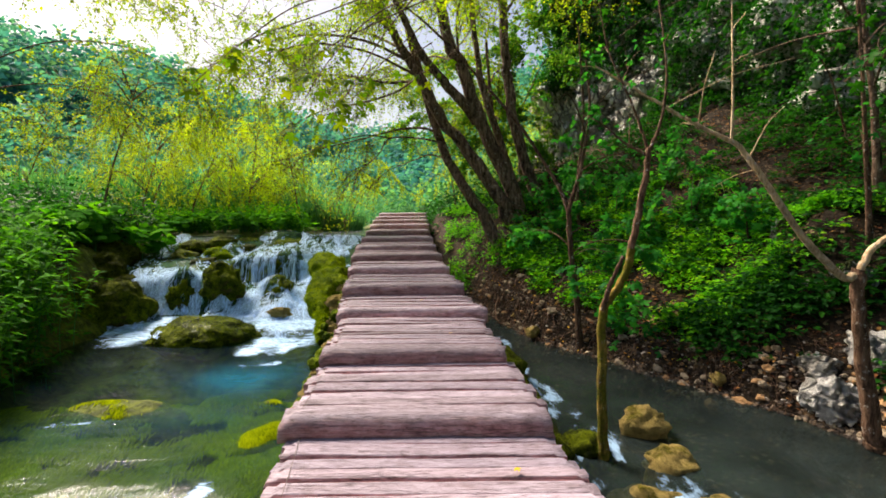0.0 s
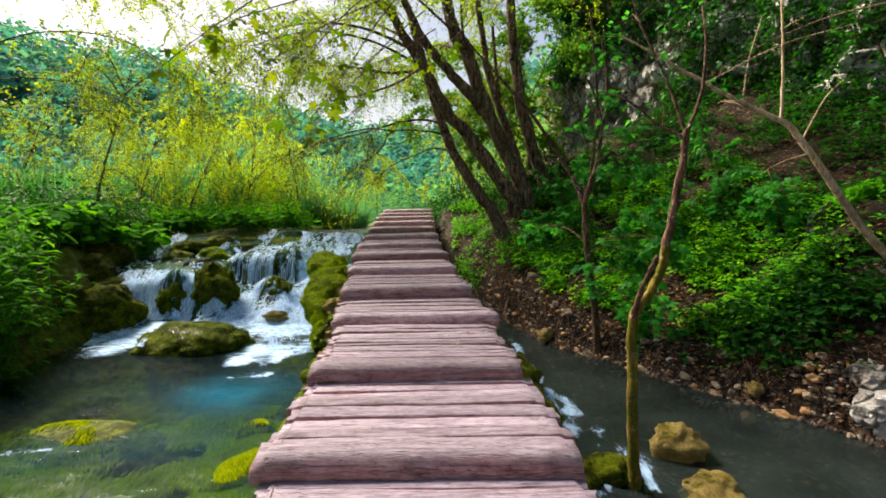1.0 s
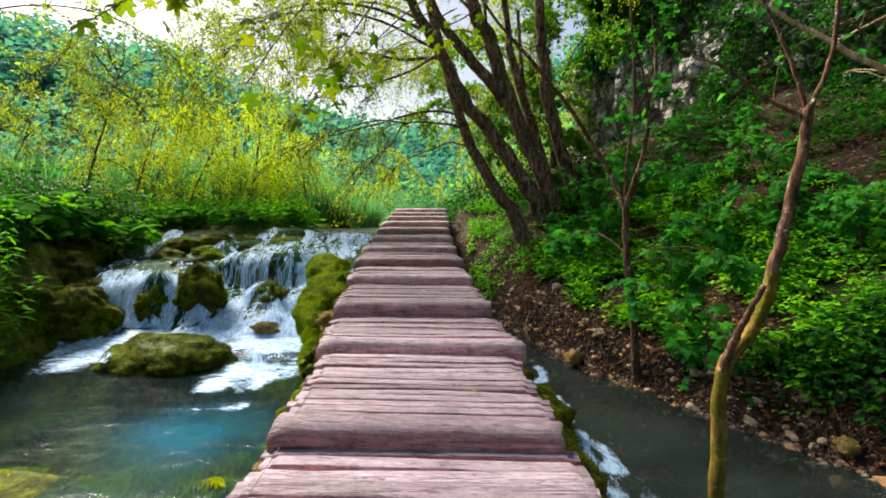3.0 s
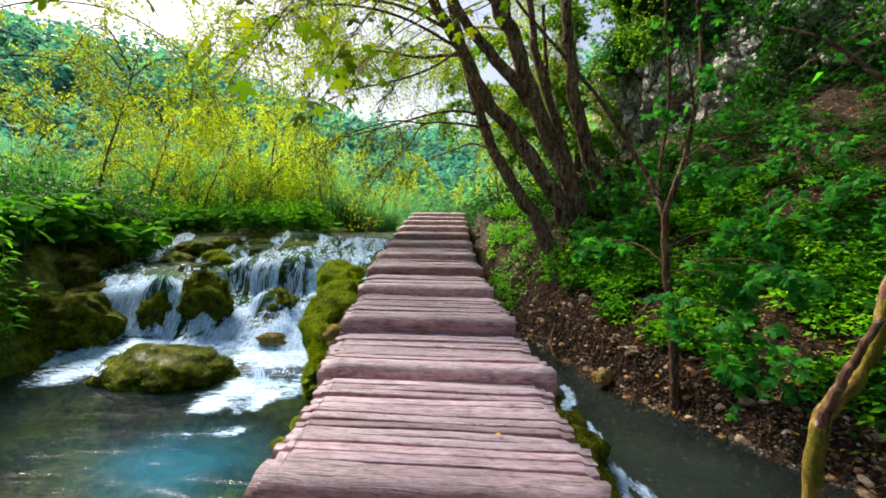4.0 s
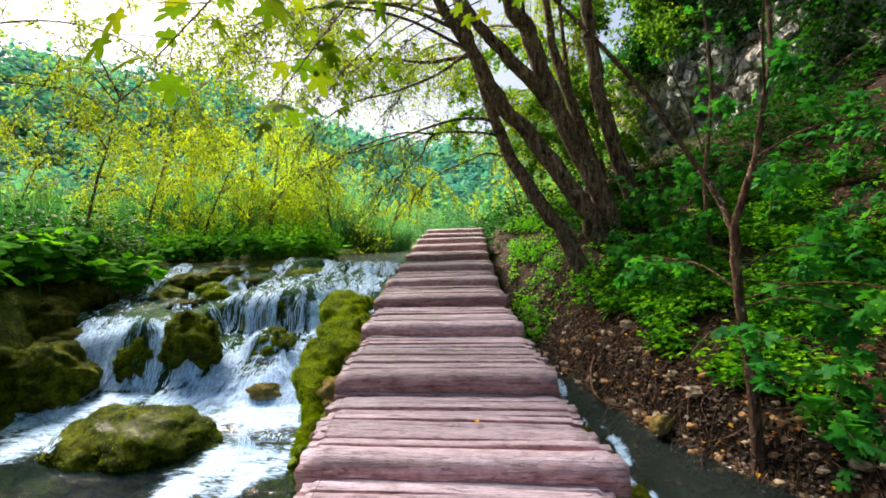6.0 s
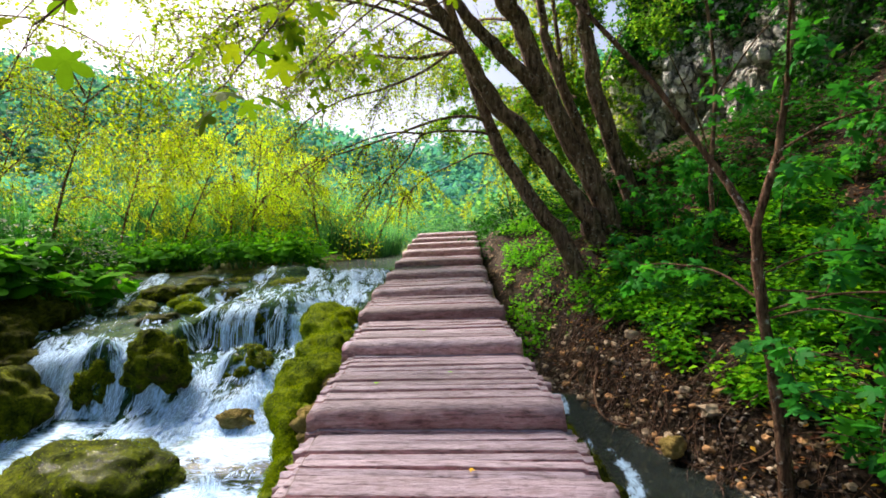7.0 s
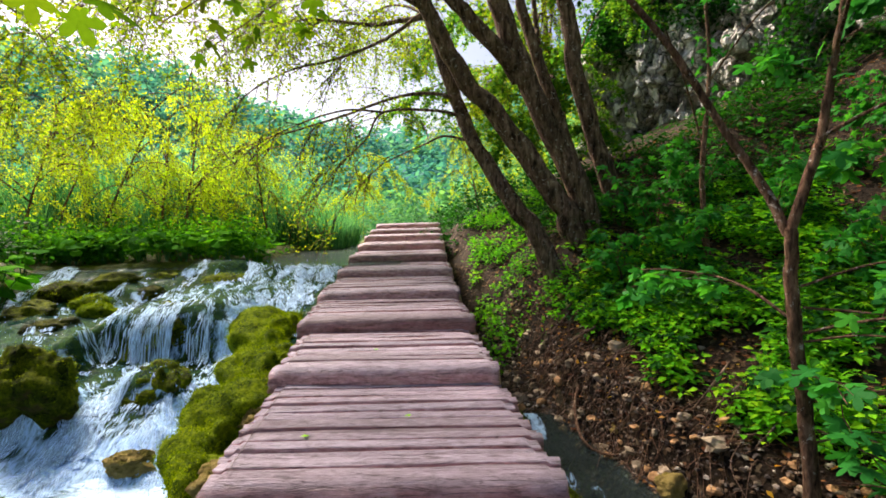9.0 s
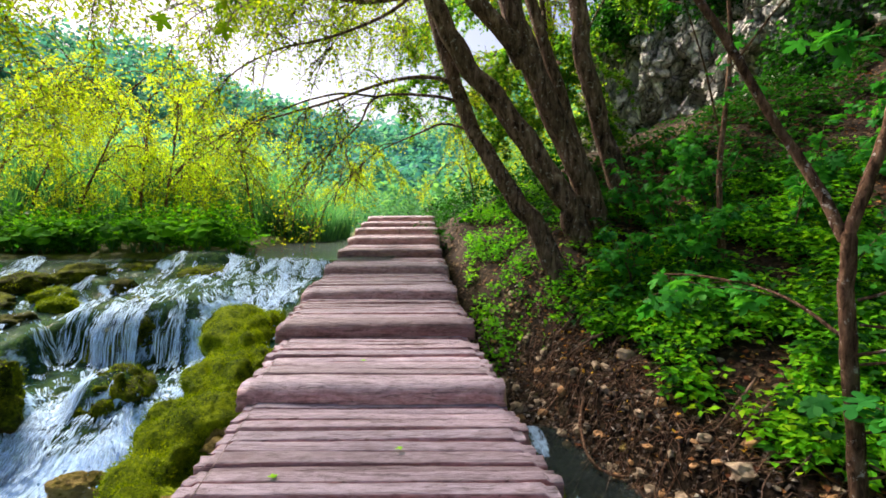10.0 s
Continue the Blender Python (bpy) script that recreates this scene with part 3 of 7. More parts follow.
def mid_x(y):
    return np.interp(y, (-2, 0, 2.6, 3.26, 4.42, 5.94, 7.09, 8.5, 9.8, 11, 14, 19, 21), (0.5, 0.25, -0.06, -0.165, -0.25, -0.39, -0.56, -0.735, -0.915, -1.06, -1.28, -1.53, -1.6))


RIVER = -0.42   # pool beside the walk
BROOK = -0.85   # pool on the hill's side
UPPER = 1.06    # water above the falls


def bank_right(y):
    return np.interp(y, (-30, -5, 3, 4.7, 5.5, 6.4, 7.5, 8.45, 9.1, 9.75, 10.45, 11, 12.5, 13.8, 15, 17, 25), (6.5, 5.2, 4.7, 4.4, 4.15, 3.42, 2.8, 2.15, 1.78, 1.42, 1.08, 0.9, 0.6, 0.3, 0.0, -0.3, -0.4))


def brook_z(y):
    return np.interp(y, (9.2, 10.2, 11, 12.4, 13.8, 15, 17, 20), (BROOK, -0.72, -0.55, -0.2, 0.3, 0.8, 1.2, 1.45))


def bank_left(y):
    return np.interp(y, (-30, -5, 3.4, 5.3, 7.2, 8.2, 8.9, 9.5, 10.3, 11.5, 13.3, 13.6), (-4.4, -4.0, -4.1, -4.75, -5.5, -5.75, -5.95, -6.3, -6.75, -7.2, -7.7, -7.7))


def cascade(x, y):
    """Bed of the river from the upper water down to the pool."""
    left = np.interp(y, (3, 5.6, 7.2, 8.4, 8.95, 9.12, 9.3, 9.7, 11, 12.0, 12.1, 12.7, 13.0, 13.3, 13.6, 15), (-0.62, -0.7, -0.8, -0.42, -0.3, -0.12, 0.3, 0.46, 0.58, 0.64, 0.78, 0.84, 0.87, 1.03, 1.0, 0.75))
    middle = np.interp(y, (3, 5.0, 6.4, 7.4, 8.4, 8.95, 9.2, 9.5, 10.6, 10.72, 10.85, 11.1, 12.7, 13.0, 13.3, 13.6, 15), (-0.62, -0.7, -1.15, -0.8, -0.42, -0.28, -0.1, 0.04, 0.1, 0.2, 0.6, 0.74, 0.84, 0.87, 1.03, 1.0, 0.75))
    chute = np.interp(y, (3, 5.0, 6.2, 7.4, 8.4, 9, 10, 11, 12, 13, 13.4, 15), (-0.62, -0.68, -1.15, -0.75, -0.42, -0.26, 0.0, 0.36, 0.7, 0.97, 1.0, 0.7))
    s = x + 0.25 * fbm(x * 0.9, y * 0.9, 3)
    a, b = smooth(-4.75, -4.45, s), smooth(-3.25, -2.85, s)
    h = left * (1 - a) + middle * a * (1 - b) + chute * b
    rough = smooth(7.6, 9, y) * smooth(14.2, 13.3, y)
    return h + rough * (0.13 * fbm(x * 1.9, y * 1.9, 4) + 0.05 * fbm(x * 6, y * 6, 3)) + (1 - rough) * 0.14 * fbm(x * 1.1, y * 1.1, 4)


BUMPS = [(-4.32, 9.42, 0.36, 0.34, 0.45, 0.1), (-5.03, 9.25, 0.26, 0.28, 0.26, 0.0), (-3.45, 9.75, 0.32, 0.3, 0.36, 0.0), (-3.55, 7.62, 0.85, 0.6, 0.42, 0.0), (-4.1, 13.3, 0.9, 0.5, 0.15, 0), (-5.45, 11.7, 0.3, 0.28, 0.2, 0), (-3.4, 4.85, 0.85, 0.5, 0.47, 0), (-2.05, 5.3, 0.7, 0.4, 0.24, 0), (-1.5, 3.85, 0.45, 0.7, 0.2, 0), (-2.7, 3.3, 0.9, 0.5, 0.12, 0), (-1.72, 4.7, 0.35, 0.7, 0.18, 0)]


def height(x, y):
    """Ground height over the whole plan."""
    c = mid_x(y)
    u = x - c
    # river side
    bed = cascade(x, y)
    for bx, by, rx, ry, hz, _ in BUMPS:
        q = 1 - ((x - bx) / rx) ** 2 - ((y - by) / ry) ** 2
        bed = bed + hz * np.sqrt(np.clip(q, 0, 1)) * 0.75
    ridge = np.interp(y, (-3, 3, 5, 6.8, 7.4, 9, 10.4, 11.2, 11.9), (-0.5, -0.5, -0.48, -0.35, -0.05, 0.22, 0.42, 0.5, 0.4))
    reach = np.interp(y, (3, 6.8, 7.6, 10.6, 11.6), (0.25, 0.3, 0.65, 0.62, 0.1))
    k = smooth(-0.93 - reach, -0.93 - 0.25 * reach, u)
    bed = np.where(y < 11.9, np.maximum(bed, bed * (1 - k) + ridge * k), bed)
    # river bank
    dl = bank_left(y) - x + 0.25 * fbm(x * 0.8, y * 0.8, 3)
    level = np.interp(y, (8, 9, 10, 13), (RIVER, 0.0, 0.5, 1.0))
    top = np.interp(y, (-5, 4, 8, 9, 12, 14), (0.2, 0.2, 0.5, 1.0, 1.25, 1.22)) + 0.12 * fbm(x * 0.7, y * 0.7, 3) + 0.04 * np.clip(dl, 0, 6)
    kb = smooth(-0.15, 0.9, dl)
    left = bed * (1 - kb) + np.maximum(top, level) * kb
    # marsh above the falls, with the open arm of water beside the walk
    arm = np.interp(y, (13.4, 14, 20, 28, 40), (-4.0, -3.9, -4.4, -5.5, -8))
    km = smooth(13.45, 13.75, y) * smooth(0.0, 0.5, arm - x)
    marsh = 1.17 + 0.08 * fbm(x * 0.6, y * 0.6, 3)
    left = left * (1 - km) + marsh * km
    # hill side
    bx = bank_right(y)
    wob = 0.25 * fbm(x * 0.9 + 40, y * 0.9, 3)
    d = (x - bx) * 0.82 + wob
    base = brook_z(y)
    dd = np.clip(d, 0, 400)
    steep = np.interp(y, (3, 6.5, 8.5), (0.75, 0.7, 0.5))
    hill = base + (0.22 + 0.22 * smooth(7.8, 9, y) * smooth(13.5, 12, y)) * smooth(0, 0.28, d) + steep * np.minimum(dd, 5) + 0.62 * np.clip(dd - 5, 0, 8) + 0.35 * np.clip(dd - 13, 0, 60)
    hill = hill + smooth(0.2, 1.5, d) * (0.22 * fbm(x * 0.7, y * 0.7, 4) + 0.05 * fbm(x * 4, y * 4, 3))
    cl = np.interp(y, (4, 8, 12, 17, 20, 24, 40), (7.5, 8.5, 8.5, 6.8, 4.2, 4.5, 8)) + 0.8 * fbm(x * 0.5, y * 0.5, 3)
    hill = hill + 5.0 * smooth(cl + 2.6, cl + 5.0, d)
    hill = hill + 0.75 * np.exp(-(((x - 1.95) / 1.0) ** 2) - ((y - 13.3) / 1.1) ** 2)
    hill = hill + 0.75 * np.exp(-(((x - 5.9) / 0.8) ** 2) - ((y - 7.5) / 0.9) ** 2)
    brook_bed = base - 0.3 + 0.1 * fbm(x * 1.5, y * 1.5, 3)
    right = np.where(d > 0, hill, brook_bed * smooth(0, -0.35, d) + base * (1 - smooth(0, -0.35, d)))
    # under the walk
    under = np.interp(y, (8.2, 9.5, 11, 20, 21.5), (-0.6, 0.1, 0.45, 1.25, 1.25)) + 0.06 * fbm(x * 3, y * 3, 3)
    a, b = smooth(-1.0, -0.55, u), smooth(0.35, 0.85, u)
    h = left * (1 - a) + under * a * (1 - b) + right * b
    # far valley sides
    r = np.hypot(x + 2, y - 8)
    bearing = np.degrees(np.arctan2(x, np.maximum(y, 1e-3)))
    crest = np.interp(bearing, (-120, -60, -42, -30, -22, -12, 0, 15, 40), (25, 40, 44, 40, 31, 24, 22, 26, 45))
    crest = np.where(y < 0, 30, crest)
    far = crest * smooth(45, 175, r) * (1 + 0.12 * fbm(x * 0.02, y * 0.02, 3)) + 0.3 * smooth(20, 45, r) * fbm(x * 0.1, y * 0.1, 3)
    end = smooth(19.5, 23, y) * smooth(4.0, 1.0, x - bx) * smooth(-3.0, -1.5, u)
    h = h * (1 - end) + 1.35 * end
    near_level = np.where(x < bx + 1, 1.2, h)
    h = h * (1 - smooth(24, 34, r)) + near_level * smooth(24, 34, r)
    return h + far


def spaced(lo, hi, step, limit, grow):
    """Even spacing from lo to hi, then ever wider out to both limits."""
    mid = np.arange(lo, hi + step / 2, step)
    up, down, s = [mid[-1]], [mid[0]], step
    while up[-1] < limit[1] or down[-1] > limit[0]:
        s *= grow
        up.append(up[-1] + s)
        down.append(down[-1] - s)
    return np.array([v for v in down[:0:-1] if v > limit[0] * 1.2] + list(mid) + [v for v in up[1:] if v < limit[1] * 1.2])


GX = spaced(-8, 7, 0.07, (-500, 500), 1.09)
GY = spaced(1.5, 14.5, 0.07, (-300, 600), 1.08)
mx, my = np.meshgrid(GX, GY)
mz = height(mx, my)
mu = mx - mid_x(my)
slope = np.hypot(*np.gradient(mz, GY, GX))
river = (mx > bank_left(my) - 0.8) & (mu < -0.5)
dist_r = (mx - bank_right(my)) * 0.82
# Sparse moss by the brook: its dark soil also stands in for deep shade.
moss_share = np.where(river, 0.85, 0.0) + np.where((mu > 0.4) & (dist_r < 0.0), 0.3, 0) + np.where(mx < bank_left(my) - 0.5, 0.45, 0)
stone_share = np.where(dist_r > -0.3, 0.4 * np.exp(-np.clip(dist_r - 0.1, 0, 9) / 0.28) + 0.03, 0) * (mu > 1.3) 
far_share = smooth(25, 45, np.hypot(mx, my))
wet_share = np.where(river | ((mu > 0.4) & (dist_r < -0.05) & (my < 10)), 1.0, 0.0)
verts = np.stack([mx, my, mz], -1).reshape(-1, 3)
me = make_mesh("ground", verts, grid_faces(len(GX), len(GY)), True, {"moss": moss_share.ravel(), "stone": stone_share.ravel(), "far": far_share.ravel(), "wet": wet_share.ravel()})
tagged(part("ground", me, GROUND), "mossy tufa river bed and leaf-strewn forest slope", "ground", kind="structure")


# ---- water ----
def water_sheet(name, x0, x1, y0, y1, step, z, keep, foam, mat, label, waves=0.012, deep=None):
    xs, ys = np.arange(x0, x1, step), np.arange(y0, y1, step)
    x, y = np.meshgrid(xs, ys)
    zz = z(x, y) + waves * fbm(x * 2.2, y * 3.5, 4)
    f = grid_faces(len(xs), len(ys))
    ok = keep(x, y).ravel()
    f = f[ok[f].all(1)]
    used = np.unique(f)
    index = np.full(x.size, -1)
    index[used] = np.arange(len(used))
    v = np.stack([x, y, zz], -1).reshape(-1, 3)[used]
    ob = part(name, make_mesh(name, v, index[f], True, {"foam": np.minimum(foam(x, y), 0.52).ravel()[used], "deep": (deep(x, y) if deep else 0 * x).ravel()[used]}), mat)
    return tagged(ob, label, "water", kind="structure")


def pool_foam(x, y):
    """White water: round the mound, the fan beside the boardwalk, the outflow along the bank, a small rapid."""
    wob = 0.3 * fbm(x * 1.3, y * 1.3, 3)
    behind = smooth(7.5, 8.1, y + wob)
    fan = np.exp(-((x + 2.5 - 0.1 * (y - 7)) / 0.72) ** 4) * (0.9 * smooth(5.5, 6.4, y + wob) + 0.12 * smooth(6.4, 7.4, y) + 0.3 * fbm(x * 3.5 + y * 2, y * 1.6 - x, 3))
    bank = np.exp(-((x + 5.25 + 0.25 * (y - 8)) / 0.75) ** 2) * smooth(6.7, 7.4, y + wob)
    rapid = np.exp(-((x + 1.78 - 0.35 * (y - 3.4)) / 0.16) ** 2 - ((y - 3.4) / 0.55) ** 2)
    flow = np.exp(-((y - 4.35 - 0.3 * (x + 3)) / 0.3) ** 2) * smooth(-1.9, -2.6, x)
    along, across = 0.9 * x + 0.45 * y, 0.9 * y - 0.45 * x
    wisps = 0.42 * smooth(0.12, 0.5, fbm(along * 0.8 + 3, across * 5.0, 4)) * smooth(5.4, 4.6, y)
    calm = 0.6 * smooth(7.2, 5.6, y) * fbm(x * 3.0 + 8, y * 3.0, 3)
    return -0.42 + calm + 0.85 * np.maximum(np.maximum(behind, fan), bank) + 0.8 * rapid + 0.12 * flow + wisps + 0.5 * fbm(x * 2.0, y * 2.0, 4)


def pool_depth(x, y):
    """Where the pool is deep and turquoise."""
    pot = np.exp(-((x + 2.4) / 0.55) ** 2 - ((y - 5.8) / 0.5) ** 2)
    run = 0.16 * np.exp(-((y - 4.5 - 0.25 * (x + 3)) / 0.42) ** 2) * smooth(-1.7, -2.4, x)
    return np.clip(1.1 * np.maximum(pot, run) + 0.12 * fbm(x, y, 3), 0, 1)


water_sheet("river_pool", -7.0, 0.4, -6, 9.0, 0.06, lambda x, y: RIVER + 0.14 * smooth(7.8, 8.9, y) - 0.1 * smooth(3.6, 2.6, y), lambda x, y: (x < mid_x(y) + 0.3), pool_foam, POOL, "clear turquoise river pool with white foam", deep=pool_depth)
water_sheet("upper_water", -9.0, -0.4, 13.2, 34, 0.14, lambda x, y: UPPER + 0 * x, lambda x, y: x < mid_x(y) + 0.2, lambda x, y: -0.5 + 0.5 * smooth(14.2, 13.3, y), LAKE, "still water above the falls", 0.006)


def brook_foam(x, y):
    u = x - mid_x(y)
    line = np.interp(y, (3.0, 3.8, 4.2, 5.2, 6.7, 8.4, 9.4, 10.5, 11), (2.2, 1.95, 1.75, 1.5, 1.32, 1.15, 0.96, 0.74, 0.64)) + 0.14 * fbm(x * 0.7, y * 1.1, 3)
    wide = np.interp(y, (3, 4.2, 5.2, 7, 10), (1.0, 0.8, 0.48, 0.32, 0.19))
    lot = np.where(y < 6, 0.8, np.where(y > 9, 0.8, 0.85)) - 0.08 + 1.3 * fbm(x * 4.0, y * 1.7, 4)
    return -0.45 + 1.15 * np.exp(-((x - line) / wide) ** 2) * np.clip(lot, 0, 1.2)


water_sheet("brook", -0.4, 6.2, -6, 11.6, 0.06, lambda x, y: brook_z(y) - 0.42 * smooth(10.6, 11.4, y) + 0.14 * np.exp(-((x - mid_x(y) - 0.8) / 0.6) ** 2) * smooth(9.5, 8, y), lambda x, y: x > mid_x(y) + 0.3, brook_foam, STREAM, "dark shaded brook with white eddies")


def fall_z(x, y):
    h = height(x, y)
    for dx, dy in ((0.07, 0), (-0.07, 0), (0, 0.07), (0, -0.07)):
        h = h + height(x + dx, y + dy)
    return h / 5 + 0.035


def fall_foam(x, y):
    e = 0.06
    g = np.hypot(height(x + e, y) - height(x - e, y), height(x, y + e) - height(x, y - e)) / (2 * e)
    chute = np.exp(-((x + 2.75) / 0.45) ** 2) * smooth(13.2, 12, y)
    curtain = smooth(-4.8, -4.4, x) * smooth(-2.9, -3.2, x) * smooth(10.4, 10.6, y) * smooth(11.4, 11.1, y)
    return -0.27 - 0.25 * curtain + 0.52 * smooth(0.25, 1.2, g) + 0.8 * chute + 0.62 * smooth(9.2, 8.6, y) + 0.8 * fbm(x * 2.6, y * 1.0, 4)


def in_fall(x, y):
    return (x > bank_left(y) - 0.1) & (x < mid_x(y) - 0.75) & (fall_z(x, y) > RIVER)


water_sheet("cascade", -8.0, -1.5, 8.2, 13.5, 0.05, fall_z, in_fall, fall_foam, FALLS, "thin sheet of water running down mossy terraces", 0.01)


def fall_strands(count, seed):
    """Ribbons of white water traced down the bed."""
    rng = np.random.default_rng(seed)
    x = rng.uniform(-7.4, -1.95, count)
    y = np.where(rng.random(count) < 0.2, 13.35, rng.uniform(8.9, 13.2, count))
    near = rng.random(count) < 0.16
    x = np.where(near, rng.uniform(-3.2, -2.35, count), x)
    first = ~near & (rng.random(count) < 0.4)
    x, y = np.where(first, rng.uniform(-6.2, -3.5, count), x), np.where(first, rng.uniform(9.3, 10.0, count), y)
    second = ~near & ~first & (rng.random(count) < 0.05)
    x, y = np.where(second, rng.uniform(-4.6, -3.1, count), x), np.where(second, rng.uniform(10.9, 11.4, count), y)
    near = near | first | second
    clump = fbm(x * 2.2 + 5, y * 0.5, 3) + 0.5 * near
    x, y, near = x[clump > 0.02], y[clump > 0.02], near[clump > 0.02]
    count = len(x)
    wide = rng.uniform(0.015, 0.07, count) * np.where(rng.random(count) < 0.3, 1.5, 0.8)
    vx, vy = np.zeros(count), -np.ones(count)
    rows = []
    e = 0.05
    for step in range(95):
        rows.append(np.stack([x, y, height(x, y)], -1))
        gx = (height(x + e, y) - height(x - e, y)) / (2 * e)
        gy = (height(x, y + e) - height(x, y - e)) / (2 * e)
        vx = 0.72 * vx - 0.55 * gx + rng.normal(0, 0.11, count)
        vy = 0.72 * vy - 0.55 * gy - 0.12
        s = np.hypot(vx, vy)
        x, y = x + vx / s * 0.055, y + vy / s * 0.055
    p = np.array(rows)
    for _ in range(2):
        p[1:-1] = (p[:-2] + 2 * p[1:-1] + p[2:]) / 4
    lift = 0.04 + rng.uniform(0, 0.03, count)
    dome = np.clip(1 - ((p[:, :, 0] + 3.62) / 1.0) ** 2 - ((p[:, :, 1] - 7.62) / 0.66) ** 2, 0, 1)
    p[:, :, 2] = np.maximum(p[:, :, 2], -0.46 + 0.36 * np.sqrt(dome))
    dome = np.clip(1 - ((p[:, :, 0] + 3.85) / 0.82) ** 2 - ((p[:, :, 1] - 11.1) / 0.54) ** 2, 0, 1)
    p[:, :, 2] = np.where(dome > 0, np.maximum(p[:, :, 2], 0.24 + 0.5 * np.sqrt(dome)), p[:, :, 2])
    p[:, :, 2] = np.maximum(p[:, :, 2] + lift, RIVER + 0.03)
    d = np.gradient(p, axis=0)
    sidev = np.stack([d[..., 1], -d[..., 0], 0 * d[..., 0]], -1)
    sidev /= np.linalg.norm(sidev, axis=-1, keepdims=True) + 1e-6
    w = wide[None, :] * (0.3 + 1.2 * rng.random((95, count)))
    p = p + rng.normal(0, 0.006, p.shape)
    a, b = p - sidev * w[..., None], p + sidev * w[..., None]
    c = p + np.array([0, 0, 0.3]) * w[..., None]
    v = np.stack([a, c, b], 2)
    length = rng.integers(6, 42, count)
    faces, index = [], np.arange(95 * count * 3).reshape(95, count, 3)
    ok = (p[:-1, :, 1] > 6.9) & (p[:-1, :, 0] > bank_left(p[:-1, :, 1]) + 0.1) & (p[:-1, :, 0] < mid_x(p[:-1, :, 1]) - 1.0) & (np.arange(94)[:, None] < length[None, :]) & (p[:-1, :, 2] - p[1:, :, 2] > 0.016)
    for k in (0, 1):
        q = np.stack([index[:-1, :, k], index[:-1, :, k + 1], index[1:, :, k + 1], index[1:, :, k]], -1)
        faces.append(q[ok])
    along = np.repeat(np.arange(95)[:, None] * 0.055 + rng.uniform(0, 50, count)[None], 3).reshape(95, count, 3)
    across = np.stack([-w, 0 * w, w], -1) + rng.uniform(0, 9, count)[None, :, None]
    return make_mesh("strands", v.reshape(-1, 3), np.concatenate(faces), True, {"along": along.ravel(), "across": across.ravel()})


tagged(part("white_water", fall_strands(1350, 3), STRAND), "white strands of water falling over the rocks", "water", kind="stuff")


def spray():
    """Flecks of foam tossed up along the falls and the chute."""
    rng = np.random.default_rng(19)
    n = 7000
    x, y = rng.uniform(-6.6, -2.1, n), rng.uniform(8.4, 13.3, n)
    x = np.where(rng.random(n) < 0.5, rng.normal(-2.75, 0.3, n), x)
    e = 0.08
    g = np.hypot(height(x + e, y) - height(x - e, y), height(x, y + e) - height(x, y - e)) / (2 * e)
    keep = (x < mid_x(y) - 1.15) & (x > bank_left(y) + 0.2) & (rng.random(n) < 0.15 + g + 0.5 * np.exp(-((x + 2.75) / 0.35) ** 2))
    p = np.stack([x, y, height(x, y) + 0.05], -1)[keep]
    p[:, 2] += rng.exponential(0.03, len(p))
    v, f = loose(TINY_LEAF, p, rng.uniform(0.01, 0.035, len(p)), rng, (-1.5, 1.5), 1.5)
    return make_mesh("spray", v, f, True, {"along": v[:, 0] * 3, "across": v[:, 1] * 0.3})


tagged(part("spray", spray(), STRAND), "flecks of white foam along the falls", "water", kind="stuff")


# ---- boardwalk ----
BOARD = ((-0.3, -1.0), (-0.46, -0.7), (-0.5, -0.3), (-0.495, -0.1), (-0.475, -0.035), (-0.44, -0.008), (-0.4, 0.0), (-0.15, 0.012), (0.15, 0.012), (0.4, 0.0), (0.44, -0.008), (0.475, -0.035), (0.495, -0.1), (0.5, -0.3), (0.46, -0.7), (0.3, -1.0))
HALF_LOG = ((-0.3, -1.0), (-0.43, -0.95), (-0.495, -0.83), (-0.515, -0.68), (-0.505, -0.52), (-0.475, -0.36), (-0.42, -0.22), (-0.34, -0.11), (-0.24, -0.04), (-0.1, 0.0), (0.2, 0.012), (0.38, 0.0), (0.45, -0.03), (0.49, -0.1), (0.5, -0.4), (0.3, -1.0))


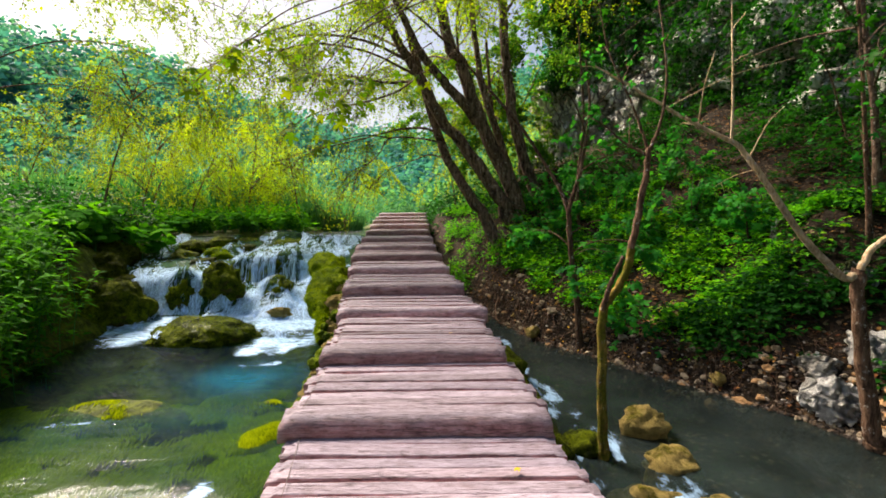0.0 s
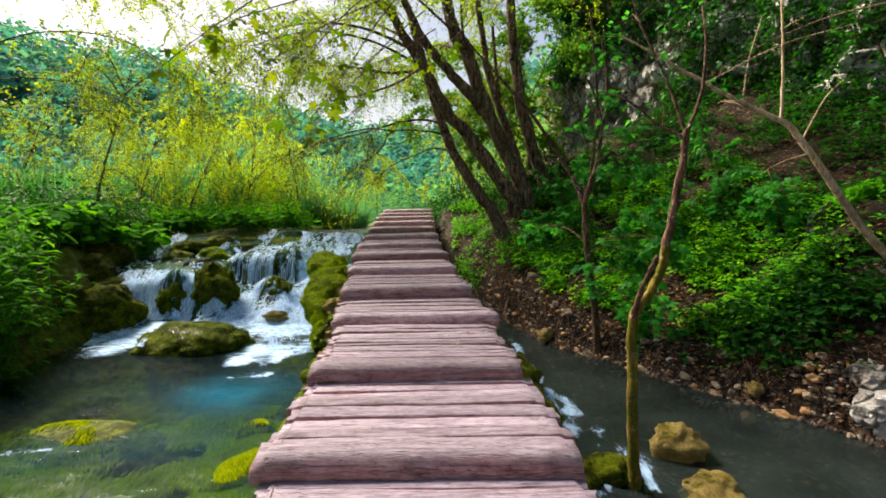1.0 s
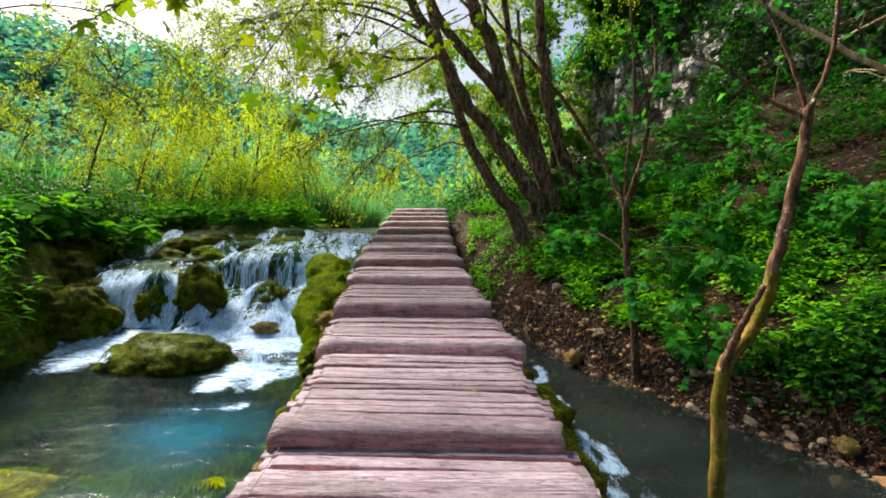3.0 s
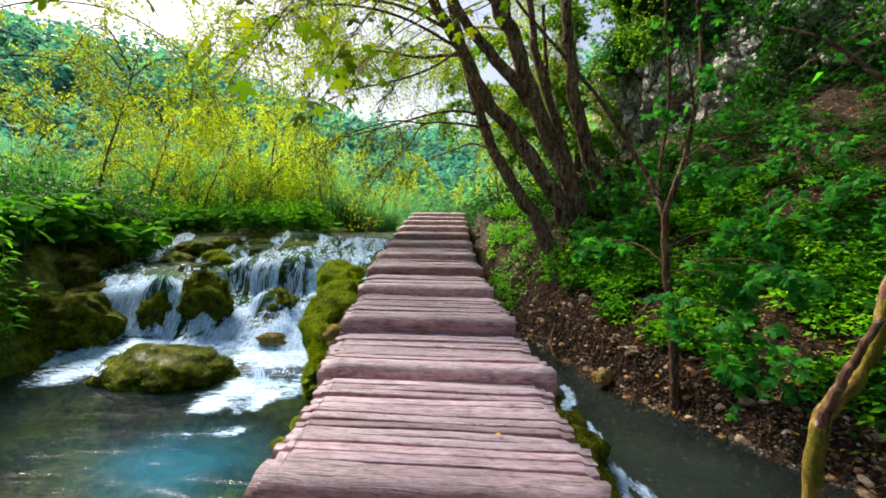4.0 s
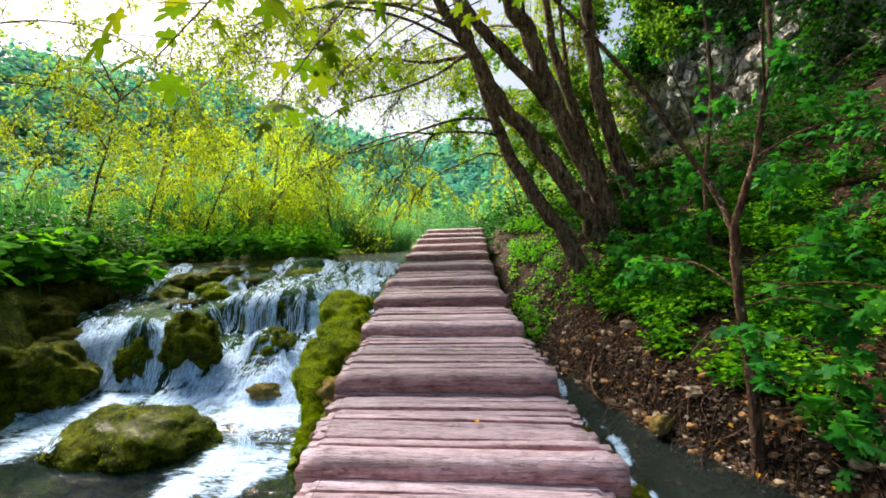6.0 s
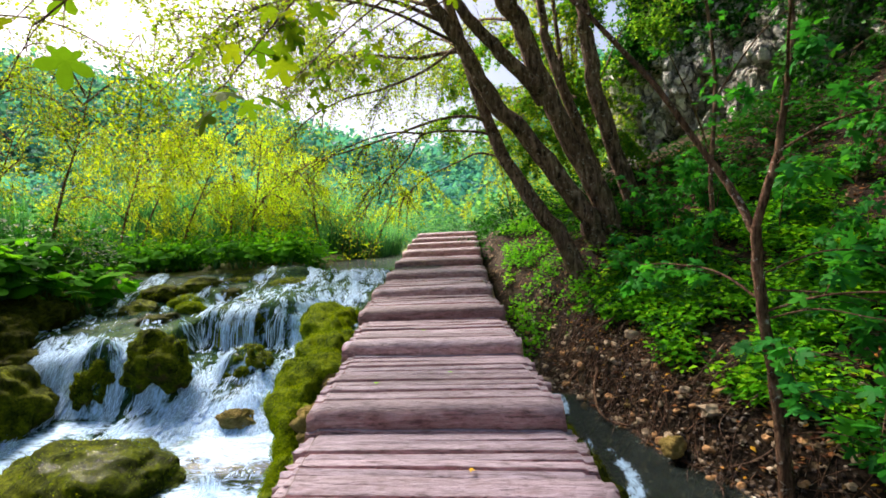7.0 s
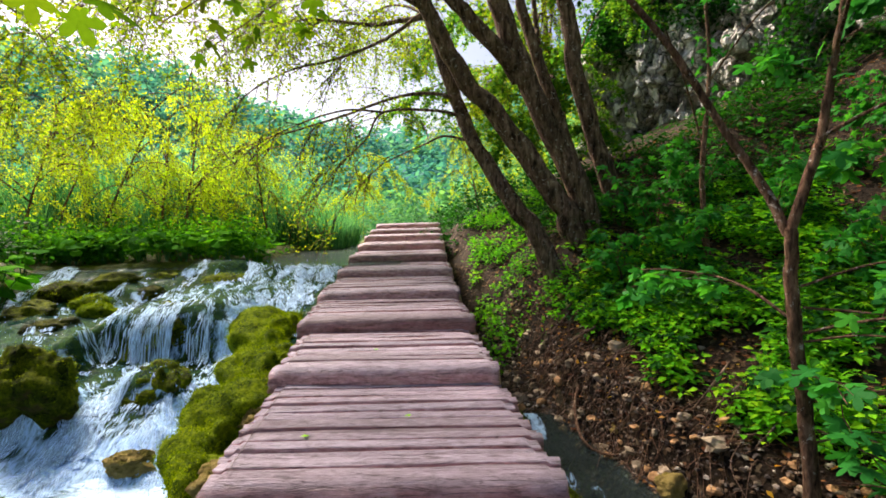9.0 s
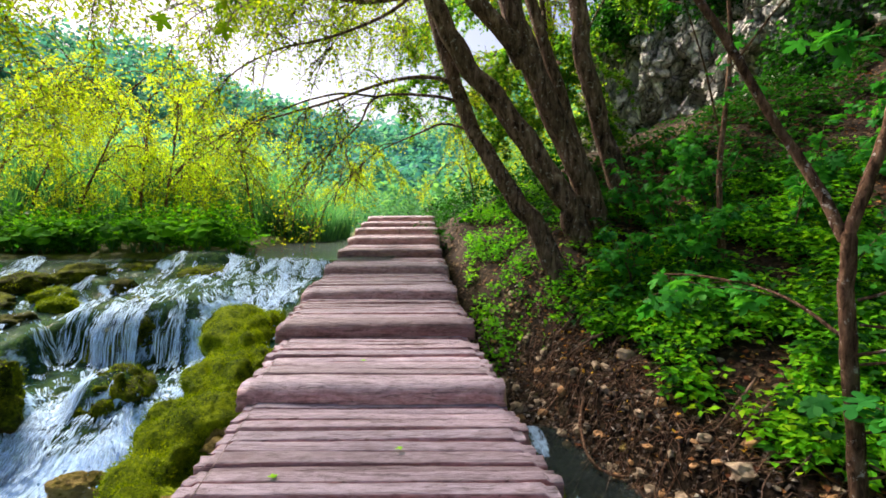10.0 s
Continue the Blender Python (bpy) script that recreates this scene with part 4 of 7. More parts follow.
def log_mesh(length, wide, high, rng, shape=BOARD):
    """A split log along x with its flattened top at z = 0."""
    xs = np.linspace(-length / 2 + 0.07, length / 2 - 0.07, 24)
    xs = np.concatenate([[-length / 2, -length / 2 + 0.045], xs, [length / 2 - 0.045, length / 2]])
    n = len(xs)
    cy, cz = 2 * np.array([p[0] for p in shape]), np.array([p[1] for p in shape])
    ang = np.linspace(0, 6, len(shape))
    ph = rng.uniform(0, 100)
    w = wide * (1 + 0.075 * fbm(xs * 2.6 + ph, xs * 0 + ph, 4) * 2)
    t = 0.006 * 2 * fbm(xs * 1.5 + ph, xs * 0 + 3 + ph, 3)
    t = t - 0.018 * (np.abs(xs) > length / 2 - 0.055)
    sway = 0.009 * 2 * fbm(xs * 0.9 + ph, xs * 0 + 8 + ph, 2)
    a, p = np.meshgrid(ang, xs)
    lump = 1 + 0.035 * 2 * fbm(p * 4 + ph, a * 1.2 + ph, 4)
    py = sway[:, None] + 0.5 * w[:, None] * cy[None, :] * lump
    pz = t[:, None] + high * cz[None, :] * lump
    px_ = np.repeat(xs[:, None], len(ang), 1)
    px_[0] += rng.normal(0, 0.008, len(ang)) + 0.02 * cz
    px_[-1] += rng.normal(0, 0.008, len(ang)) - 0.02 * cz
    v = np.stack([px_, py, pz], -1).reshape(-1, 3)
    m = len(ang)
    i = np.arange(n * m).reshape(n, m)
    nxt = np.roll(i, -1, 1)
    f = np.stack([i[:-1], i[1:], nxt[1:], nxt[:-1]], -1).reshape(-1, 4)
    bm = bmesh.new()
    bv = [bm.verts.new(c) for c in v]
    for q in f:
        bm.faces.new([bv[k] for k in q]).smooth = True
    bm.faces.new([bv[k] for k in i[0]])
    bm.faces.new([bv[k] for k in i[-1][::-1]])
    bmesh.ops.recalc_face_normals(bm, faces=bm.faces)
    me = bpy.data.meshes.new("log")
    bm.to_mesh(me)
    bm.free()
    return me


def box_mesh(sx, sy, sz, bevel=0.01):
    bm = bmesh.new()
    bmesh.ops.create_cube(bm, size=1, matrix=Matrix.Diagonal((sx, sy, sz, 1)))
    bmesh.ops.bevel(bm, geom=bm.edges[:], offset=bevel, segments=2, affect="EDGES")
    return bm


def build_boardwalk():
    rng = np.random.default_rng(21)
    root = tagged(new("boardwalk"), "stepped boardwalk of weathered pinkish split logs", "boardwalk")
    for k, (y0, z) in enumerate(STEPS):
        y1 = STEPS[k + 1][0] if k + 1 < len(STEPS) else WALK_END
        width = WIDTHS.get(y0, WIDTH)
        front = 0.205 + rng.uniform(-0.015, 0.025)
        def put(name, y, zz, length, wide, high, shape):
            me = log_mesh(length, wide, high, rng, shape)
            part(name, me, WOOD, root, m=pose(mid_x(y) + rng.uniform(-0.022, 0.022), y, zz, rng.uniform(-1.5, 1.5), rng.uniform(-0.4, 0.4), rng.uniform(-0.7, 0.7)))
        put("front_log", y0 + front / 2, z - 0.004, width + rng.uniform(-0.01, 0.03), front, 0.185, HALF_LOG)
        room = y1 + 0.07 - (y0 + front)
        count = max(1, round(room / (0.14 if y0 < 4 else 0.106)))
        cuts = np.cumsum(rng.uniform(0.75, 1.25, count))
        cuts = np.concatenate([[0], cuts / cuts[-1]]) * room + y0 + front
        for a, b in zip(cuts, cuts[1:]):
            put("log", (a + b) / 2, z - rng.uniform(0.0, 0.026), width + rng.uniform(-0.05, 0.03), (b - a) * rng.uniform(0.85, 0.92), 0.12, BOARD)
        wire = np.array([(float(mid_x(y)) - 0.5 * width + 0.1 + rng.normal(0, 0.002), y, z + 0.005 + rng.normal(0, 0.001)) for y in np.linspace(y0 + 0.12, y1 - 0.02, 14)])
        part("wire", make_mesh("wire", *tube(wire, np.full(14, 0.002), 5)), WIRE, root, "dark steel wire stapled along the log ends")
        for side in (-0.62, 0.62):
            ya, yb = y0 + 0.08, y1 + 0.05
            m = pose(mid_x((ya + yb) / 2) + side, (ya + yb) / 2, z - 0.2, 0, 0, math.degrees(math.atan2(mid_x(ya) - mid_x(yb), yb - ya)))
            part("stringer", box_mesh(0.12, yb - ya, 0.13), WOOD, root, "dark squared beam", m)
            part("post", box_mesh(0.13, 0.13, 1.3), WOOD, root, "upright support post", pose(mid_x(y0) + side, y0 + 0.2, z - 0.95))


build_boardwalk()


# ---- rocks ----
def rock_mesh(name, rx, ry, rz, seed, detail=5, rough=0.28, flat=0.0):
    bm = bmesh.new()
    bmesh.ops.create_icosphere(bm, subdivisions=detail, radius=1)
    v = np.array([w.co for w in bm.verts])
    n = fbm3(v * 1.3 + seed * 7.7 + 20, 4)[:, None] * rough * 2
    n2 = fbm3(v * 4.5 + seed * 3.1 + 30, 4)[:, None] * rough * 0.7
    v = v * (1 + n + n2)
    if flat:
        v[:, 2] = np.where(v[:, 2] > 0, v[:, 2] * (1 - flat), v[:, 2])
    v = v * np.array((rx, ry, rz))
    for w, c in zip(bm.verts, v):
        w.co = c
    for f in bm.faces:
        f.smooth = detail > 2
    me = bpy.data.meshes.new(name)
    bm.to_mesh(me)
    bm.free()
    return me


def rock(name, x, y, z, rx, ry, rz, seed, mat, label, turn=0, group="", **kw):
    ob = part(name, rock_mesh(name, rx, ry, rz, seed, **kw), mat, m=pose(x, y, z, 0, 0, turn))
    return tagged(ob, label, "rock", group)


GROUP = "mossy rocks of the cascade"
rock("mossy_rock", -4.32, 9.42, 0.14, 0.4, 0.34, 0.5, 1, MOSS, "tall moss-covered boulder standing in the falls", group=GROUP, rough=0.42)
rock("mossy_rock", -5.03, 9.25, -0.02, 0.25, 0.24, 0.36, 2, MOSS, "small mossy boulder splashed by the falls", group=GROUP, rough=0.4)
rock("mossy_rock", -3.42, 9.78, 0.03, 0.34, 0.3, 0.3, 3, MOSS, "round mossy boulder with a wet dark flank", group=GROUP, rough=0.42)
for k, (x, y, r) in enumerate([(-5.95, 11.15, 0.26), (-5.35, 10.8, 0.2), (-6.25, 11.65, 0.22), (-4.95, 12.2, 0.2), (-5.75, 12.5, 0.3), (-4.75, 11.5, 0.16)]):
    z = float(height(np.array([x]), np.array([y]))[0])
    rock("terrace_stone", x, y, z, r * 1.3, r, r * 0.62, 60 + k, DARK_MOSS if k % 2 else MOSS, "low wet mossy stone in the terrace's running water", turn=50 * k, group=GROUP, detail=4, rough=0.35)
mound = rock("mossy_mound", -3.84, 7.8, -0.46, 0.82, 0.6, 0.42, 4, MOSS, "broad low mossy mound with water over its top", group=GROUP, flat=0.12, rough=0.2)
rock("mossy_mound", -4.5, 8.1, -0.46, 0.45, 0.4, 0.3, 14, MOSS, "low mossy shoulder beside the broad mound", group=GROUP, flat=0.2, rough=0.2)
rock("tufa_stone", -3.0, 8.78, -0.2, 0.2, 0.14, 0.1, 5, TUFA, "pale brown wet stone in the white water", group=GROUP)
rock("mossy_tuft", -5.5, 11.7, 0.68, 0.26, 0.22, 0.17, 6, BRIGHT_MOSS, "small yellow-green moss cushion on the terrace", group=GROUP)
rock("mossy_tuft", -5.25, 11.45, 0.62, 0.22, 0.2, 0.14, 7, BRIGHT_MOSS, "small yellow-green moss cushion on the terrace", group=GROUP)
ledge = rock("ledge_rock", -3.85, 11.1, 0.24, 0.8, 0.5, 0.5, 8, MOSS, "overhanging mossy ledge behind a curtain of water", group=GROUP, flat=0.1, rough=0.3)
rock("lip_rock", -5.5, 13.35, 0.85, 0.9, 0.45, 0.26, 9, MOSS, "mossy sill at the top of the falls", group=GROUP, flat=0.25, rough=0.18)
rock("lip_rock", -4.1, 13.0, 0.78, 0.45, 0.35, 0.24, 10, MOSS, "rounded mossy stone on the upper terrace", group=GROUP, rough=0.18)
rock("mossy_rock", -6.3, 12.2, 0.72, 0.4, 0.35, 0.26, 12, DARK_MOSS, "dark mossy stone at the edge of the falls", group=GROUP)
for k, (x, y, z, rx, ry, rz) in enumerate([(-5.92, 8.7, -0.08, 0.5, 0.5, 0.62), (-6.5, 8.3, 0.0, 0.6, 0.6, 0.64), (-6.35, 9.3, 0.15, 0.35, 0.4, 0.42), (-6.85, 9.5, 0.5, 0.5, 0.6, 0.55), (-7.2, 10.4, 0.75, 0.5, 0.6, 0.5)]):
    rock("bank_rock", x, y, z, rx, ry, rz, 40 + k, MOSS if k < 2 else DARK_MOSS, "dark moss-hung tufa wall of the river bank", group="mossy rocks of the bank", flat=0.22)


def moss_tufts(me, count, seed, size, parent, mat, m=None):
    """Short shoots of moss standing out of a rock's upper side."""
    rng = np.random.default_rng(seed)
    n = len(me.vertices)
    co, no = np.empty(n * 3, np.float32), np.empty(n * 3, np.float32)
    me.vertices.foreach_get("co", co)
    me.vertices.foreach_get("normal", no)
    co, no = co.reshape(-1, 3), no.reshape(-1, 3)
    up = np.where(no[:, 2] > -0.15)[0]
    k = rng.choice(up, count)
    p = co[k] + rng.normal(0, 0.012, (count, 3)) + no[k] * 0.004
    d = no[k] + rng.normal(0, 0.5, (count, 3)) + (0, 0, 0.2)
    yaw = np.arctan2(-d[:, 0], d[:, 1])
    pitch = np.arctan2(d[:, 2], np.hypot(d[:, 0], d[:, 1]))
    v, f = scatter(TINY_LEAF, p, rng.uniform(*size, count), yaw, pitch, rng.uniform(-1.5, 1.5, count))
    return tagged(part("moss", make_mesh("moss", v, f, False), mat, parent, "tufted moss coat"), kind="stuff")


def moss_ridge(points, girth, n, sides):
    """A lumpy moss-grown bank of tufa along the edge of the boardwalk."""
    line = curve_points(points, n)
    t = np.linspace(0, 1, n)
    r = np.interp(t, (0, 0.1, 0.22, 0.4, 0.85, 1), (0.2, 0.5, 0.8, 1.0, 1.0, 0.35)) * girth
    a = np.linspace(0, 2 * np.pi, sides, endpoint=False)
    d = np.gradient(line, axis=0)
    d /= np.linalg.norm(d, axis=1, keepdims=True)
    s = np.cross(d, (0, 0, 1))
    ring = s[:, None] * np.cos(a)[None, :, None] * 1.05 + np.array((0, 0, 1.0)) * np.sin(a)[None, :, None] * 0.95
    q = (line[:, None] + ring * r[:, None, None]).reshape(-1, 3)
    big = 1 + 1.15 * fbm3(q * 2.2 + 30, 3) + 0.4 * fbm3(q * 8 + 50, 4)
    v = line[:, None] + ring * (r[:, None] * big.reshape(n, sides))[..., None]
    i = np.arange(n * sides).reshape(n, sides)
    k = np.roll(i, -1, 1)
    return make_mesh("moss_ridge", v.reshape(-1, 3), np.stack([i[:-1], i[1:], k[1:], k[:-1]], -1).reshape(-1, 4))


EDGE = [(-1.8, 7.1, -0.34), (-1.96, 7.8, -0.04), (-2.06, 8.6, 0.13), (-2.17, 9.4, 0.27), (-2.3, 10.1, 0.38), (-2.42, 10.8, 0.46), (-2.4, 11.5, 0.46)]
ridge_ob = tagged(part("moss_ridge", moss_ridge(EDGE, 0.29, 240, 64), BRIGHT_MOSS), "thick bright green moss bank beside the boardwalk", "moss")
moss_tufts(ridge_ob.data, 60000, 5, (0.006, 0.016), ridge_ob, MOSS_LEAF)
BROOK_EDGE = [(0.3, 10.6, -0.3), (0.5, 9.4, -0.58), (0.68, 8.2, -0.68), (0.84, 7.0, -0.72), (0.92, 6.0, -0.78), (0.96, 5.0, -0.84), (1.0, 4.0, -0.95)]
low_ob = tagged(part("moss_ridge", moss_ridge(BROOK_EDGE, 0.24, 160, 40), MOSS), "low wet moss bank under the boardwalk's brook side", "moss")
moss_tufts(low_ob.data, 14000, 6, (0.008, 0.022), low_ob, DARK_MOSS_LEAF)
for k, ob in enumerate([o for o in scene.objects if o.name.split(".")[0] in ("mossy_rock", "mossy_mound", "mossy_tuft", "lip_rock", "bank_rock", "ledge_rock")]):
    moss_tufts(ob.data, 2600, 90 + k, (0.008, 0.02), ob, DARK_MOSS_LEAF if ob.name.startswith("bank_rock") else MOSS_LEAF)


def water_veil(ob, low, seed):
    """A thin sheet of water sliding over the top and one flank of a mound."""
    me = ob.data
    n = len(me.vertices)
    co, no = np.empty(n * 3, np.float32), np.empty(n * 3, np.float32)
    me.vertices.foreach_get("co", co)
    me.vertices.foreach_get("normal", no)
    co, no = co.reshape(-1, 3).astype(float), no.reshape(-1, 3)
    f = np.array([tuple(p.vertices) for p in me.polygons])
    wet = no[:, 2] + 0.5 * co[:, 0] + 0.45 * fbm3(co * 3 + seed, 3) > low
    f = f[wet[f].all(1)]
    v = co + no * 0.012
    foam = -0.12 + 0.5 * smooth(0.75, 0.3, no[:, 2]) + 0.4 * fbm3(co * 5 + 9, 3)
    veil = part("water_veil", make_mesh("water_veil", v, f, True, {"foam": np.minimum(foam, 0.5), "deep": 0 * foam}), VEIL, ob, "thin sheet of running water")
    return tagged(veil, kind="stuff")


water_veil(mound, 0.85, 3.0)
water_veil(ledge, 0.25, 5.0)


def streaming_moss():
    """Long water moss combed by the current over the shallow humps of the pool."""
    rng = np.random.default_rng(23)
    hair = (np.array([(-0.04, 0, 0), (0.04, 0, 0), (-0.07, 0.5, 0.05), (0.07, 0.5, 0.05), (0.0, 1.0, -0.03)]), np.array([(0, 1, 3), (0, 3, 2), (2, 3, 4)]))
    chunks = []
    for bx, by, rx, ry, n in ((-3.4, 4.85, 0.85, 0.5, 16000), (-2.05, 5.3, 0.65, 0.38, 14000), (-1.5, 3.85, 0.45, 0.75, 22000), (-2.7, 3.3, 0.9, 0.5, 14000), (-1.72, 4.7, 0.42, 0.75, 20000), (-3.9, 3.9, 0.6, 0.5, 8000), (-3.1, 4.05, 0.8, 0.3, 9000), (-2.35, 4.3, 0.6, 0.3, 8000), (-4.3, 4.9, 0.6, 0.4, 7000), (-2.1, 3.6, 0.5, 0.35, 8000), (-3.3, 3.35, 0.9, 0.35, 9000), (-2.4, 5.0, 0.5, 0.25, 5000)):
        a, r = rng.uniform(0, 2 * np.pi, n), np.sqrt(rng.random(n))
        x, y = bx + rx * r * np.cos(a), by + ry * r * np.sin(a)
        keep = fbm(x * 2.5, y * 2.5, 3) + rng.normal(0, 0.12, n) > -0.08 + 0.3 * (r - 0.6)
        x, y = x[keep], y[keep]
        p = np.stack([x, y, np.maximum(height(x, y) + 0.004, RIVER - 0.1)], -1)
        yaw = np.pi + 0.35 + 0.9 * fbm(x * 1.2 + 9, y * 1.2, 2) + rng.normal(0, 0.18, len(x))
        chunks.append(scatter(hair, p, rng.uniform(0.04, 0.1, len(x)), yaw, rng.uniform(-0.3, -0.04, len(x)), rng.normal(0, 0.6, len(x))))
    return make_mesh("water_moss", *joined(chunks), smooth_faces=False)


tagged(part("water_moss", streaming_moss(), WATER_MOSS), "yellow-green water moss streaming in the shallows", "moss", kind="stuff")


def edge_stones():
    """Lumps of yellowish tufa with moss cushions along the foot of the boardwalk."""
    rng = np.random.default_rng(33)
    for k in range(104):
        y = 4.7 + 4.9 * (k / 103) ** 1.25 + rng.uniform(-0.06, 0.06)
        x = float(mid_x(y)) - rng.uniform(0.9, 1.2)
        z = float(np.interp(y, (4.9, 6.4, 7.8, 9.8), (-0.4, -0.2, 0.14, 0.42))) + rng.uniform(-0.12, 0.05)
        r = rng.uniform(0.045, 0.12)
        mossy = rng.random() < 0.42
        rock("moss_cushion" if mossy else "edge_stone", x, y, z, r, r * rng.uniform(0.7, 1.1), r * rng.uniform(0.6, 0.95), 160 + k, BRIGHT_MOSS if mossy else TUFA, "small bright green moss cushion at the boardwalk's edge" if mossy else "pale yellow tufa lump under the boardwalk's edge", turn=40 * k, group="tufa lumps along the boardwalk", detail=3, rough=0.4)


edge_stones()

# ---- far valley ----
def woods(name, seed, rings, mat, label):
    """Crowns of many leaves over the valley sides, ring by ring: nearest and farthest distance, count, size."""
    rng = np.random.default_rng(seed)
    chunks = []
    for r0, r1, count, size in rings:
        a = np.radians(rng.uniform(-62, 22, count))
        r = rng.uniform(r0, r1, count)
        x, y = r * np.sin(a), r * np.cos(a)
        z = height(x, y)
        tall = size * rng.uniform(0.6, 1.6, count)
        per = 75
        q = rng.normal(0, 1, (count, per, 3))
        q /= np.linalg.norm(q, axis=-1, keepdims=True)
        q *= rng.uniform(0.55, 1.05, (count, per, 1))
        lump = 1 + 0.35 * rng.standard_normal((count, 1, 3)) * 0.4
        pos = np.stack([x, y, z + tall * 0.75], -1)[:, None] + q * lump * tall[:, None, None] * np.array([0.55, 0.55, 0.85])
        pos = pos.reshape(-1, 3)
        chunks.append(loose(TINY_LEAF, pos, np.repeat(tall, per) * rng.uniform(0.16, 0.31, len(pos)), rng, (-0.8, 0.8)))
    return tagged(part(name, make_mesh(name, *joined(chunks), smooth_faces=False), mat), label, "woods", kind="stuff")


woods("far_woods", 5, ((110, 200, 1200, 4.6),), HAZED_FOREST, "woods on the far valley side, coloured blue-green for haze")
woods("far_woods", 6, ((62, 115, 800, 3.2),), HAZED_FOREST, "woods at the foot of the valley side, coloured blue-green for haze")
woods("valley_bushes", 7, ((38, 64, 330, 1.7),), HAZED_VALLEY, "bushes on the valley floor, coloured blue-green for haze")


def thicket(name, n, region, tall, leaf, size, mat, label, seed, per=26, template=LEAF, width=0.35):
    """Many low leafy plants over a stretch of ground as one mass."""
    rng = np.random.default_rng(seed)
    x0, x1, y0, y1 = region
    x, y = rng.uniform(x0, x1, n), rng.uniform(y0, y1, n)
    z = height(x, y)
    h = rng.uniform(*tall, n)
    q = rng.normal(0, 1, (n, per, 3))
    q /= np.linalg.norm(q, axis=-1, keepdims=True)
    q *= rng.uniform(0.3, 1.0, (n, per, 1)) ** 0.6
    pos = np.stack([x, y, z + h * 0.55], -1)[:, None] + q * np.stack([h * width, h * width, h * 0.5], -1)[:, None]
    pos = pos.reshape(-1, 3)
    v, f = loose(template, pos, rng.uniform(*size, len(pos)), rng, (-0.7, 0.4))
    return tagged(part(name, make_mesh(name, v, f, False), mat), label, "bushes", kind="stuff")


thicket("marsh_bushes", 420, (-22, -6, 17, 40), (1.2, 2.6), None, (0.07, 0.13), ALDER, "green bushes of the marsh", 31, 110, TINY_LEAF)
thicket("marsh_bushes", 220, (-14, -3.5, 24, 42), (1.0, 2.8), None, (0.08, 0.15), HAZED_VALLEY, "bushes across the water, coloured blue-green for haze", 32, 120, TINY_LEAF)
thicket("path_end_bushes", 120, (-1.0, 3.5, 16, 26), (0.5, 1.3), None, (0.07, 0.16), SHADED_SHRUB, "dark green bushes where the boardwalk ends", 33, 50)
thicket("hillside_trees", 20, (1.6, 3.8, 19.5, 25), (2.4, 5.0), None, (0.07, 0.13), ALDER, "green young trees beside the cliff", 35, 260)
# The reeds' blue-green colour stands in for haze on these bushes.
thicket("path_end_bushes", 46, (-4.5, 4.0, 25, 37), (1.0, 2.2), None, (0.08, 0.15), REED, "bushes behind the boardwalk, coloured blue-green for haze", 34, 200)


def reeds(name, n, region, tall, label, seed):
    rng = np.random.default_rng(seed)
    x, y = rng.uniform(region[0], region[1], n), rng.uniform(region[2], region[3], n)
    h = rng.uniform(*tall, n)
    z = np.maximum(height(x, y), UPPER - 0.1)
    chunks = []
    for k in range(3):
        yaw = rng.uniform(0, 2 * np.pi, n)
        v, f = scatter((np.array([(-0.005, 0, 0), (0.005, 0, 0), (0.008, 0.55, 0.02), (-0.008, 0.55, 0.02), (0.0, 1.0, -0.14)]), np.array([(0, 1, 2), (0, 2, 3), (3, 2, 4)])), np.stack([x, y, z], -1) + rng.normal(0, 0.05, (n, 3)) * (1, 1, 0), h * rng.uniform(0.7, 1, n), yaw, rng.uniform(1.15, 1.6, n), rng.normal(0, 0.3, n))
        chunks.append((v, f))
    return tagged(part(name, make_mesh(name, *joined(chunks), smooth_faces=False), REED), label, "reeds", kind="stuff")


reeds("reed_bed", 1600, (-5.6, -3.6, 18.5, 22), (0.9, 1.6), "blue-green reed clump in the water", 41)
reeds("reed_bed", 4200, (-16, -6.5, 17, 27), (1.5, 3.2), "tall pale green reeds of the marsh", 42)
reeds("reed_bed", 2600, (-17, -10, 13, 19), (1.2, 2.2), "tall pale green reeds behind the bank", 43)


# ---- cliff above the slope ----
def cells(p):
    """For each point the random number of its cell and the distance to the cell's border."""
    base = np.floor(p).astype(int)
    best, second, which = np.full(len(p), 9.0), np.full(len(p), 9.0), np.zeros(len(p))
    for dx in (-1, 0, 1):
        for dy in (-1, 0, 1):
            for dz in (-1, 0, 1):
                c = base + (dx, dy, dz)
                i, j, k = (c % 64).T
                spot = c + np.stack([PERM3[i, j, k], PERM3[j, k, i], PERM3[k, i, j]], -1)
                d = np.linalg.norm(p - spot, axis=1)
                closer = d < best
                second = np.where(closer, best, np.minimum(second, d))
                which = np.where(closer, PERM3[(i + 7) % 64, j, k], which)
                best = np.where(closer, d, best)
    return which, second - best


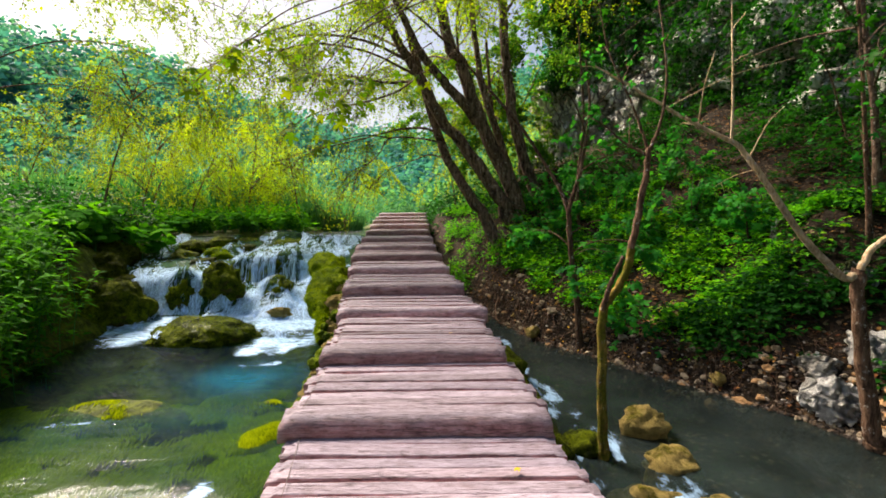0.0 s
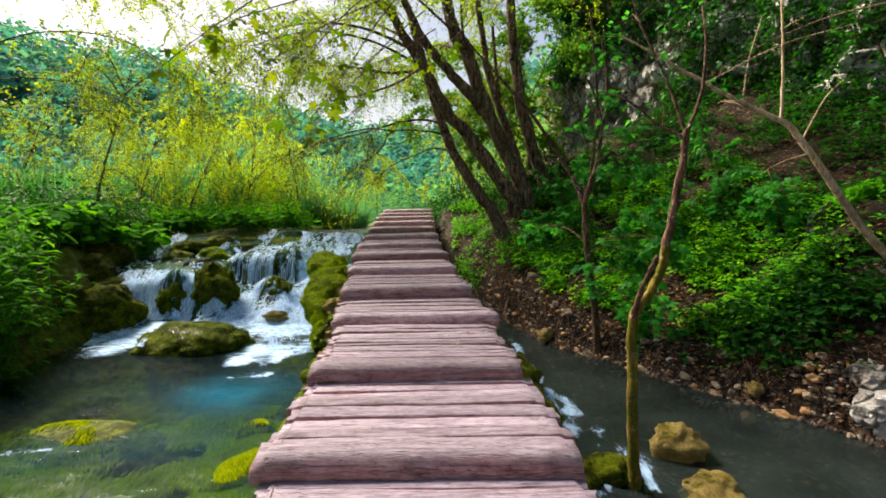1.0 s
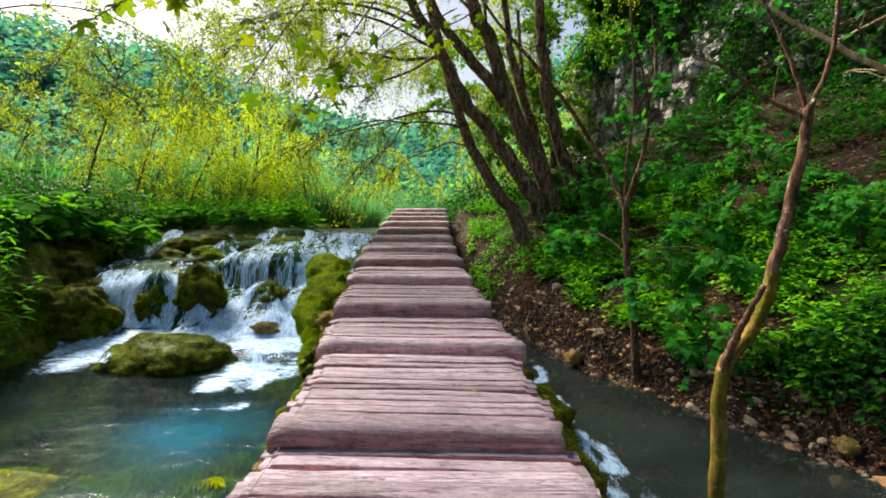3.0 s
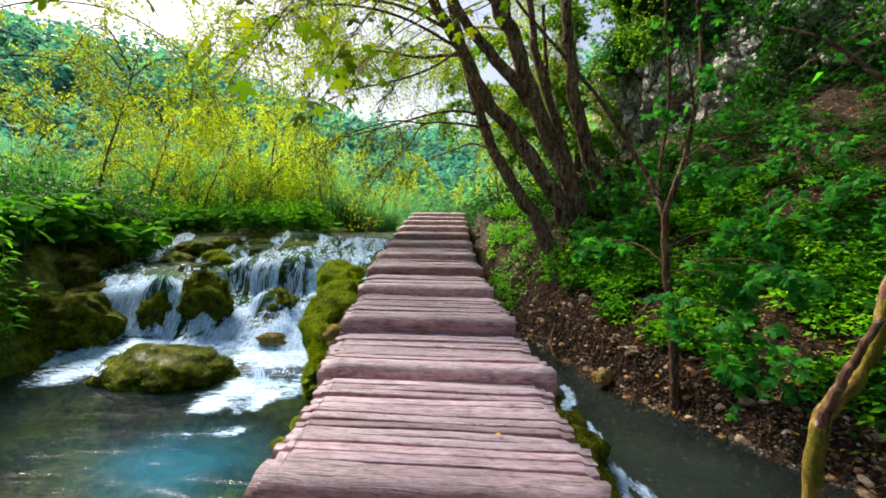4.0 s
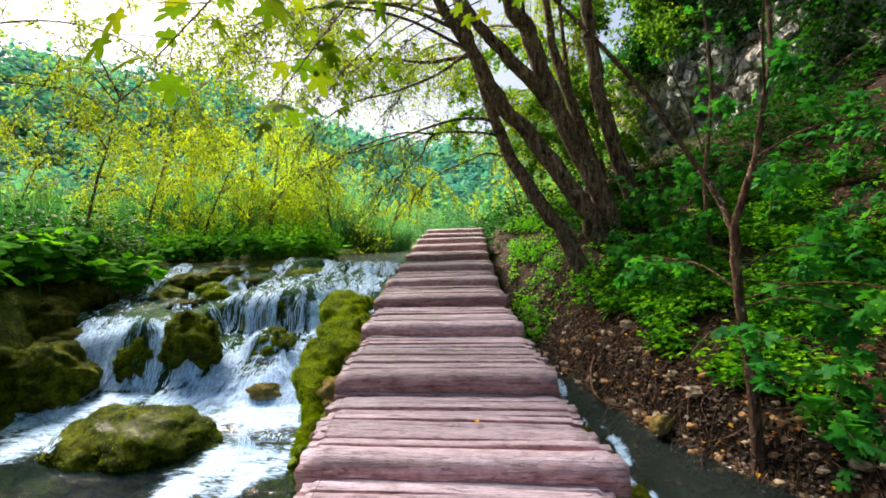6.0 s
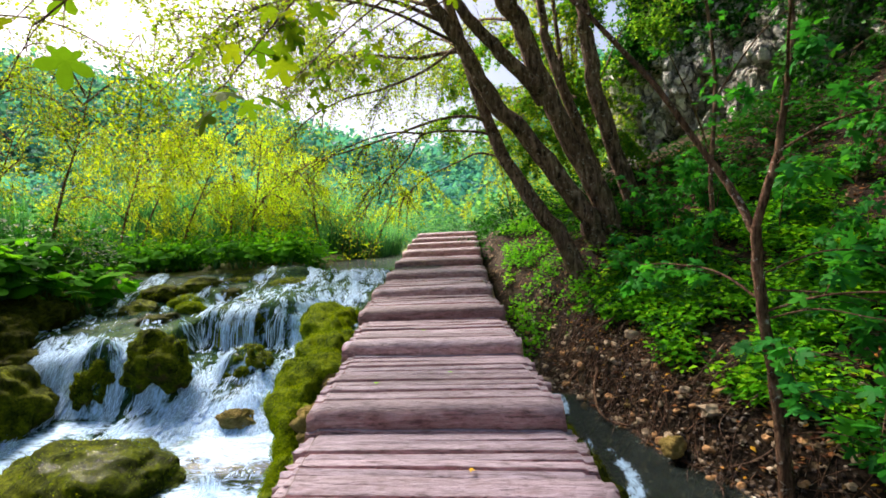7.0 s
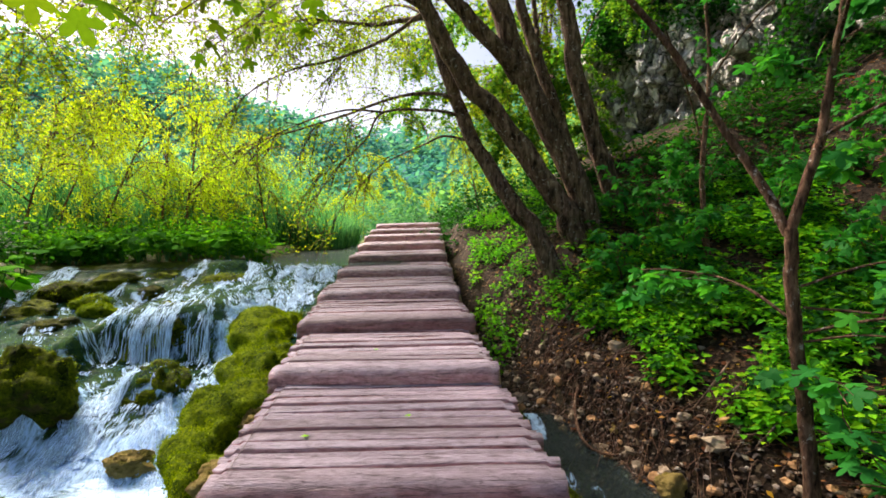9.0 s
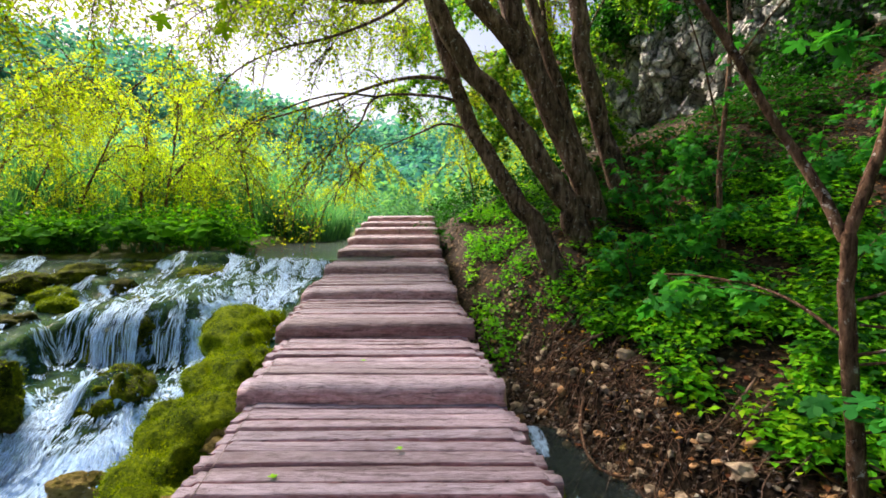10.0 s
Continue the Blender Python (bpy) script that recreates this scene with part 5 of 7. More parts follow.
def cliff_mesh():
    foot = curve_points([(5.6, 25.0), (4.2, 23.0), (4.1, 21.2), (5.2, 20.0), (6.7, 18.2), (8.7, 15.5), (9.8, 11), (9.6, 7), (8.6, 3), (9, -4)], 340)
    n, m = len(foot), 110
    d = np.gradient(foot, axis=0)
    d /= np.linalg.norm(d, axis=1, keepdims=True)
    out = np.stack([d[:, 1], -d[:, 0]], -1)
    out = np.where((out[:, :1] > 0), -out, out)
    s = np.linspace(0, 1, m)
    z0 = height(foot[:, 0], foot[:, 1]) - 0.8
    z = z0[:, None] + 9.5 * s[None]
    back = 2.2 * s**1.2
    p = np.zeros((n, m, 3))
    p[..., :2] = foot[:, None] - out[:, None] * back[None, :, None]
    p[..., 2] = z
    q = p.reshape(-1, 3)
    amount = 1.3 * fbm3(q * 0.42 + 11, 3)
    for scale, depth, seed in (((0.8, 0.8, 0.5), 0.9, 40), ((2.0, 2.0, 1.2), 0.4, 70)):
        shift, gap = cells(q * scale + 0.6 * np.stack([fbm3(q * 1.1 + seed + k, 3) for k in range(3)], -1) + seed)
        amount = amount + depth * (shift - 0.5) - 0.45 * depth * smooth(0.14, 0.0, gap)
    amount = amount + 0.22 * np.abs(fbm3(q * (4.5, 4.5, 2.2) + 33, 3))
    q[:, :2] += np.repeat(out, m, 0) * amount[:, None]
    i = np.arange(n * m).reshape(n, m)
    f = np.stack([i[:-1, :-1], i[1:, :-1], i[1:, 1:], i[:-1, 1:]], -1).reshape(-1, 4)
    return make_mesh("cliff", q, f, False)


tagged(part("cliff", cliff_mesh(), LIMESTONE), "fissured grey limestone cliff with dark moss", "cliff", kind="structure")


# ---- tree group at the bend ----
def big_tree():
    rng = np.random.default_rng(77)
    root = tagged(new("alder_tree"), "many-stemmed leaning tree with dark lichen-spotted bark", "tree")
    root.location = (1.5, 12.8, 1.2)
    m0 = root.matrix_basis.inverted()
    stems = [
        ([(1.75, 12.4, 0.3), (1.4, 12.6, 1.0), (1.1, 12.7, 1.6), (0.78, 12.8, 2.08), (0.25, 13.0, 2.97), (-0.1, 13.2, 3.9), (-0.5, 13.6, 5.4), (-1.0, 14, 7.2)], 0.17, 0.09),
        ([(2.2, 12.7, 0.5), (1.95, 12.8, 1.2), (1.67, 12.8, 1.8), (1.35, 12.8, 2.34), (0.68, 12.8, 3.3), (0.01, 12.8, 4.19), (-0.45, 12.8, 5.09), (-1.05, 12.8, 6.06), (-1.8, 12.9, 7.4)], 0.21, 0.1),
        ([(2.5, 13.1, 0.6), (2.28, 13.0, 1.3), (1.87, 12.9, 2.32), (1.32, 12.9, 3.54), (0.9, 12.9, 4.49), (0.57, 12.9, 5.49), (0.22, 12.9, 6.2), (-0.2, 13.1, 8.2)], 0.21, 0.14),
        ([(0.95, 12.85, 4.0), (0.7, 12.75, 4.4), (0.26, 12.7, 4.88), (-0.21, 12.7, 5.42), (-0.6, 12.7, 6.0), (-1.2, 12.8, 7.3)], 0.15, 0.08),
        ([(2.45, 13.4, 0.8), (2.12, 13.4, 2.17), (1.5, 13.2, 3.9), (1.12, 13.3, 5.2), (1.0, 13.3, 5.95), (0.8, 13.5, 8.0)], 0.12, 0.07),
        ([(3.05, 13.35, 0.8), (2.72, 13.3, 1.85), (2.34, 13.3, 2.92), (2.0, 13.3, 4.19), (1.83, 13.3, 5.29), (1.78, 13.3, 6.1), (1.7, 13.5, 8.2)], 0.17, 0.11),
        ([(1.9, 13.2, 2.2), (1.7, 13.4, 3.2), (1.45, 13.6, 4.4), (1.3, 13.8, 6.5)], 0.08, 0.04),
    ]
    limbs_at = []
    for k, (pts, r0, r1) in enumerate(stems):
        ob, p = stem("trunk", pts, r0, r1, BARK, root, 14, len(pts) * 7, 0.1, flare=0.2 if k not in (3, 6) else 0)
        ob.matrix_parent_inverse = m0
        limbs_at.append(p)
    limbs = [
        ([(-0.45, 12.8, 5.1), (-0.9, 13.1, 5.18), (-1.5, 13.5, 5.28), (-2.4, 13.9, 5.55), (-3.2, 14.2, 5.7), (-4.5, 14.6, 5.73), (-5.6, 15.0, 5.4)], 0.07),
        ([(-0.1, 13.15, 3.85), (-0.5, 13.1, 3.95), (-1.2, 13.4, 3.97), (-2.3, 14.2, 3.86), (-3.5, 14.8, 3.71), (-4.3, 15.1, 3.6), (-5.4, 15.5, 3.17), (-6.2, 15.8, 2.7)], 0.05),
        ([(0.0, 13.1, 3.55), (-0.46, 13.1, 3.66), (-1.42, 13.6, 3.77), (-1.81, 14.0, 3.37), (-2.47, 14.4, 2.91), (-3.0, 14.8, 2.38), (-3.3, 15.0, 1.95)], 0.04),
        ([(0.2, 13.1, 3.1), (-0.28, 13.3, 3.26), (-0.7, 13.8, 3.21), (-1.6, 14.6, 2.96), (-2.1, 15.0, 2.6)], 0.035),
        ([(-1.42, 13.6, 3.78), (-2.2, 13.9, 3.9), (-3.2, 14.3, 3.75), (-4.2, 14.6, 3.4), (-4.8, 14.8, 3.0)], 0.03),
        ([(-0.6, 12.9, 5.2), (-1.3, 13.2, 4.9), (-2.2, 13.6, 4.75), (-3.2, 14.0, 4.7), (-4.2, 14.4, 4.4), (-4.9, 14.7, 3.9)], 0.045),
        ([(-0.75, 12.8, 5.6), (-2.0, 12.6, 6.1), (-3.6, 12.8, 6.3), (-5.2, 13.2, 6.0), (-6.4, 13.6, 5.3)], 0.06),
        ([(-0.6, 13.0, 5.3), (-1.8, 12.0, 5.6), (-3.0, 11.2, 5.5), (-4.0, 10.6, 5.0)], 0.05),
        ([(0.3, 12.9, 6.0), (-0.6, 11.8, 6.4), (-1.2, 10.6, 6.3), (-1.6, 9.6, 5.9)], 0.05),
        # High canopy limbs, mostly out of view, added to shade the slope below.
        ([(1.75, 13.4, 7.0), (2.4, 12.8, 7.8), (3.4, 12.0, 8.4), (4.6, 11.2, 8.6)], 0.06),
        ([(1.7, 13.5, 7.6), (2.6, 13.6, 8.6), (3.8, 13.6, 9.2), (5.2, 13.4, 9.2)], 0.06),
        ([(0.8, 13.5, 7.6), (1.2, 12.0, 8.4), (1.8, 10.4, 8.8), (2.6, 8.8, 8.6)], 0.06),
        ([(1.7, 13.5, 8.0), (2.8, 14.6, 9.0), (4.0, 15.4, 9.4), (5.4, 16.0, 9.2)], 0.06),
        ([(0.8, 13.5, 7.9), (0.9, 14.6, 8.6), (1.0, 16.0, 8.8), (1.2, 17.4, 8.4)], 0.06),
        ([(-0.2, 13.1, 8.0), (0.2, 11.6, 8.8), (0.4, 10.0, 9.0), (0.8, 8.4, 8.6)], 0.06),
        ([(1.6, 13.3, 4.2), (1.2, 14.6, 4.9), (0.8, 15.8, 5.2), (0.6, 17.0, 5.0)], 0.035),
        ([(1.3, 13.3, 4.9), (1.6, 14.6, 5.8), (1.9, 15.8, 6.2), (2.0, 16.8, 6.0)], 0.035),
        ([(0.5, 12.9, 5.6), (0.4, 11.6, 6.2), (0.6, 10.2, 6.5), (0.8, 9.0, 6.3)], 0.05),
        ([(-0.9, 12.8, 5.9), (-2.2, 14.2, 6.9), (-3.6, 15.6, 7.4), (-5.0, 17, 7.2)], 0.06),
        ([(-1.2, 12.8, 6.3), (-2.4, 11.8, 7.2), (-3.8, 11, 7.4), (-5.2, 10.4, 6.8)], 0.06),
        ([(-0.3, 13.0, 5.0), (-1.0, 14.0, 5.8), (-1.8, 15.2, 6.2), (-2.8, 16.4, 6.0)], 0.045),
        ([(0.5, 12.9, 5.6), (-0.2, 14.2, 6.2), (-0.8, 15.6, 6.4), (-1.6, 17.0, 6.0)], 0.045),
    ]
    lines = []
    for pts, r0 in limbs:
        ob, p = stem("limb", pts, 0.72 * r0, 0.007, BARK, root, 7, len(pts) * 5, 0.05)
        ob.matrix_parent_inverse = m0
        lines.append(p)
    high = [p[p[:, 2] > 6.3] for p in limbs_at]
    bare = twigs_on([p[6:] for p in lines[:6]], rng, 3.3, (0.4, 1.4), 0.45, 0.42, 2)
    ob = tagged(part("twigwork", twig_mesh(bare, 0.011, 0.004), BARK, root), kind="stuff")
    ob.matrix_parent_inverse = m0
    v, f = leaves_on(bare, rng, 24, (0.045, 0.085), TINY_LEAF, 0.08)
    ob = tagged(part("crown", make_mesh("crown", v, f, False), ALDER, root, "sparse yellow-green foliage of the low limbs"), kind="stuff")
    ob.matrix_parent_inverse = m0
    tw = twigs_on([p[5:] for p in lines[6:] + lines[:1]] + [p for p in high if len(p) > 6], rng, 6.5, (0.5, 1.6), 0.35, 0.5, 2)
    ob = tagged(part("twigwork", twig_mesh(tw, 0.008, 0.003), BARK, root), kind="stuff")
    ob.matrix_parent_inverse = m0
    v, f = leaves_on(tw, rng, 26, (0.045, 0.085), TINY_LEAF, 0.07)
    ob = tagged(part("crown", make_mesh("crown", v, f, False), ALDER, root, "airy yellow-green foliage"), kind="stuff")
    ob.matrix_parent_inverse = m0


big_tree()


# ---- saplings ----
def small_tree(name, label, stems, twig_lines, mat, leaf_mat, template, size, per_m, seed, twig_per=3.0, length=(0.2, 0.6), droop=0.25, sides=10, leaf_label="", trunk_mat=None):
    rng = np.random.default_rng(seed)
    root = tagged(new(name), label, "tree")
    base = Vector(stems[0][0][0])
    root.location = base
    m0 = root.matrix_basis.inverted()
    lines = []
    for k, (pts, r0, r1) in enumerate(stems):
        ob, p = stem("trunk" if k == 0 else "branch", pts, r0, r1, (trunk_mat or mat) if k == 0 else mat, root, sides, None, 0.1, flare=0.5 if k == 0 else 0)
        ob.matrix_parent_inverse = m0
        if k in twig_lines:
            lines.append(p)
    tw = twigs_on(lines, rng, twig_per, length, droop, 0.55, 2)
    ob = tagged(part("twigwork", twig_mesh(tw, 0.006, 0.002), mat, root), kind="stuff")
    ob.matrix_parent_inverse = m0
    if per_m:
        v, f = leaves_on(tw, rng, per_m, size, template, 0.03)
        ob = tagged(part("crown", make_mesh("crown", v, f, False), leaf_mat, root, leaf_label), kind="stuff")
        ob.matrix_parent_inverse = m0
    return root


small_tree("mossy_sapling", "slim crooked sapling with orange-brown mossy bark standing in the brook", [
    ([(1.57, 4.57, -0.95), (1.55, 4.57, -0.6), (1.53, 4.57, 0.06), (1.54, 4.57, 0.6), (1.64, 4.57, 0.78), (1.76, 4.57, 0.99), (1.8, 4.57, 1.2)], 0.046, 0.036),
    ([(1.53, 4.55, 0.62), (1.56, 4.5, 0.82), (1.61, 4.47, 0.98), (1.68, 4.45, 1.14)], 0.028, 0.016),
    ([(1.79, 4.57, 1.15), (1.86, 4.57, 1.53), (1.93, 4.57, 1.95), (1.95, 4.57, 2.15)], 0.035, 0.024),
    ([(1.95, 4.57, 2.1), (1.86, 4.6, 2.4), (1.78, 4.66, 2.66), (1.6, 4.7, 3.1), (1.5, 4.7, 3.6)], 0.014, 0.006),
    ([(1.95, 4.57, 2.1), (2.1, 4.62, 2.5), (2.15, 4.7, 3.0), (2.1, 4.8, 3.7)], 0.016, 0.007),
    ([(1.94, 4.57, 2.08), (1.75, 4.62, 2.2), (1.55, 4.7, 2.4), (1.4, 4.8, 2.5)], 0.014, 0.005),
], (3, 4, 5), SAP_BARK, MAPLE_LEAF, LEAF, (0.05, 0.09), 9, 101, 2.6, trunk_mat=MOSSY_BARK)

small_tree("slope_sapling", "slender forked brown sapling at the foot of the slope", [
    ([(2.44, 8.36, -0.95), (2.4, 8.35, -0.4), (2.31, 8.35, 0.45), (2.23, 8.35, 1.2), (2.2, 8.35, 1.66)], 0.06, 0.042),
    ([(2.2, 8.35, 1.62), (2.3, 8.35, 1.95), (2.4, 8.35, 2.27), (2.46, 8.35, 2.6), (2.5, 8.35, 2.93), (2.55, 8.35, 3.4), (2.5, 8.4, 4.2)], 0.04, 0.018),
    ([(2.2, 8.36, 1.62), (2.1, 8.5, 1.98), (1.88, 8.6, 2.4), (1.5, 8.6, 3.0), (0.96, 8.6, 3.65), (0.48, 8.6, 4.18), (0.1, 8.6, 4.7)], 0.036, 0.016),
    ([(2.24, 8.36, 1.0), (2.05, 8.7, 1.22), (1.85, 9.2, 1.28), (1.6, 9.7, 1.25)], 0.014, 0.005),
    ([(2.26, 8.34, 0.9), (2.5, 7.9, 1.1), (2.8, 7.5, 1.15), (3.0, 7.2, 1.05)], 0.012, 0.004),
    ([(2.4, 8.35, 2.3), (2.7, 8.0, 2.5), (3.1, 7.7, 2.5), (3.5, 7.5, 2.3)], 0.014, 0.005),
    ([(2.5, 8.35, 2.9), (2.2, 7.8, 3.2), (1.9, 7.2, 3.3), (1.7, 6.8, 3.2)], 0.014, 0.005),
    ([(2.34, 8.34, 0.4), (2.55, 8.0, 0.6), (2.75, 7.8, 0.62)], 0.01, 0.004),
    ([(2.3, 8.32, 0.85), (2.45, 7.95, 0.98), (2.7, 7.6, 0.95)], 0.01, 0.004),
    ([(2.36, 8.32, 0.5), (2.24, 8.0, 0.66), (2.14, 7.75, 0.62)], 0.009, 0.003),
    ([(2.4, 8.34, 0.1), (2.62, 8.1, 0.28), (2.9, 7.9, 0.24)], 0.009, 0.003),
    ([(2.27, 8.33, 1.25), (2.55, 8.0, 1.44), (2.95, 7.8, 1.42)], 0.011, 0.004),
    ([(2.42, 8.34, -0.2), (2.6, 8.0, -0.05), (2.8, 7.75, -0.08)], 0.008, 0.003),
    ([(2.33, 8.33, 0.6), (2.62, 7.9, 0.58), (2.88, 7.5, 0.42)], 0.01, 0.003),
    ([(2.4, 8.33, 0.2), (2.75, 7.95, 0.05), (3.0, 7.6, -0.12)], 0.009, 0.003),
    ([(2.28, 8.32, 1.1), (2.7, 7.9, 1.08), (3.1, 7.6, 0.88)], 0.01, 0.003),
], (1, 3, 4, 5, 7, 8, 9, 10, 11, 12, 13, 14, 15), SAP_BARK, MAPLE_LEAF, MAPLE, (0.1, 0.19), 18, 102, 3.2, (0.2, 0.8))

small_tree("dead_tree", "leaning pale dead tree with long bare branches", [
    ([(4.35, 4.7, -0.8), (4.28, 4.7, -0.6), (4.14, 4.7, 0.28), (4.09, 4.7, 0.8), (4.09, 4.7, 0.98)], 0.075, 0.055),
    ([(4.07, 4.7, 0.92), (3.92, 4.72, 0.92), (3.52, 4.75, 1.35), (3.05, 4.75, 2.01), (2.83, 4.75, 2.23), (2.5, 4.75, 2.39), (1.95, 4.8, 2.72), (1.51, 4.8, 2.98)], 0.042, 0.008),
    ([(4.09, 4.7, 0.95), (4.19, 4.68, 1.18), (4.34, 4.65, 1.31), (4.7, 4.6, 1.6)], 0.035, 0.018),
    ([(2.83, 4.75, 2.22), (2.83, 4.75, 2.7), (2.84, 4.8, 3.2), (2.85, 4.85, 3.9)], 0.014, 0.006),
    ([(2.5, 4.75, 2.39), (2.55, 4.75, 2.75), (2.65, 4.75, 3.1)], 0.008, 0.003),
    ([(3.0, 4.75, 2.06), (3.15, 4.7, 2.4), (3.3, 4.7, 2.55)], 0.008, 0.003),
    ([(2.2, 4.78, 2.56), (2.9, 4.9, 2.9), (3.6, 5.0, 3.1)], 0.007, 0.003),
], (1, 3), PALE_BARK, DRY, LEAF, (0.04, 0.07), 0, 103, 1.6, (0.15, 0.4), trunk_mat=SAP_BARK)

# thin stems seen against the cliff
small_tree("slope_sapling", "thin dark sapling on the upper slope", [
    ([(5.9, 6.6, 1.0), (5.82, 6.6, 2.0), (5.68, 6.6, 3.4), (5.6, 6.7, 5.0)], 0.04, 0.018),
    ([(5.5, 6.6, 2.6), (5.1, 6.4, 3.3), (4.7, 6.2, 3.6)], 0.015, 0.006),
    ([(5.45, 6.6, 3.3), (5.9, 6.3, 3.8), (6.2, 6.0, 4.0)], 0.015, 0.006),
], (0, 1, 2), SAP_BARK, MAPLE_LEAF, MAPLE, (0.08, 0.15), 7, 104, 1.8, (0.3, 0.8))
small_tree("slope_sapling", "thin brown sapling standing in the undergrowth", [
    ([(3.4, 11.6, 0.6), (3.3, 11.7, 2.2), (3.5, 11.9, 4.0), (3.4, 12.1, 6.2)], 0.045, 0.02),
    ([(3.35, 11.8, 2.8), (2.9, 11.4, 3.6), (2.5, 11.1, 4.2)], 0.016, 0.006),
    ([(3.45, 11.9, 3.6), (3.9, 11.4, 4.4), (4.4, 11.0, 4.8)], 0.016, 0.006),
], (0, 1, 2), SAP_BARK, MAPLE_LEAF, MAPLE, (0.08, 0.15), 8, 105, 2.0, (0.3, 0.9))


# ---- overhanging maple branches ----
def overhang(pts, seed, count, size, label):
    """A thin branch ending in a spray of large hanging leaves on long stalks."""
    rng = np.random.default_rng(seed)
    root = tagged(new("maple_branch"), label, "branch", "overhanging maple branches")
    root.location = pts[0]
    m0 = root.matrix_basis.inverted()
    ob, p = stem("branch", pts, 0.014, 0.003, SAP_BARK, root, 6, 24, 0.05)
    ob.matrix_parent_inverse = m0
    tip = p[13:]
    tw = twigs_on([tip], rng, 7.0, (0.08, 0.3), 0.5, 0.5, 1)
    base = tip[rng.integers(0, len(tip), count)]
    off = rng.normal(0, 1, (count, 3)) * (0.13, 0.13, 0.07) - (0, 0, 0.05)
    stalks = [np.array([b, b + o * (0.6, 0.6, 0.3), b + o]) for b, o in zip(base, off)]
    ob = tagged(part("twigwork", twig_mesh(tw + stalks, 0.003, 0.0015), SAP_BARK, root), kind="stuff")
    ob.matrix_parent_inverse = m0
    yaw = np.arctan2(-off[:, 0], off[:, 1])
    v, f = scatter(MAPLE, base + off, rng.uniform(*size, count), yaw, rng.uniform(-1.35, -0.2, count), rng.normal(0, 0.35, count))
    ob = tagged(part("leaves", make_mesh("leaves", v, f, False), BACKLIT, root, "large lobed backlit yellow-green leaves"), kind="stuff")
    ob.matrix_parent_inverse = m0


DROOP = "drooping maple branch with large backlit leaves"
overhang([(-0.4, 9.0, 5.6), (-0.9, 7.8, 4.4), (-1.3, 6.9, 3.3), (-1.55, 6.4, 2.6)], 201, 26, (0.12, 0.2), DROOP)
overhang([(-0.2, 9.0, 5.6), (-0.9, 7.4, 4.6), (-1.4, 6.2, 3.5), (-1.66, 5.4, 2.52)], 202, 16, (0.13, 0.2), DROOP)
overhang([(-0.6, 12, 5.8), (-1.4, 10.6, 4.8), (-1.9, 9.6, 3.9), (-2.15, 8.8, 3.22)], 203, 16, (0.1, 0.16), DROOP)
overhang([(-0.2, 12, 5.8), (-0.8, 10.6, 4.9), (-1.2, 9.6, 4.2), (-1.45, 8.8, 3.5)], 204, 14, (0.1, 0.16), DROOP)
overhang([(-0.4, 11, 5.8), (-1.0, 9.4, 4.6), (-1.4, 8.2, 3.6), (-1.68, 7.4, 2.85)], 205, 12, (0.12, 0.18), DROOP)
overhang([(-0.8, 9.0, 5.6), (-1.8, 7.0, 4.6), (-2.3, 5.8, 3.6), (-2.56, 5.0, 2.85)], 206, 20, (0.1, 0.17), DROOP)
overhang([(-0.2, 9.2, 5.6), (-1.0, 7.8, 4.6), (-1.5, 6.8, 3.9), (-1.85, 6.0, 3.25)], 207, 16, (0.1, 0.17), DROOP)
overhang([(-1.2, 9.6, 5.9), (-2.0, 8.0, 4.8), (-2.6, 6.8, 4.0), (-2.95, 6.0, 3.3)], 208, 18, (0.1, 0.17), DROOP)
overhang([(0.8, 9.6, 5.6), (0.4, 8.6, 4.6), (-0.1, 7.8, 3.9), (-0.5, 7.0, 3.55)], 209, 14, (0.1, 0.16), DROOP)


# ---- light trees beyond the falls ----
def weeping_tree(x, y, tall, lean, seed, mat, size, label):
    rng = np.random.default_rng(seed)
    z = float(height(np.array([x]), np.array([y]))[0])
    stems = [([(x, y, z - 0.1), (x + lean * 0.25, y, z + tall * 0.3), (x + lean * 0.6, y + 0.2, z + tall * 0.65), (x + lean, y + 0.3, z + tall)], 0.034, 0.01)]
    for k in range(7):
        t = rng.uniform(0.3, 0.95)
        b = np.array([x + lean * t, y + 0.2 * t, z + tall * t])
        a = rng.uniform(0, 2 * np.pi)
        r = rng.uniform(0.8, 1.7) * tall * 0.22
        stems.append(([b, b + (r * 0.5 * math.cos(a), r * 0.5 * math.sin(a), r * 0.45), b + (r * math.cos(a), r * math.sin(a), r * 0.35), b + (1.5 * r * math.cos(a), 1.5 * r * math.sin(a), -0.3 * r)], 0.018, 0.005))
    small_tree("willow_tree", label, stems, range(len(stems)), SAP_BARK, mat, TINY_LEAF, (size[0] * 0.5, size[1] * 0.5), 54, seed, 3.6, (0.4, 1.2), 0.6, 6)


weeping_tree(-6.3, 15.6, 3.2, 0.3, 301, LIME, (0.06, 0.12), "small sunlit yellow-green tree behind the falls")
weeping_tree(-8.2, 15.4, 3.5, 1.4, 302, SUNNY, (0.06, 0.12), "slender leaning tree with sun glow put into its golden-green leaves")
weeping_tree(-10.2, 16.5, 3.9, 1.6, 303, SUNNY, (0.07, 0.13), "slender leaning tree with sun glow put into its golden-green leaves")
weeping_tree(-7.4, 19.0, 3.8, 1.2, 304, ALDER, (0.07, 0.14), "slender light green tree of the marsh")
weeping_tree(-12.5, 14.0, 3.6, 1.2, 305, ALDER, (0.07, 0.14), "slender light green tree of the marsh")
weeping_tree(-4.8, 23.5, 3.6, 0.8, 306, SUNNY, (0.08, 0.15), "small sunlit yellow-green tree across the water")
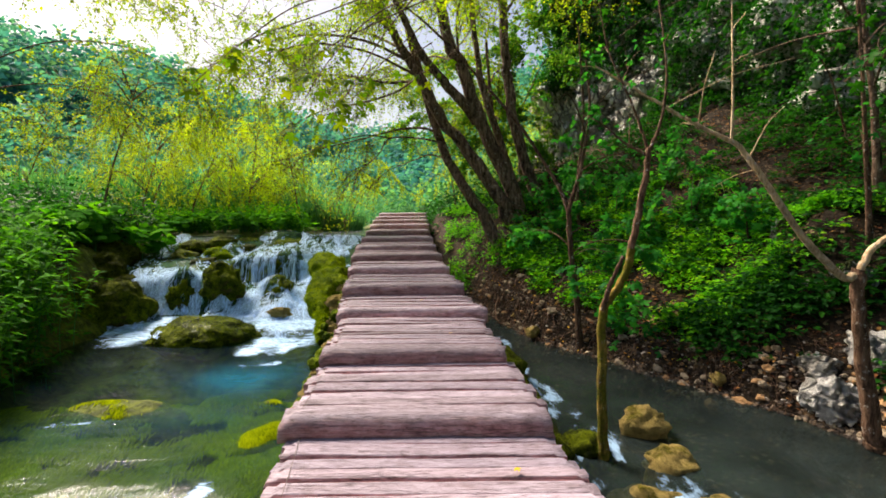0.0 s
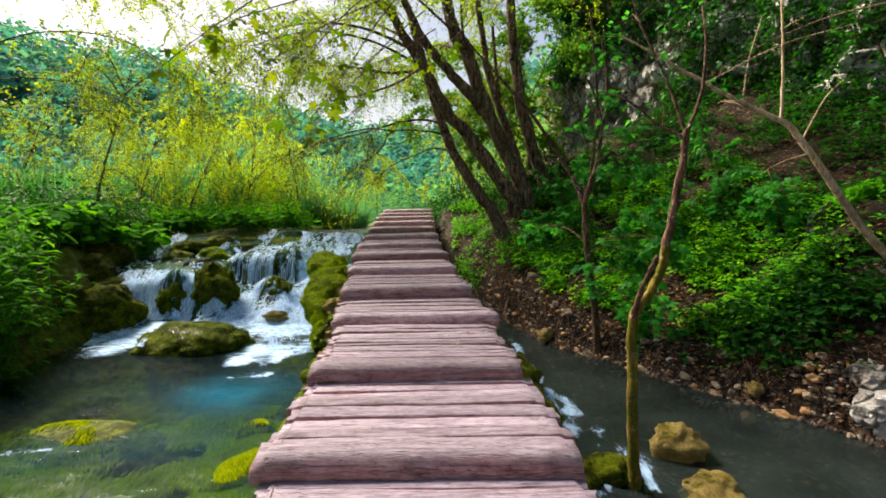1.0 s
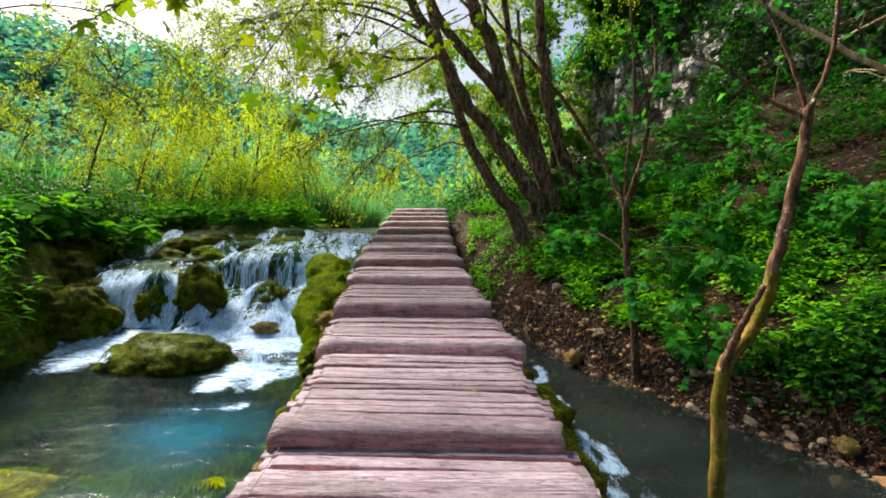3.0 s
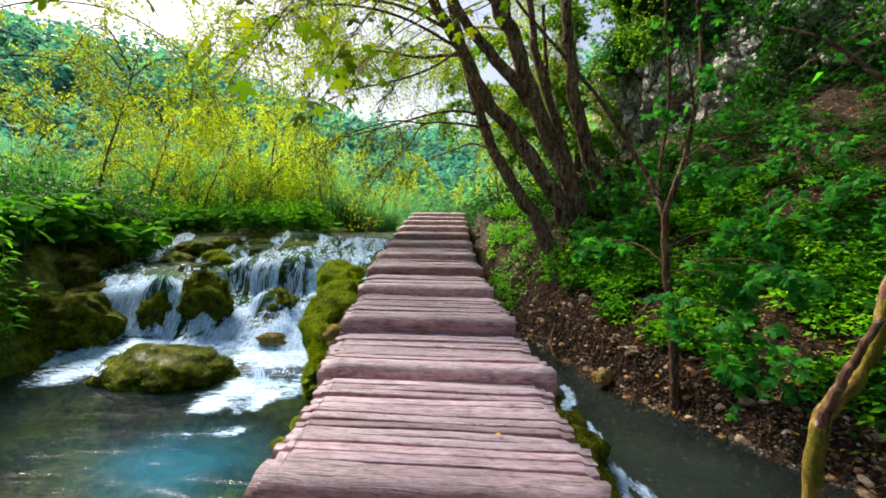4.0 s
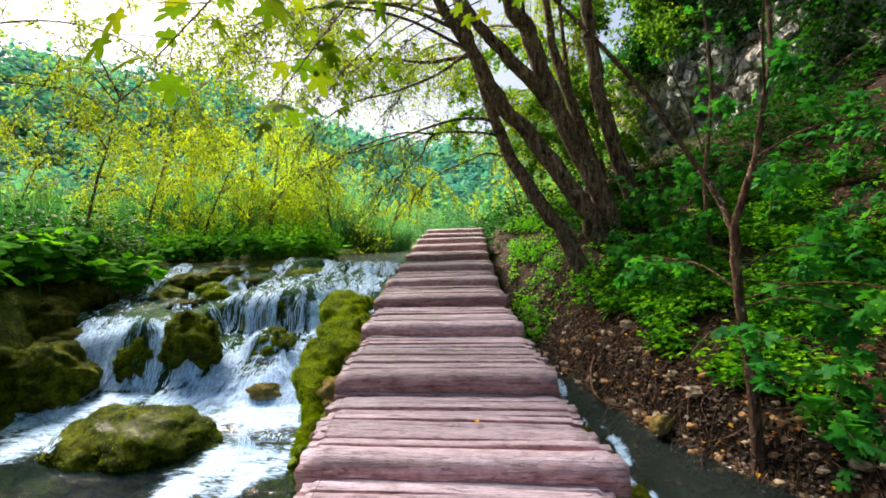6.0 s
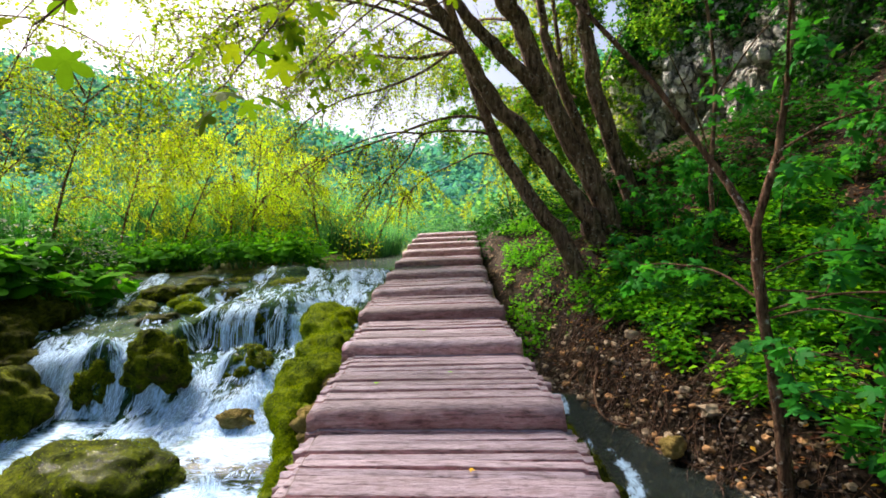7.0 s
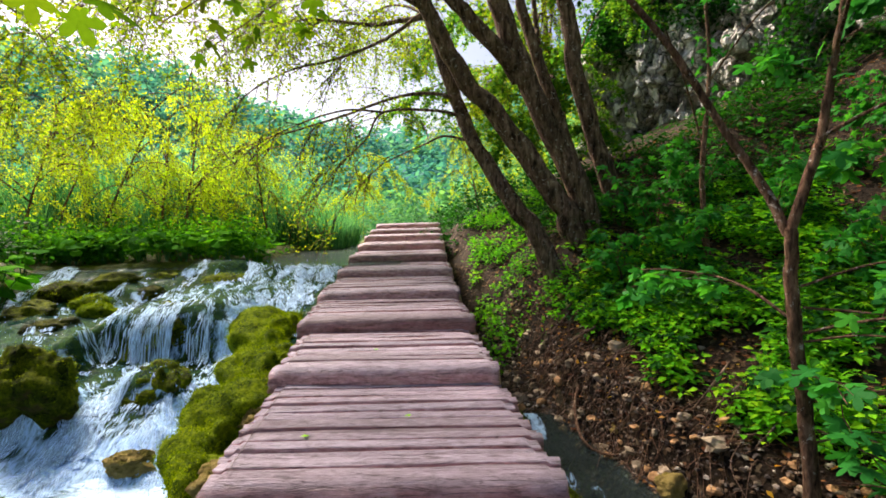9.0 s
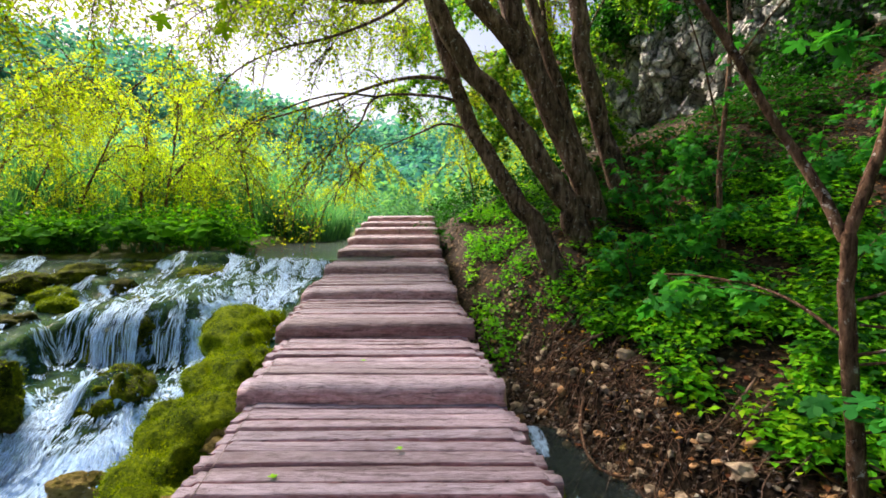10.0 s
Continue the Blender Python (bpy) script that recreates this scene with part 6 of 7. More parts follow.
weeping_tree(0.6, 19.5, 2.6, -0.5, 307, SUNNY, (0.06, 0.12), "small sunlit tree beside the end of the boardwalk")
weeping_tree(-9.2, 14.6, 3.4, 0.8, 311, SUNNY, (0.06, 0.11), "leafy young tree with sunlit golden-green leaves")
weeping_tree(-7.2, 16.2, 3.4, 0.2, 312, LIME, (0.06, 0.11), "leafy young tree with sunlit golden-green leaves")
weeping_tree(-5.2, 17.8, 3.2, -0.6, 313, LIME, (0.06, 0.11), "leafy young tree with sunlit golden-green leaves")
weeping_tree(-11.6, 18.0, 4.0, 0.8, 314, ALDER, (0.07, 0.13), "slender light green tree of the marsh")
weeping_tree(-9.0, 20.0, 4.0, 0.6, 315, SUNNY, (0.07, 0.13), "leafy young tree with sunlit golden-green leaves")
weeping_tree(-8.8, 12.4, 4.0, 1.0, 308, ALDER, (0.05, 0.1), "thin tree on the river bank with hanging twigs")


# ---- greenery hanging on the cliff ----
def cliff_green():
    rng = np.random.default_rng(64)
    me = bpy.data.objects["cliff"].data
    co = np.empty(len(me.vertices) * 3, np.float32)
    me.vertices.foreach_get("co", co)
    co = co.reshape(-1, 3).astype(float)
    k = rng.integers(0, len(co), 7500)
    p = co[k]
    bare = smooth(16.0, 18.5, p[:, 1]) * smooth(7.6, 6.6, p[:, 2]) * smooth(3.6, 4.6, p[:, 0])
    p = p[fbm3(p * 0.5 + 30, 3) + rng.normal(0, 0.08, len(p)) > -0.22 + 0.8 * bare]
    q = np.repeat(p, 22, 0) + rng.normal(0, 0.2, (len(p) * 22, 3)) + (-0.12, -0.05, 0)
    return make_mesh("cliff_greenery", *loose(TINY_LEAF, q, rng.uniform(0.08, 0.17, len(q)), rng, (-1.0, 0.2)), smooth_faces=False)


tagged(part("cliff_greenery", cliff_green(), SHADED_SHRUB), "dark green plants hanging on the cliff", "plants", kind="stuff")


# ---- trees whose limbs reach in from the sides ----
def side_tree(name, label, trunk, limbs, leaf_mat, template, size, per_m, seed, twig_per, droop, girth=0.035):
    stems = [(trunk, 3 * girth, 1.7 * girth)] + [(l, girth, 0.006) for l in limbs]
    return small_tree(name, label, stems, range(1, len(stems)), BARK, leaf_mat, template, size, per_m, seed, twig_per, (0.4, 1.2), droop, 9)


side_tree("river_tree", "tree on the river bank with drooping leafy limbs", [(-10.6, 9.2, 0.9), (-10.2, 9.4, 3.0), (-9.4, 9.8, 5.2), (-9.0, 10, 7.4)], [
    [(-9.8, 9.6, 4.2), (-8.2, 10.2, 5.2), (-6.6, 10.6, 5.2), (-5.4, 10.8, 4.4), (-5.0, 10.9, 3.7)],
    [(-9.4, 9.8, 5.2), (-7.6, 9.0, 6.2), (-5.8, 8.6, 6.2), (-4.4, 8.4, 5.5)],
    [(-9.2, 9.9, 6.0), (-7.4, 11.2, 7.0), (-5.6, 12.0, 6.8), (-4.2, 12.4, 6.0)],
    [(-9.9, 9.5, 3.9), (-8.8, 11.0, 4.6), (-7.8, 12.2, 4.4), (-7.1, 12.8, 3.5)],
    [(-9.3, 9.8, 5.6), (-8.0, 7.8, 6.2), (-6.2, 6.6, 6.0), (-4.8, 6.2, 5.3)],
    [(-9.0, 10, 7.2), (-7.0, 9.6, 8.2), (-4.8, 9.4, 8.2), (-3.0, 9.2, 7.4)],
    [(-9.2, 10, 6.8), (-8.6, 12.4, 7.6), (-7.4, 14.2, 7.2), (-6.4, 15.2, 6.2)],
], ALDER, TINY_LEAF, (0.045, 0.08), 34, 401, 3.6, 0.5, 0.016)
side_tree("slope_maple", "maple on the slope spreading dark leafy limbs", [(7.25, 8.0, 1.9), (7.1, 8.0, 3.4), (6.85, 8.05, 5.2), (6.6, 8.1, 7.6)], [
    [(7.0, 8.0, 4.2), (5.8, 7.4, 4.9), (4.6, 7.0, 5.0), (3.6, 6.8, 4.6)],
    [(6.9, 8.05, 5.0), (5.6, 8.8, 5.6), (4.4, 9.6, 5.6), (3.4, 10.2, 5.0)],
    [(6.8, 8.1, 5.6), (6.0, 6.6, 6.2), (5.0, 5.4, 6.0), (4.0, 4.6, 5.3)],
    [(6.7, 8.1, 6.4), (5.4, 10.4, 7.0), (4.6, 12.0, 6.9), (4.2, 13.0, 6.2)],
    [(7.1, 8.0, 3.6), (6.4, 7.0, 4.0), (5.6, 6.2, 3.9), (4.9, 5.8, 3.4)],
    [(7.0, 8.0, 4.6), (7.0, 10.0, 5.0), (6.6, 11.8, 4.9), (6.0, 13.2, 4.4)],
    # Unseen upper limb, added for the shade it casts on the slope.
    [(6.65, 8.1, 7.0), (5.0, 7.6, 7.6), (3.4, 7.4, 7.4), (2.2, 7.4, 6.6)],
], SHADED_SHRUB, MAPLE, (0.09, 0.17), 4, 402, 2.4, 0.3, 0.02)


def maple_shrub(x, y, tall, seed, n=4):
    rng = np.random.default_rng(seed)
    z = float(height(np.array([x]), np.array([y]))[0])
    stems = []
    for k in range(n):
        a = rng.uniform(0, 2 * np.pi)
        r = rng.uniform(0.2, 0.55) * tall
        b = np.array([x, y, z])
        stems.append(([b - (0, 0, 0.05), b + (r * 0.4 * math.cos(a), r * 0.4 * math.sin(a), tall * 0.5), b + (r * math.cos(a), r * math.sin(a), tall * rng.uniform(0.75, 1.0))], 0.012, 0.004))
    small_tree("maple_shrub", "young maple shrub with broad green leaves on the slope", stems, range(n), SAP_BARK, MAPLE_LEAF, MAPLE, (0.09, 0.17), 18, seed, 6.0, (0.15, 0.5), 0.2, 6)


for k, (x, y, tall) in enumerate([(2.2, 11.5, 0.9), (2.9, 11.5, 1.0), (4.3, 10.0, 1.1), (3.0, 12.6, 1.3), (4.2, 11.6, 1.3), (5.2, 10.0, 1.3), (3.9, 13.0, 1.4), (5.4, 8.4, 1.2), (5.6, 12.0, 1.5)]):
    maple_shrub(x, y, tall, 500 + k)
side_tree("valley_tree", "light green tree behind the leaning stems", [(3.2, 19.0, 3.2), (3.0, 18.8, 4.6), (2.6, 18.6, 6.4), (2.4, 18.4, 8.0)], [
    [(3.0, 18.8, 4.6), (1.8, 18.4, 5.2), (0.6, 18.0, 5.0), (-0.2, 17.6, 4.4)],
    [(2.9, 18.8, 5.2), (3.4, 18.2, 6.4), (3.8, 17.8, 7.2), (4.4, 17.6, 7.4)],
    [(3.1, 18.9, 4.2), (2.8, 17.6, 4.9), (2.7, 16.6, 5.2), (2.8, 15.8, 4.9)],
    [(2.8, 18.7, 5.6), (2.0, 17.2, 5.6), (1.5, 16.2, 5.6), (1.2, 15.4, 5.2)],
    [(3.1, 18.9, 4.0), (3.4, 17.8, 4.3), (3.4, 16.9, 4.2), (3.2, 16.2, 3.8)],
    [(2.4, 18.4, 7.8), (3.0, 17.4, 8.6), (3.2, 16.4, 8.4), (3.2, 15.6, 7.6)],
    [(2.7, 18.6, 6.2), (0.8, 18.6, 6.0), (-0.6, 18.6, 5.6), (-1.8, 18.6, 4.8)],
    [(2.7, 18.6, 6.0), (1.4, 17.6, 6.8), (0.4, 17.0, 6.8), (-0.6, 16.6, 6.2)],
    [(2.6, 18.6, 6.6), (2.4, 17.0, 7.2), (2.2, 15.8, 7.2), (2.0, 15.0, 6.6)],
    [(2.5, 18.5, 7.2), (1.2, 19.6, 8.0), (-0.2, 20.4, 8.0), (-1.4, 21, 7.2)],
    [(3.1, 18.9, 4.0), (2.2, 17.4, 4.4), (1.4, 16.4, 4.2), (0.9, 15.8, 3.6)],
], VALLEY, LEAF, (0.07, 0.12), 64, 404, 5.2, 0.3)

# ---- undergrowth of the slope ----
def slope_cover(n, seed, region, size, tall, mask, per=5):
    rng = np.random.default_rng(seed)
    x, y = rng.uniform(region[0], region[1], n), rng.uniform(region[2], region[3], n)
    d = (x - bank_right(y)) * 0.82
    keep = (d > 0.28 + 0.15 * smooth(7.5, 9, y)) & (d < 9) & (fbm(x * 1.1, y * 1.1, 4) * 1.0 + rng.normal(0, 0.1, n) + np.clip(d - 0.7, -0.5, 0.5) * 0.35 > mask)
    x, y, d = x[keep], y[keep], d[keep]
    n = len(x)
    h = rng.uniform(*tall, n)
    top = np.stack([x, y, height(x, y) + h], -1)
    chunks = []
    for k in range(per):
        a = 2 * np.pi * k / per + rng.uniform(-0.6, 0.6, n)
        s = rng.uniform(*size, n)
        p = top + np.stack([-np.sin(a), np.cos(a), 0 * a], -1) * 0.35 * s[:, None] + rng.normal(0, 0.015, (n, 3))
        chunks.append(scatter(LEAF, p, s, a, rng.uniform(-0.55, 0.35, n), rng.normal(0, 0.35, n)))
    return joined(chunks)


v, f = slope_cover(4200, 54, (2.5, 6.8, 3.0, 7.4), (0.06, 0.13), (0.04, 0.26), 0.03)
tagged(part("undergrowth", make_mesh("undergrowth", v, f, False), SHADED_SHRUB), "dark bluish green herbs of the slope, shade put into the colour", "undergrowth", kind="stuff")
v, f = slope_cover(11000, 51, (1.5, 6.5, 6.8, 13.5), (0.055, 0.115), (0.04, 0.26), 0.07)
tagged(part("undergrowth", make_mesh("undergrowth", v, f, False), HERB), "bright green low herbs covering the slope", "undergrowth", kind="stuff")
v, f = slope_cover(3000, 53, (1.5, 5.0, 7.4, 12.5), (0.065, 0.12), (0.08, 0.3), 0.03)
tagged(part("undergrowth", make_mesh("undergrowth", v, f, False), FRESH), "fresh yellow-green broad-leaved herbs near the brook", "undergrowth", kind="stuff")
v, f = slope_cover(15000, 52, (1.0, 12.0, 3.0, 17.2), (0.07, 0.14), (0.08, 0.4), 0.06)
tagged(part("undergrowth", make_mesh("undergrowth", v, f, False), SHADED_SHRUB), "dark green leafy undergrowth of the upper slope, shade put into the colour", "undergrowth", kind="stuff")


def litter(n, seed, region, size, mat, label, lo=0.0, hi=7.0):
    rng = np.random.default_rng(seed)
    x, y = rng.uniform(region[0], region[1], n), rng.uniform(region[2], region[3], n)
    d = (x - bank_right(y)) * 0.82
    keep = (d > lo) & (d < hi)
    x, y = x[keep], y[keep]
    p = np.stack([x, y, height(x, y) + 0.02], -1)
    v, f = loose(LEAF, p, rng.uniform(*size, len(p)), rng, (-0.35, 0.35), 0.35)
    return tagged(part("leaf_litter", make_mesh("leaf_litter", v, f, False), mat), label, "dead leaves", kind="stuff")


def bend_herbs():
    """Yellowish herbs and grass on the bank between the boardwalk and the trees."""
    rng = np.random.default_rng(57)
    n = 1900
    x, y = rng.uniform(-0.4, 2.2, n), rng.uniform(11.6, 17.5, n)
    keep = (x - bank_right(y) > -0.55) & (x > mid_x(y) + 1.45 + 0.3 * fbm(x, y, 2)) & (fbm(x * 1.3, y * 1.3, 3) > -0.1)
    x, y = x[keep], y[keep]
    n = len(x)
    p = np.repeat(np.stack([x, y, height(x, y) + 0.05], -1), 7, 0) + rng.normal(0, 0.05, (n * 7, 3))
    p[:, 2] += rng.uniform(0, 0.14, len(p))
    return loose(LEAF, p, rng.uniform(0.04, 0.1, len(p)), rng, (-0.3, 0.8))


v, f = bend_herbs()
tagged(part("undergrowth", make_mesh("undergrowth", v, f, False), HERB), "yellow-green herbs on the bank below the trees", "undergrowth", kind="stuff")
litter(14000, 61, (0.5, 9, 3, 18), (0.04, 0.09), DRY, "brown and red fallen leaves on the slope")
litter(5000, 63, (0.8, 4.8, 4, 13), (0.035, 0.08), WET_DRY, "dark brown wet leaves along the brook", -0.05, 1.4)
litter(1600, 64, (-0.3, 1.5, 10.8, 15), (0.035, 0.08), WET_DRY, "dark brown wet leaves along the boardwalk", -1.2, 0.1)
litter(900, 62, (1.0, 4.5, 4, 12), (0.04, 0.08), YELLOW, "yellow and orange fallen leaves by the brook", 0.1, 1.6)


# ---- stones of the brook's bank ----
def gravel():
    """Small chips of stone and bark strewn along the brook."""
    rng = np.random.default_rng(91)
    n = 4200
    y = rng.uniform(4.2, 13.4, n)
    d = rng.exponential(0.25, n)
    x = bank_right(y) + d / 0.82 - 0.05 - np.where(y > 10.6, rng.uniform(0, 1.2, n), 0)
    p = np.stack([x, y, height(x, y) + 0.008], -1)
    s = rng.uniform(0.012, 0.035, n)
    chip = (np.array([(-1, -0.7, 0), (1, -0.6, 0), (0.8, 0.8, 0), (-0.7, 0.7, 0), (-0.6, -0.3, 0.6), (0.6, -0.35, 0.7), (0.4, 0.5, 0.5), (-0.5, 0.4, 0.6)]),
            np.array([(0, 1, 5), (0, 5, 4), (1, 2, 6), (1, 6, 5), (2, 3, 7), (2, 7, 6), (3, 0, 4), (3, 4, 7), (4, 5, 6), (4, 6, 7)]))
    return loose(chip, p, s, rng, (-0.4, 0.4), 0.4)


def gravel_material():
    mat, n, l, b = material("gravel")
    g = n.new("ShaderNodeNewGeometry")
    col = ramp(n, l, g.outputs["Random Per Island"], [(0, (0.015, 0.009, 0.006)), (0.5, (0.045, 0.028, 0.018)), (0.8, (0.12, 0.07, 0.032)), (0.93, (0.26, 0.2, 0.15)), (1, (0.5, 0.46, 0.4))])
    l.new(mix(n, l, 0.6, col, ramp(n, l, tex_noise(n, l, world_coords(n, l), 60, 4, 0.7), grey(0.3, 0.7, 0.5, 1.2)), "MULTIPLY"), b.inputs["Base Color"])
    b.inputs["Roughness"].default_value = 0.7
    return mat


v, f = gravel()
tagged(part("gravel", make_mesh("gravel", v, f, False), gravel_material()), "brown and tan stone chips along the brook", "gravel", kind="stuff")


def brushwood():
    """Dead twigs and washed-out roots lying on the bank."""
    rng = np.random.default_rng(92)
    lines = []
    for k in range(420):
        y = rng.uniform(5.5, 12.5) if k % 3 else rng.uniform(9.0, 11.4)
        x = float(bank_right(y)) + rng.uniform(0.0, 0.9)
        a, ln = rng.uniform(0, 2 * np.pi), rng.uniform(0.15, 0.6)
        s = np.linspace(-0.5, 0.5, 5)
        q = np.stack([x + math.cos(a) * ln * s, y + math.sin(a) * ln * s], -1) + rng.normal(0, 0.015, (5, 2))
        z = height(q[:, 0], q[:, 1]) + rng.uniform(0.01, 0.06) + 0.05 * np.abs(s)
        lines.append(np.column_stack([q, z]))
    return twig_mesh(lines, 0.006, 0.003)


tagged(part("brushwood", brushwood(), SAP_BARK), "dead twigs and thin roots strewn on the bank", "twigs", kind="stuff")


def bank_stones():
    rng = np.random.default_rng(9)
    meshes = [rock_mesh("stone", 1, rng.uniform(0.6, 0.9), rng.uniform(0.4, 0.7), 80 + k, 2, 0.5) for k in range(8)]
    pale = plain_material("pale_stone", [(0.3, (0.11, 0.075, 0.045)), (0.55, (0.32, 0.25, 0.165)), (0.8, (0.58, 0.5, 0.41))], 14, 0.8)
    tan = plain_material("orange_stone", [(0.3, (0.16, 0.08, 0.03)), (0.6, (0.4, 0.22, 0.09)), (0.8, (0.55, 0.36, 0.2))], 14, 0.8)
    for k, me in enumerate(meshes):
        me.materials.append(tan if k in (1, 2, 5) else pale)
    for k in range(300):
        y = rng.uniform(4.2, 13.2)
        d = rng.uniform(-0.05, 0.5) if rng.random() < 0.85 else rng.uniform(0.3, 1.3)
        x = float(bank_right(y)) + d / 0.82 - (rng.uniform(0, 1.0) if y > 11 else 0)
        s = rng.uniform(0.025, 0.07) * (1.6 if rng.random() < 0.15 else 1)
        z = float(height(np.array([x]), np.array([y]))[0])
        ob = new("stone", meshes[rng.integers(8)])
        ob.matrix_basis = pose(x, y, z + 0.2 * s, rng.uniform(-20, 20), rng.uniform(-20, 20), rng.uniform(0, 360)) @ Matrix.Scale(s, 4)
        tagged(ob, "small weathered stone on the bank of the brook", "stone", "stones on the brook's bank")


bank_stones()
rock("yellow_rock", 2.2, 5.12, -0.76, 0.24, 0.18, 0.2, 90, TUFA, "yellowish mossy tufa rock in the brook", group="rocks in the brook", detail=4)
rock("yellow_rock", 2.2, 4.5, -0.9, 0.3, 0.24, 0.16, 91, TUFA, "yellowish mossy tufa rock in the brook", group="rocks in the brook", detail=4)
rock("yellow_rock", 1.75, 4.0, -0.96, 0.3, 0.22, 0.16, 92, TUFA, "low wet tufa rock with white water over it", group="rocks in the brook", detail=4)
rock("yellow_rock", 2.2, 3.7, -0.9, 0.26, 0.2, 0.16, 93, TUFA, "low wet tufa rock with white water over it", group="rocks in the brook", detail=4)
rock("yellow_rock", 1.45, 4.75, -0.86, 0.25, 0.25, 0.18, 94, MOSS, "mossy hump round the foot of the sapling", group="rocks in the brook", detail=4)


def crag_mesh(rx, ry, rz, seed):
    """A jagged block of limestone, with steps and clefts."""
    bm = bmesh.new()
    bmesh.ops.create_icosphere(bm, subdivisions=4, radius=1)
    v = np.array([w.co for w in bm.verts])
    q = v * 1.4 + seed * 5.3 + 30
    cells = np.round(fbm3(q * 1.1, 3) * 6) / 6
    cleft = np.abs(fbm3(q * (2.2, 2.2, 1.0), 4))
    r = 0.8 + 0.5 * cells + 0.5 * cleft + 0.15 * fbm3(q * 5, 3)
    v = v * r[:, None] * (rx, ry, rz)
    for w, c in zip(bm.verts, v):
        w.co = c
    me = bpy.data.meshes.new("limestone_outcrop")
    bm.to_mesh(me)
    bm.free()
    return me


for k, (x, y, z, rx, ry, rz) in enumerate([(4.66, 5.75, -0.4, 0.4, 0.32, 0.28), (4.45, 5.25, -0.6, 0.34, 0.36, 0.3), (5.0, 5.5, -0.1, 0.34, 0.3, 0.3), (5.62, 7.8, 1.0, 0.3, 0.24, 0.55), (5.2, 6.8, 0.3, 0.28, 0.24, 0.42), (5.45, 6.3, 0.55, 0.25, 0.22, 0.42)]):
    ob = part("limestone_outcrop", crag_mesh(rx, ry, rz, k), LIMESTONE if k < 3 else MOSSY_LIMESTONE, m=pose(x, y, z, 0, 0, 40 * k))
    tagged(ob, "rugged pale limestone outcrop on the slope", "rock", "limestone outcrops")
for k, (x, y, z, r) in enumerate([(1.62, 10.1, -0.55, 0.17), (1.75, 9.2, -0.7, 0.14), (1.28, 11.8, -0.05, 0.14), (2.3, 9.6, -0.5, 0.15), (3.3, 7.3, -0.65, 0.16), (3.75, 6.4, -0.7, 0.15), (4.2, 5.9, -0.72, 0.18)]):
    rock("bank_boulder", x, y, z, r, r * 0.8, r * 0.7, 130 + k, TUFA, "brown angular stone half buried in the bank", turn=50 * k, group="boulders of the bank", rough=0.34, detail=4)


# ---- roots ----
def roots():
    rng = np.random.default_rng(15)
    thing = tagged(new("tree_roots"), "tangle of bare roots washed out of the bank", "roots")
    stem("root", [(1.3, 10.7, -0.2), (1.17, 10.4, -0.42), (1.14, 10.12, -0.58), (1.2, 9.93, -0.68), (1.38, 9.82, -0.72), (1.6, 9.8, -0.68), (1.78, 9.85, -0.55)], 0.02, 0.011, SAP_BARK, thing, 7, label="thick bare root")
    for k in range(80):
        y = rng.uniform(8.6, 11.8)
        x = float(bank_right(y)) + rng.uniform(-0.1, 0.55)
        z = float(height(np.array([x]), np.array([y]))[0]) + 0.03
        a = rng.uniform(-1.2, 1.2)
        q = np.array([x, y, z])
        w = rng.normal(0, 0.06, (5, 3))
        pts = [q + (0.4, 0.15 + 0.2 * a, 0.3) + w[0], q + (0.15, 0.08 * a, 0.14) + w[1], q, q + (-0.16, -0.25 * math.sin(a), -0.08) + w[3], q + (-0.3, -0.5 * math.sin(a), -0.3) + w[4]]
        stem("root", pts, rng.uniform(0.006, 0.017), 0.003, BARK, thing, 5, 14)


roots()


# ---- butterbur and bank plants ----
def butterbur(n, seed, place, size, tall, label):
    """Long-stalked plants with broad round leaves."""
    rng = np.random.default_rng(seed)
    for k in range(n):
        x, y = place(rng)
        z = float(height(np.array([x]), np.array([y]))[0])
        thing = tagged(new("butterbur"), label, "plant", "butterbur plants")
        thing.location = (x, y, z)
        count = rng.integers(6, 11)
        a = rng.uniform(0, 2 * np.pi, count)
        h = rng.uniform(*tall, count)
        r = rng.uniform(0.05, 0.32, count)
        s = rng.uniform(*size, count)
        tip = np.stack([r * np.cos(a), r * np.sin(a), h], -1)
        stalks = [tube(curve_points([(0, 0, -0.03), t * (0.4, 0.4, 0.55), t], 5), np.linspace(0.007, 0.004, 5), 4) for t in tip]
        tagged(part("stalkwork", make_mesh("stalkwork", *joined(stalks)), REED, thing), kind="stuff")
        v, f = scatter(ROUND_LEAF, tip - 0.42 * s[:, None] * np.stack([-np.sin(a - 1.57), np.cos(a - 1.57), 0 * a], -1), s, a - np.pi / 2, rng.uniform(-0.7, 0.05, count), rng.normal(0, 0.25, count))
        tagged(part("leaves", make_mesh("leaves", v, f, False), BUTTERBUR, thing), kind="stuff")


butterbur(46, 71, lambda r: (r.uniform(-9.5, -4.1), r.uniform(13.8, 14.9)), (0.18, 0.34), (0.25, 0.6), "broad-leaved green plant lining the top of the falls")
butterbur(84, 72, lambda r: (r.uniform(-9.0, -6.75), r.uniform(7.6, 12.4)), (0.22, 0.42), (0.25, 0.8), "broad-leaved green plant on the river bank")
thicket("bank_herbs", 300, (-9.5, -4.2, 13.9, 16.0), (0.35, 1.0), None, (0.06, 0.13), BANK_LEAF, "green herbs above the falls", 73, 30)
thicket("bank_herbs", 120, (-10.5, -7.4, 7.5, 13.5), (0.5, 1.5), None, (0.07, 0.14), SHADED_SHRUB, "green herbs on the river bank", 74, 50)


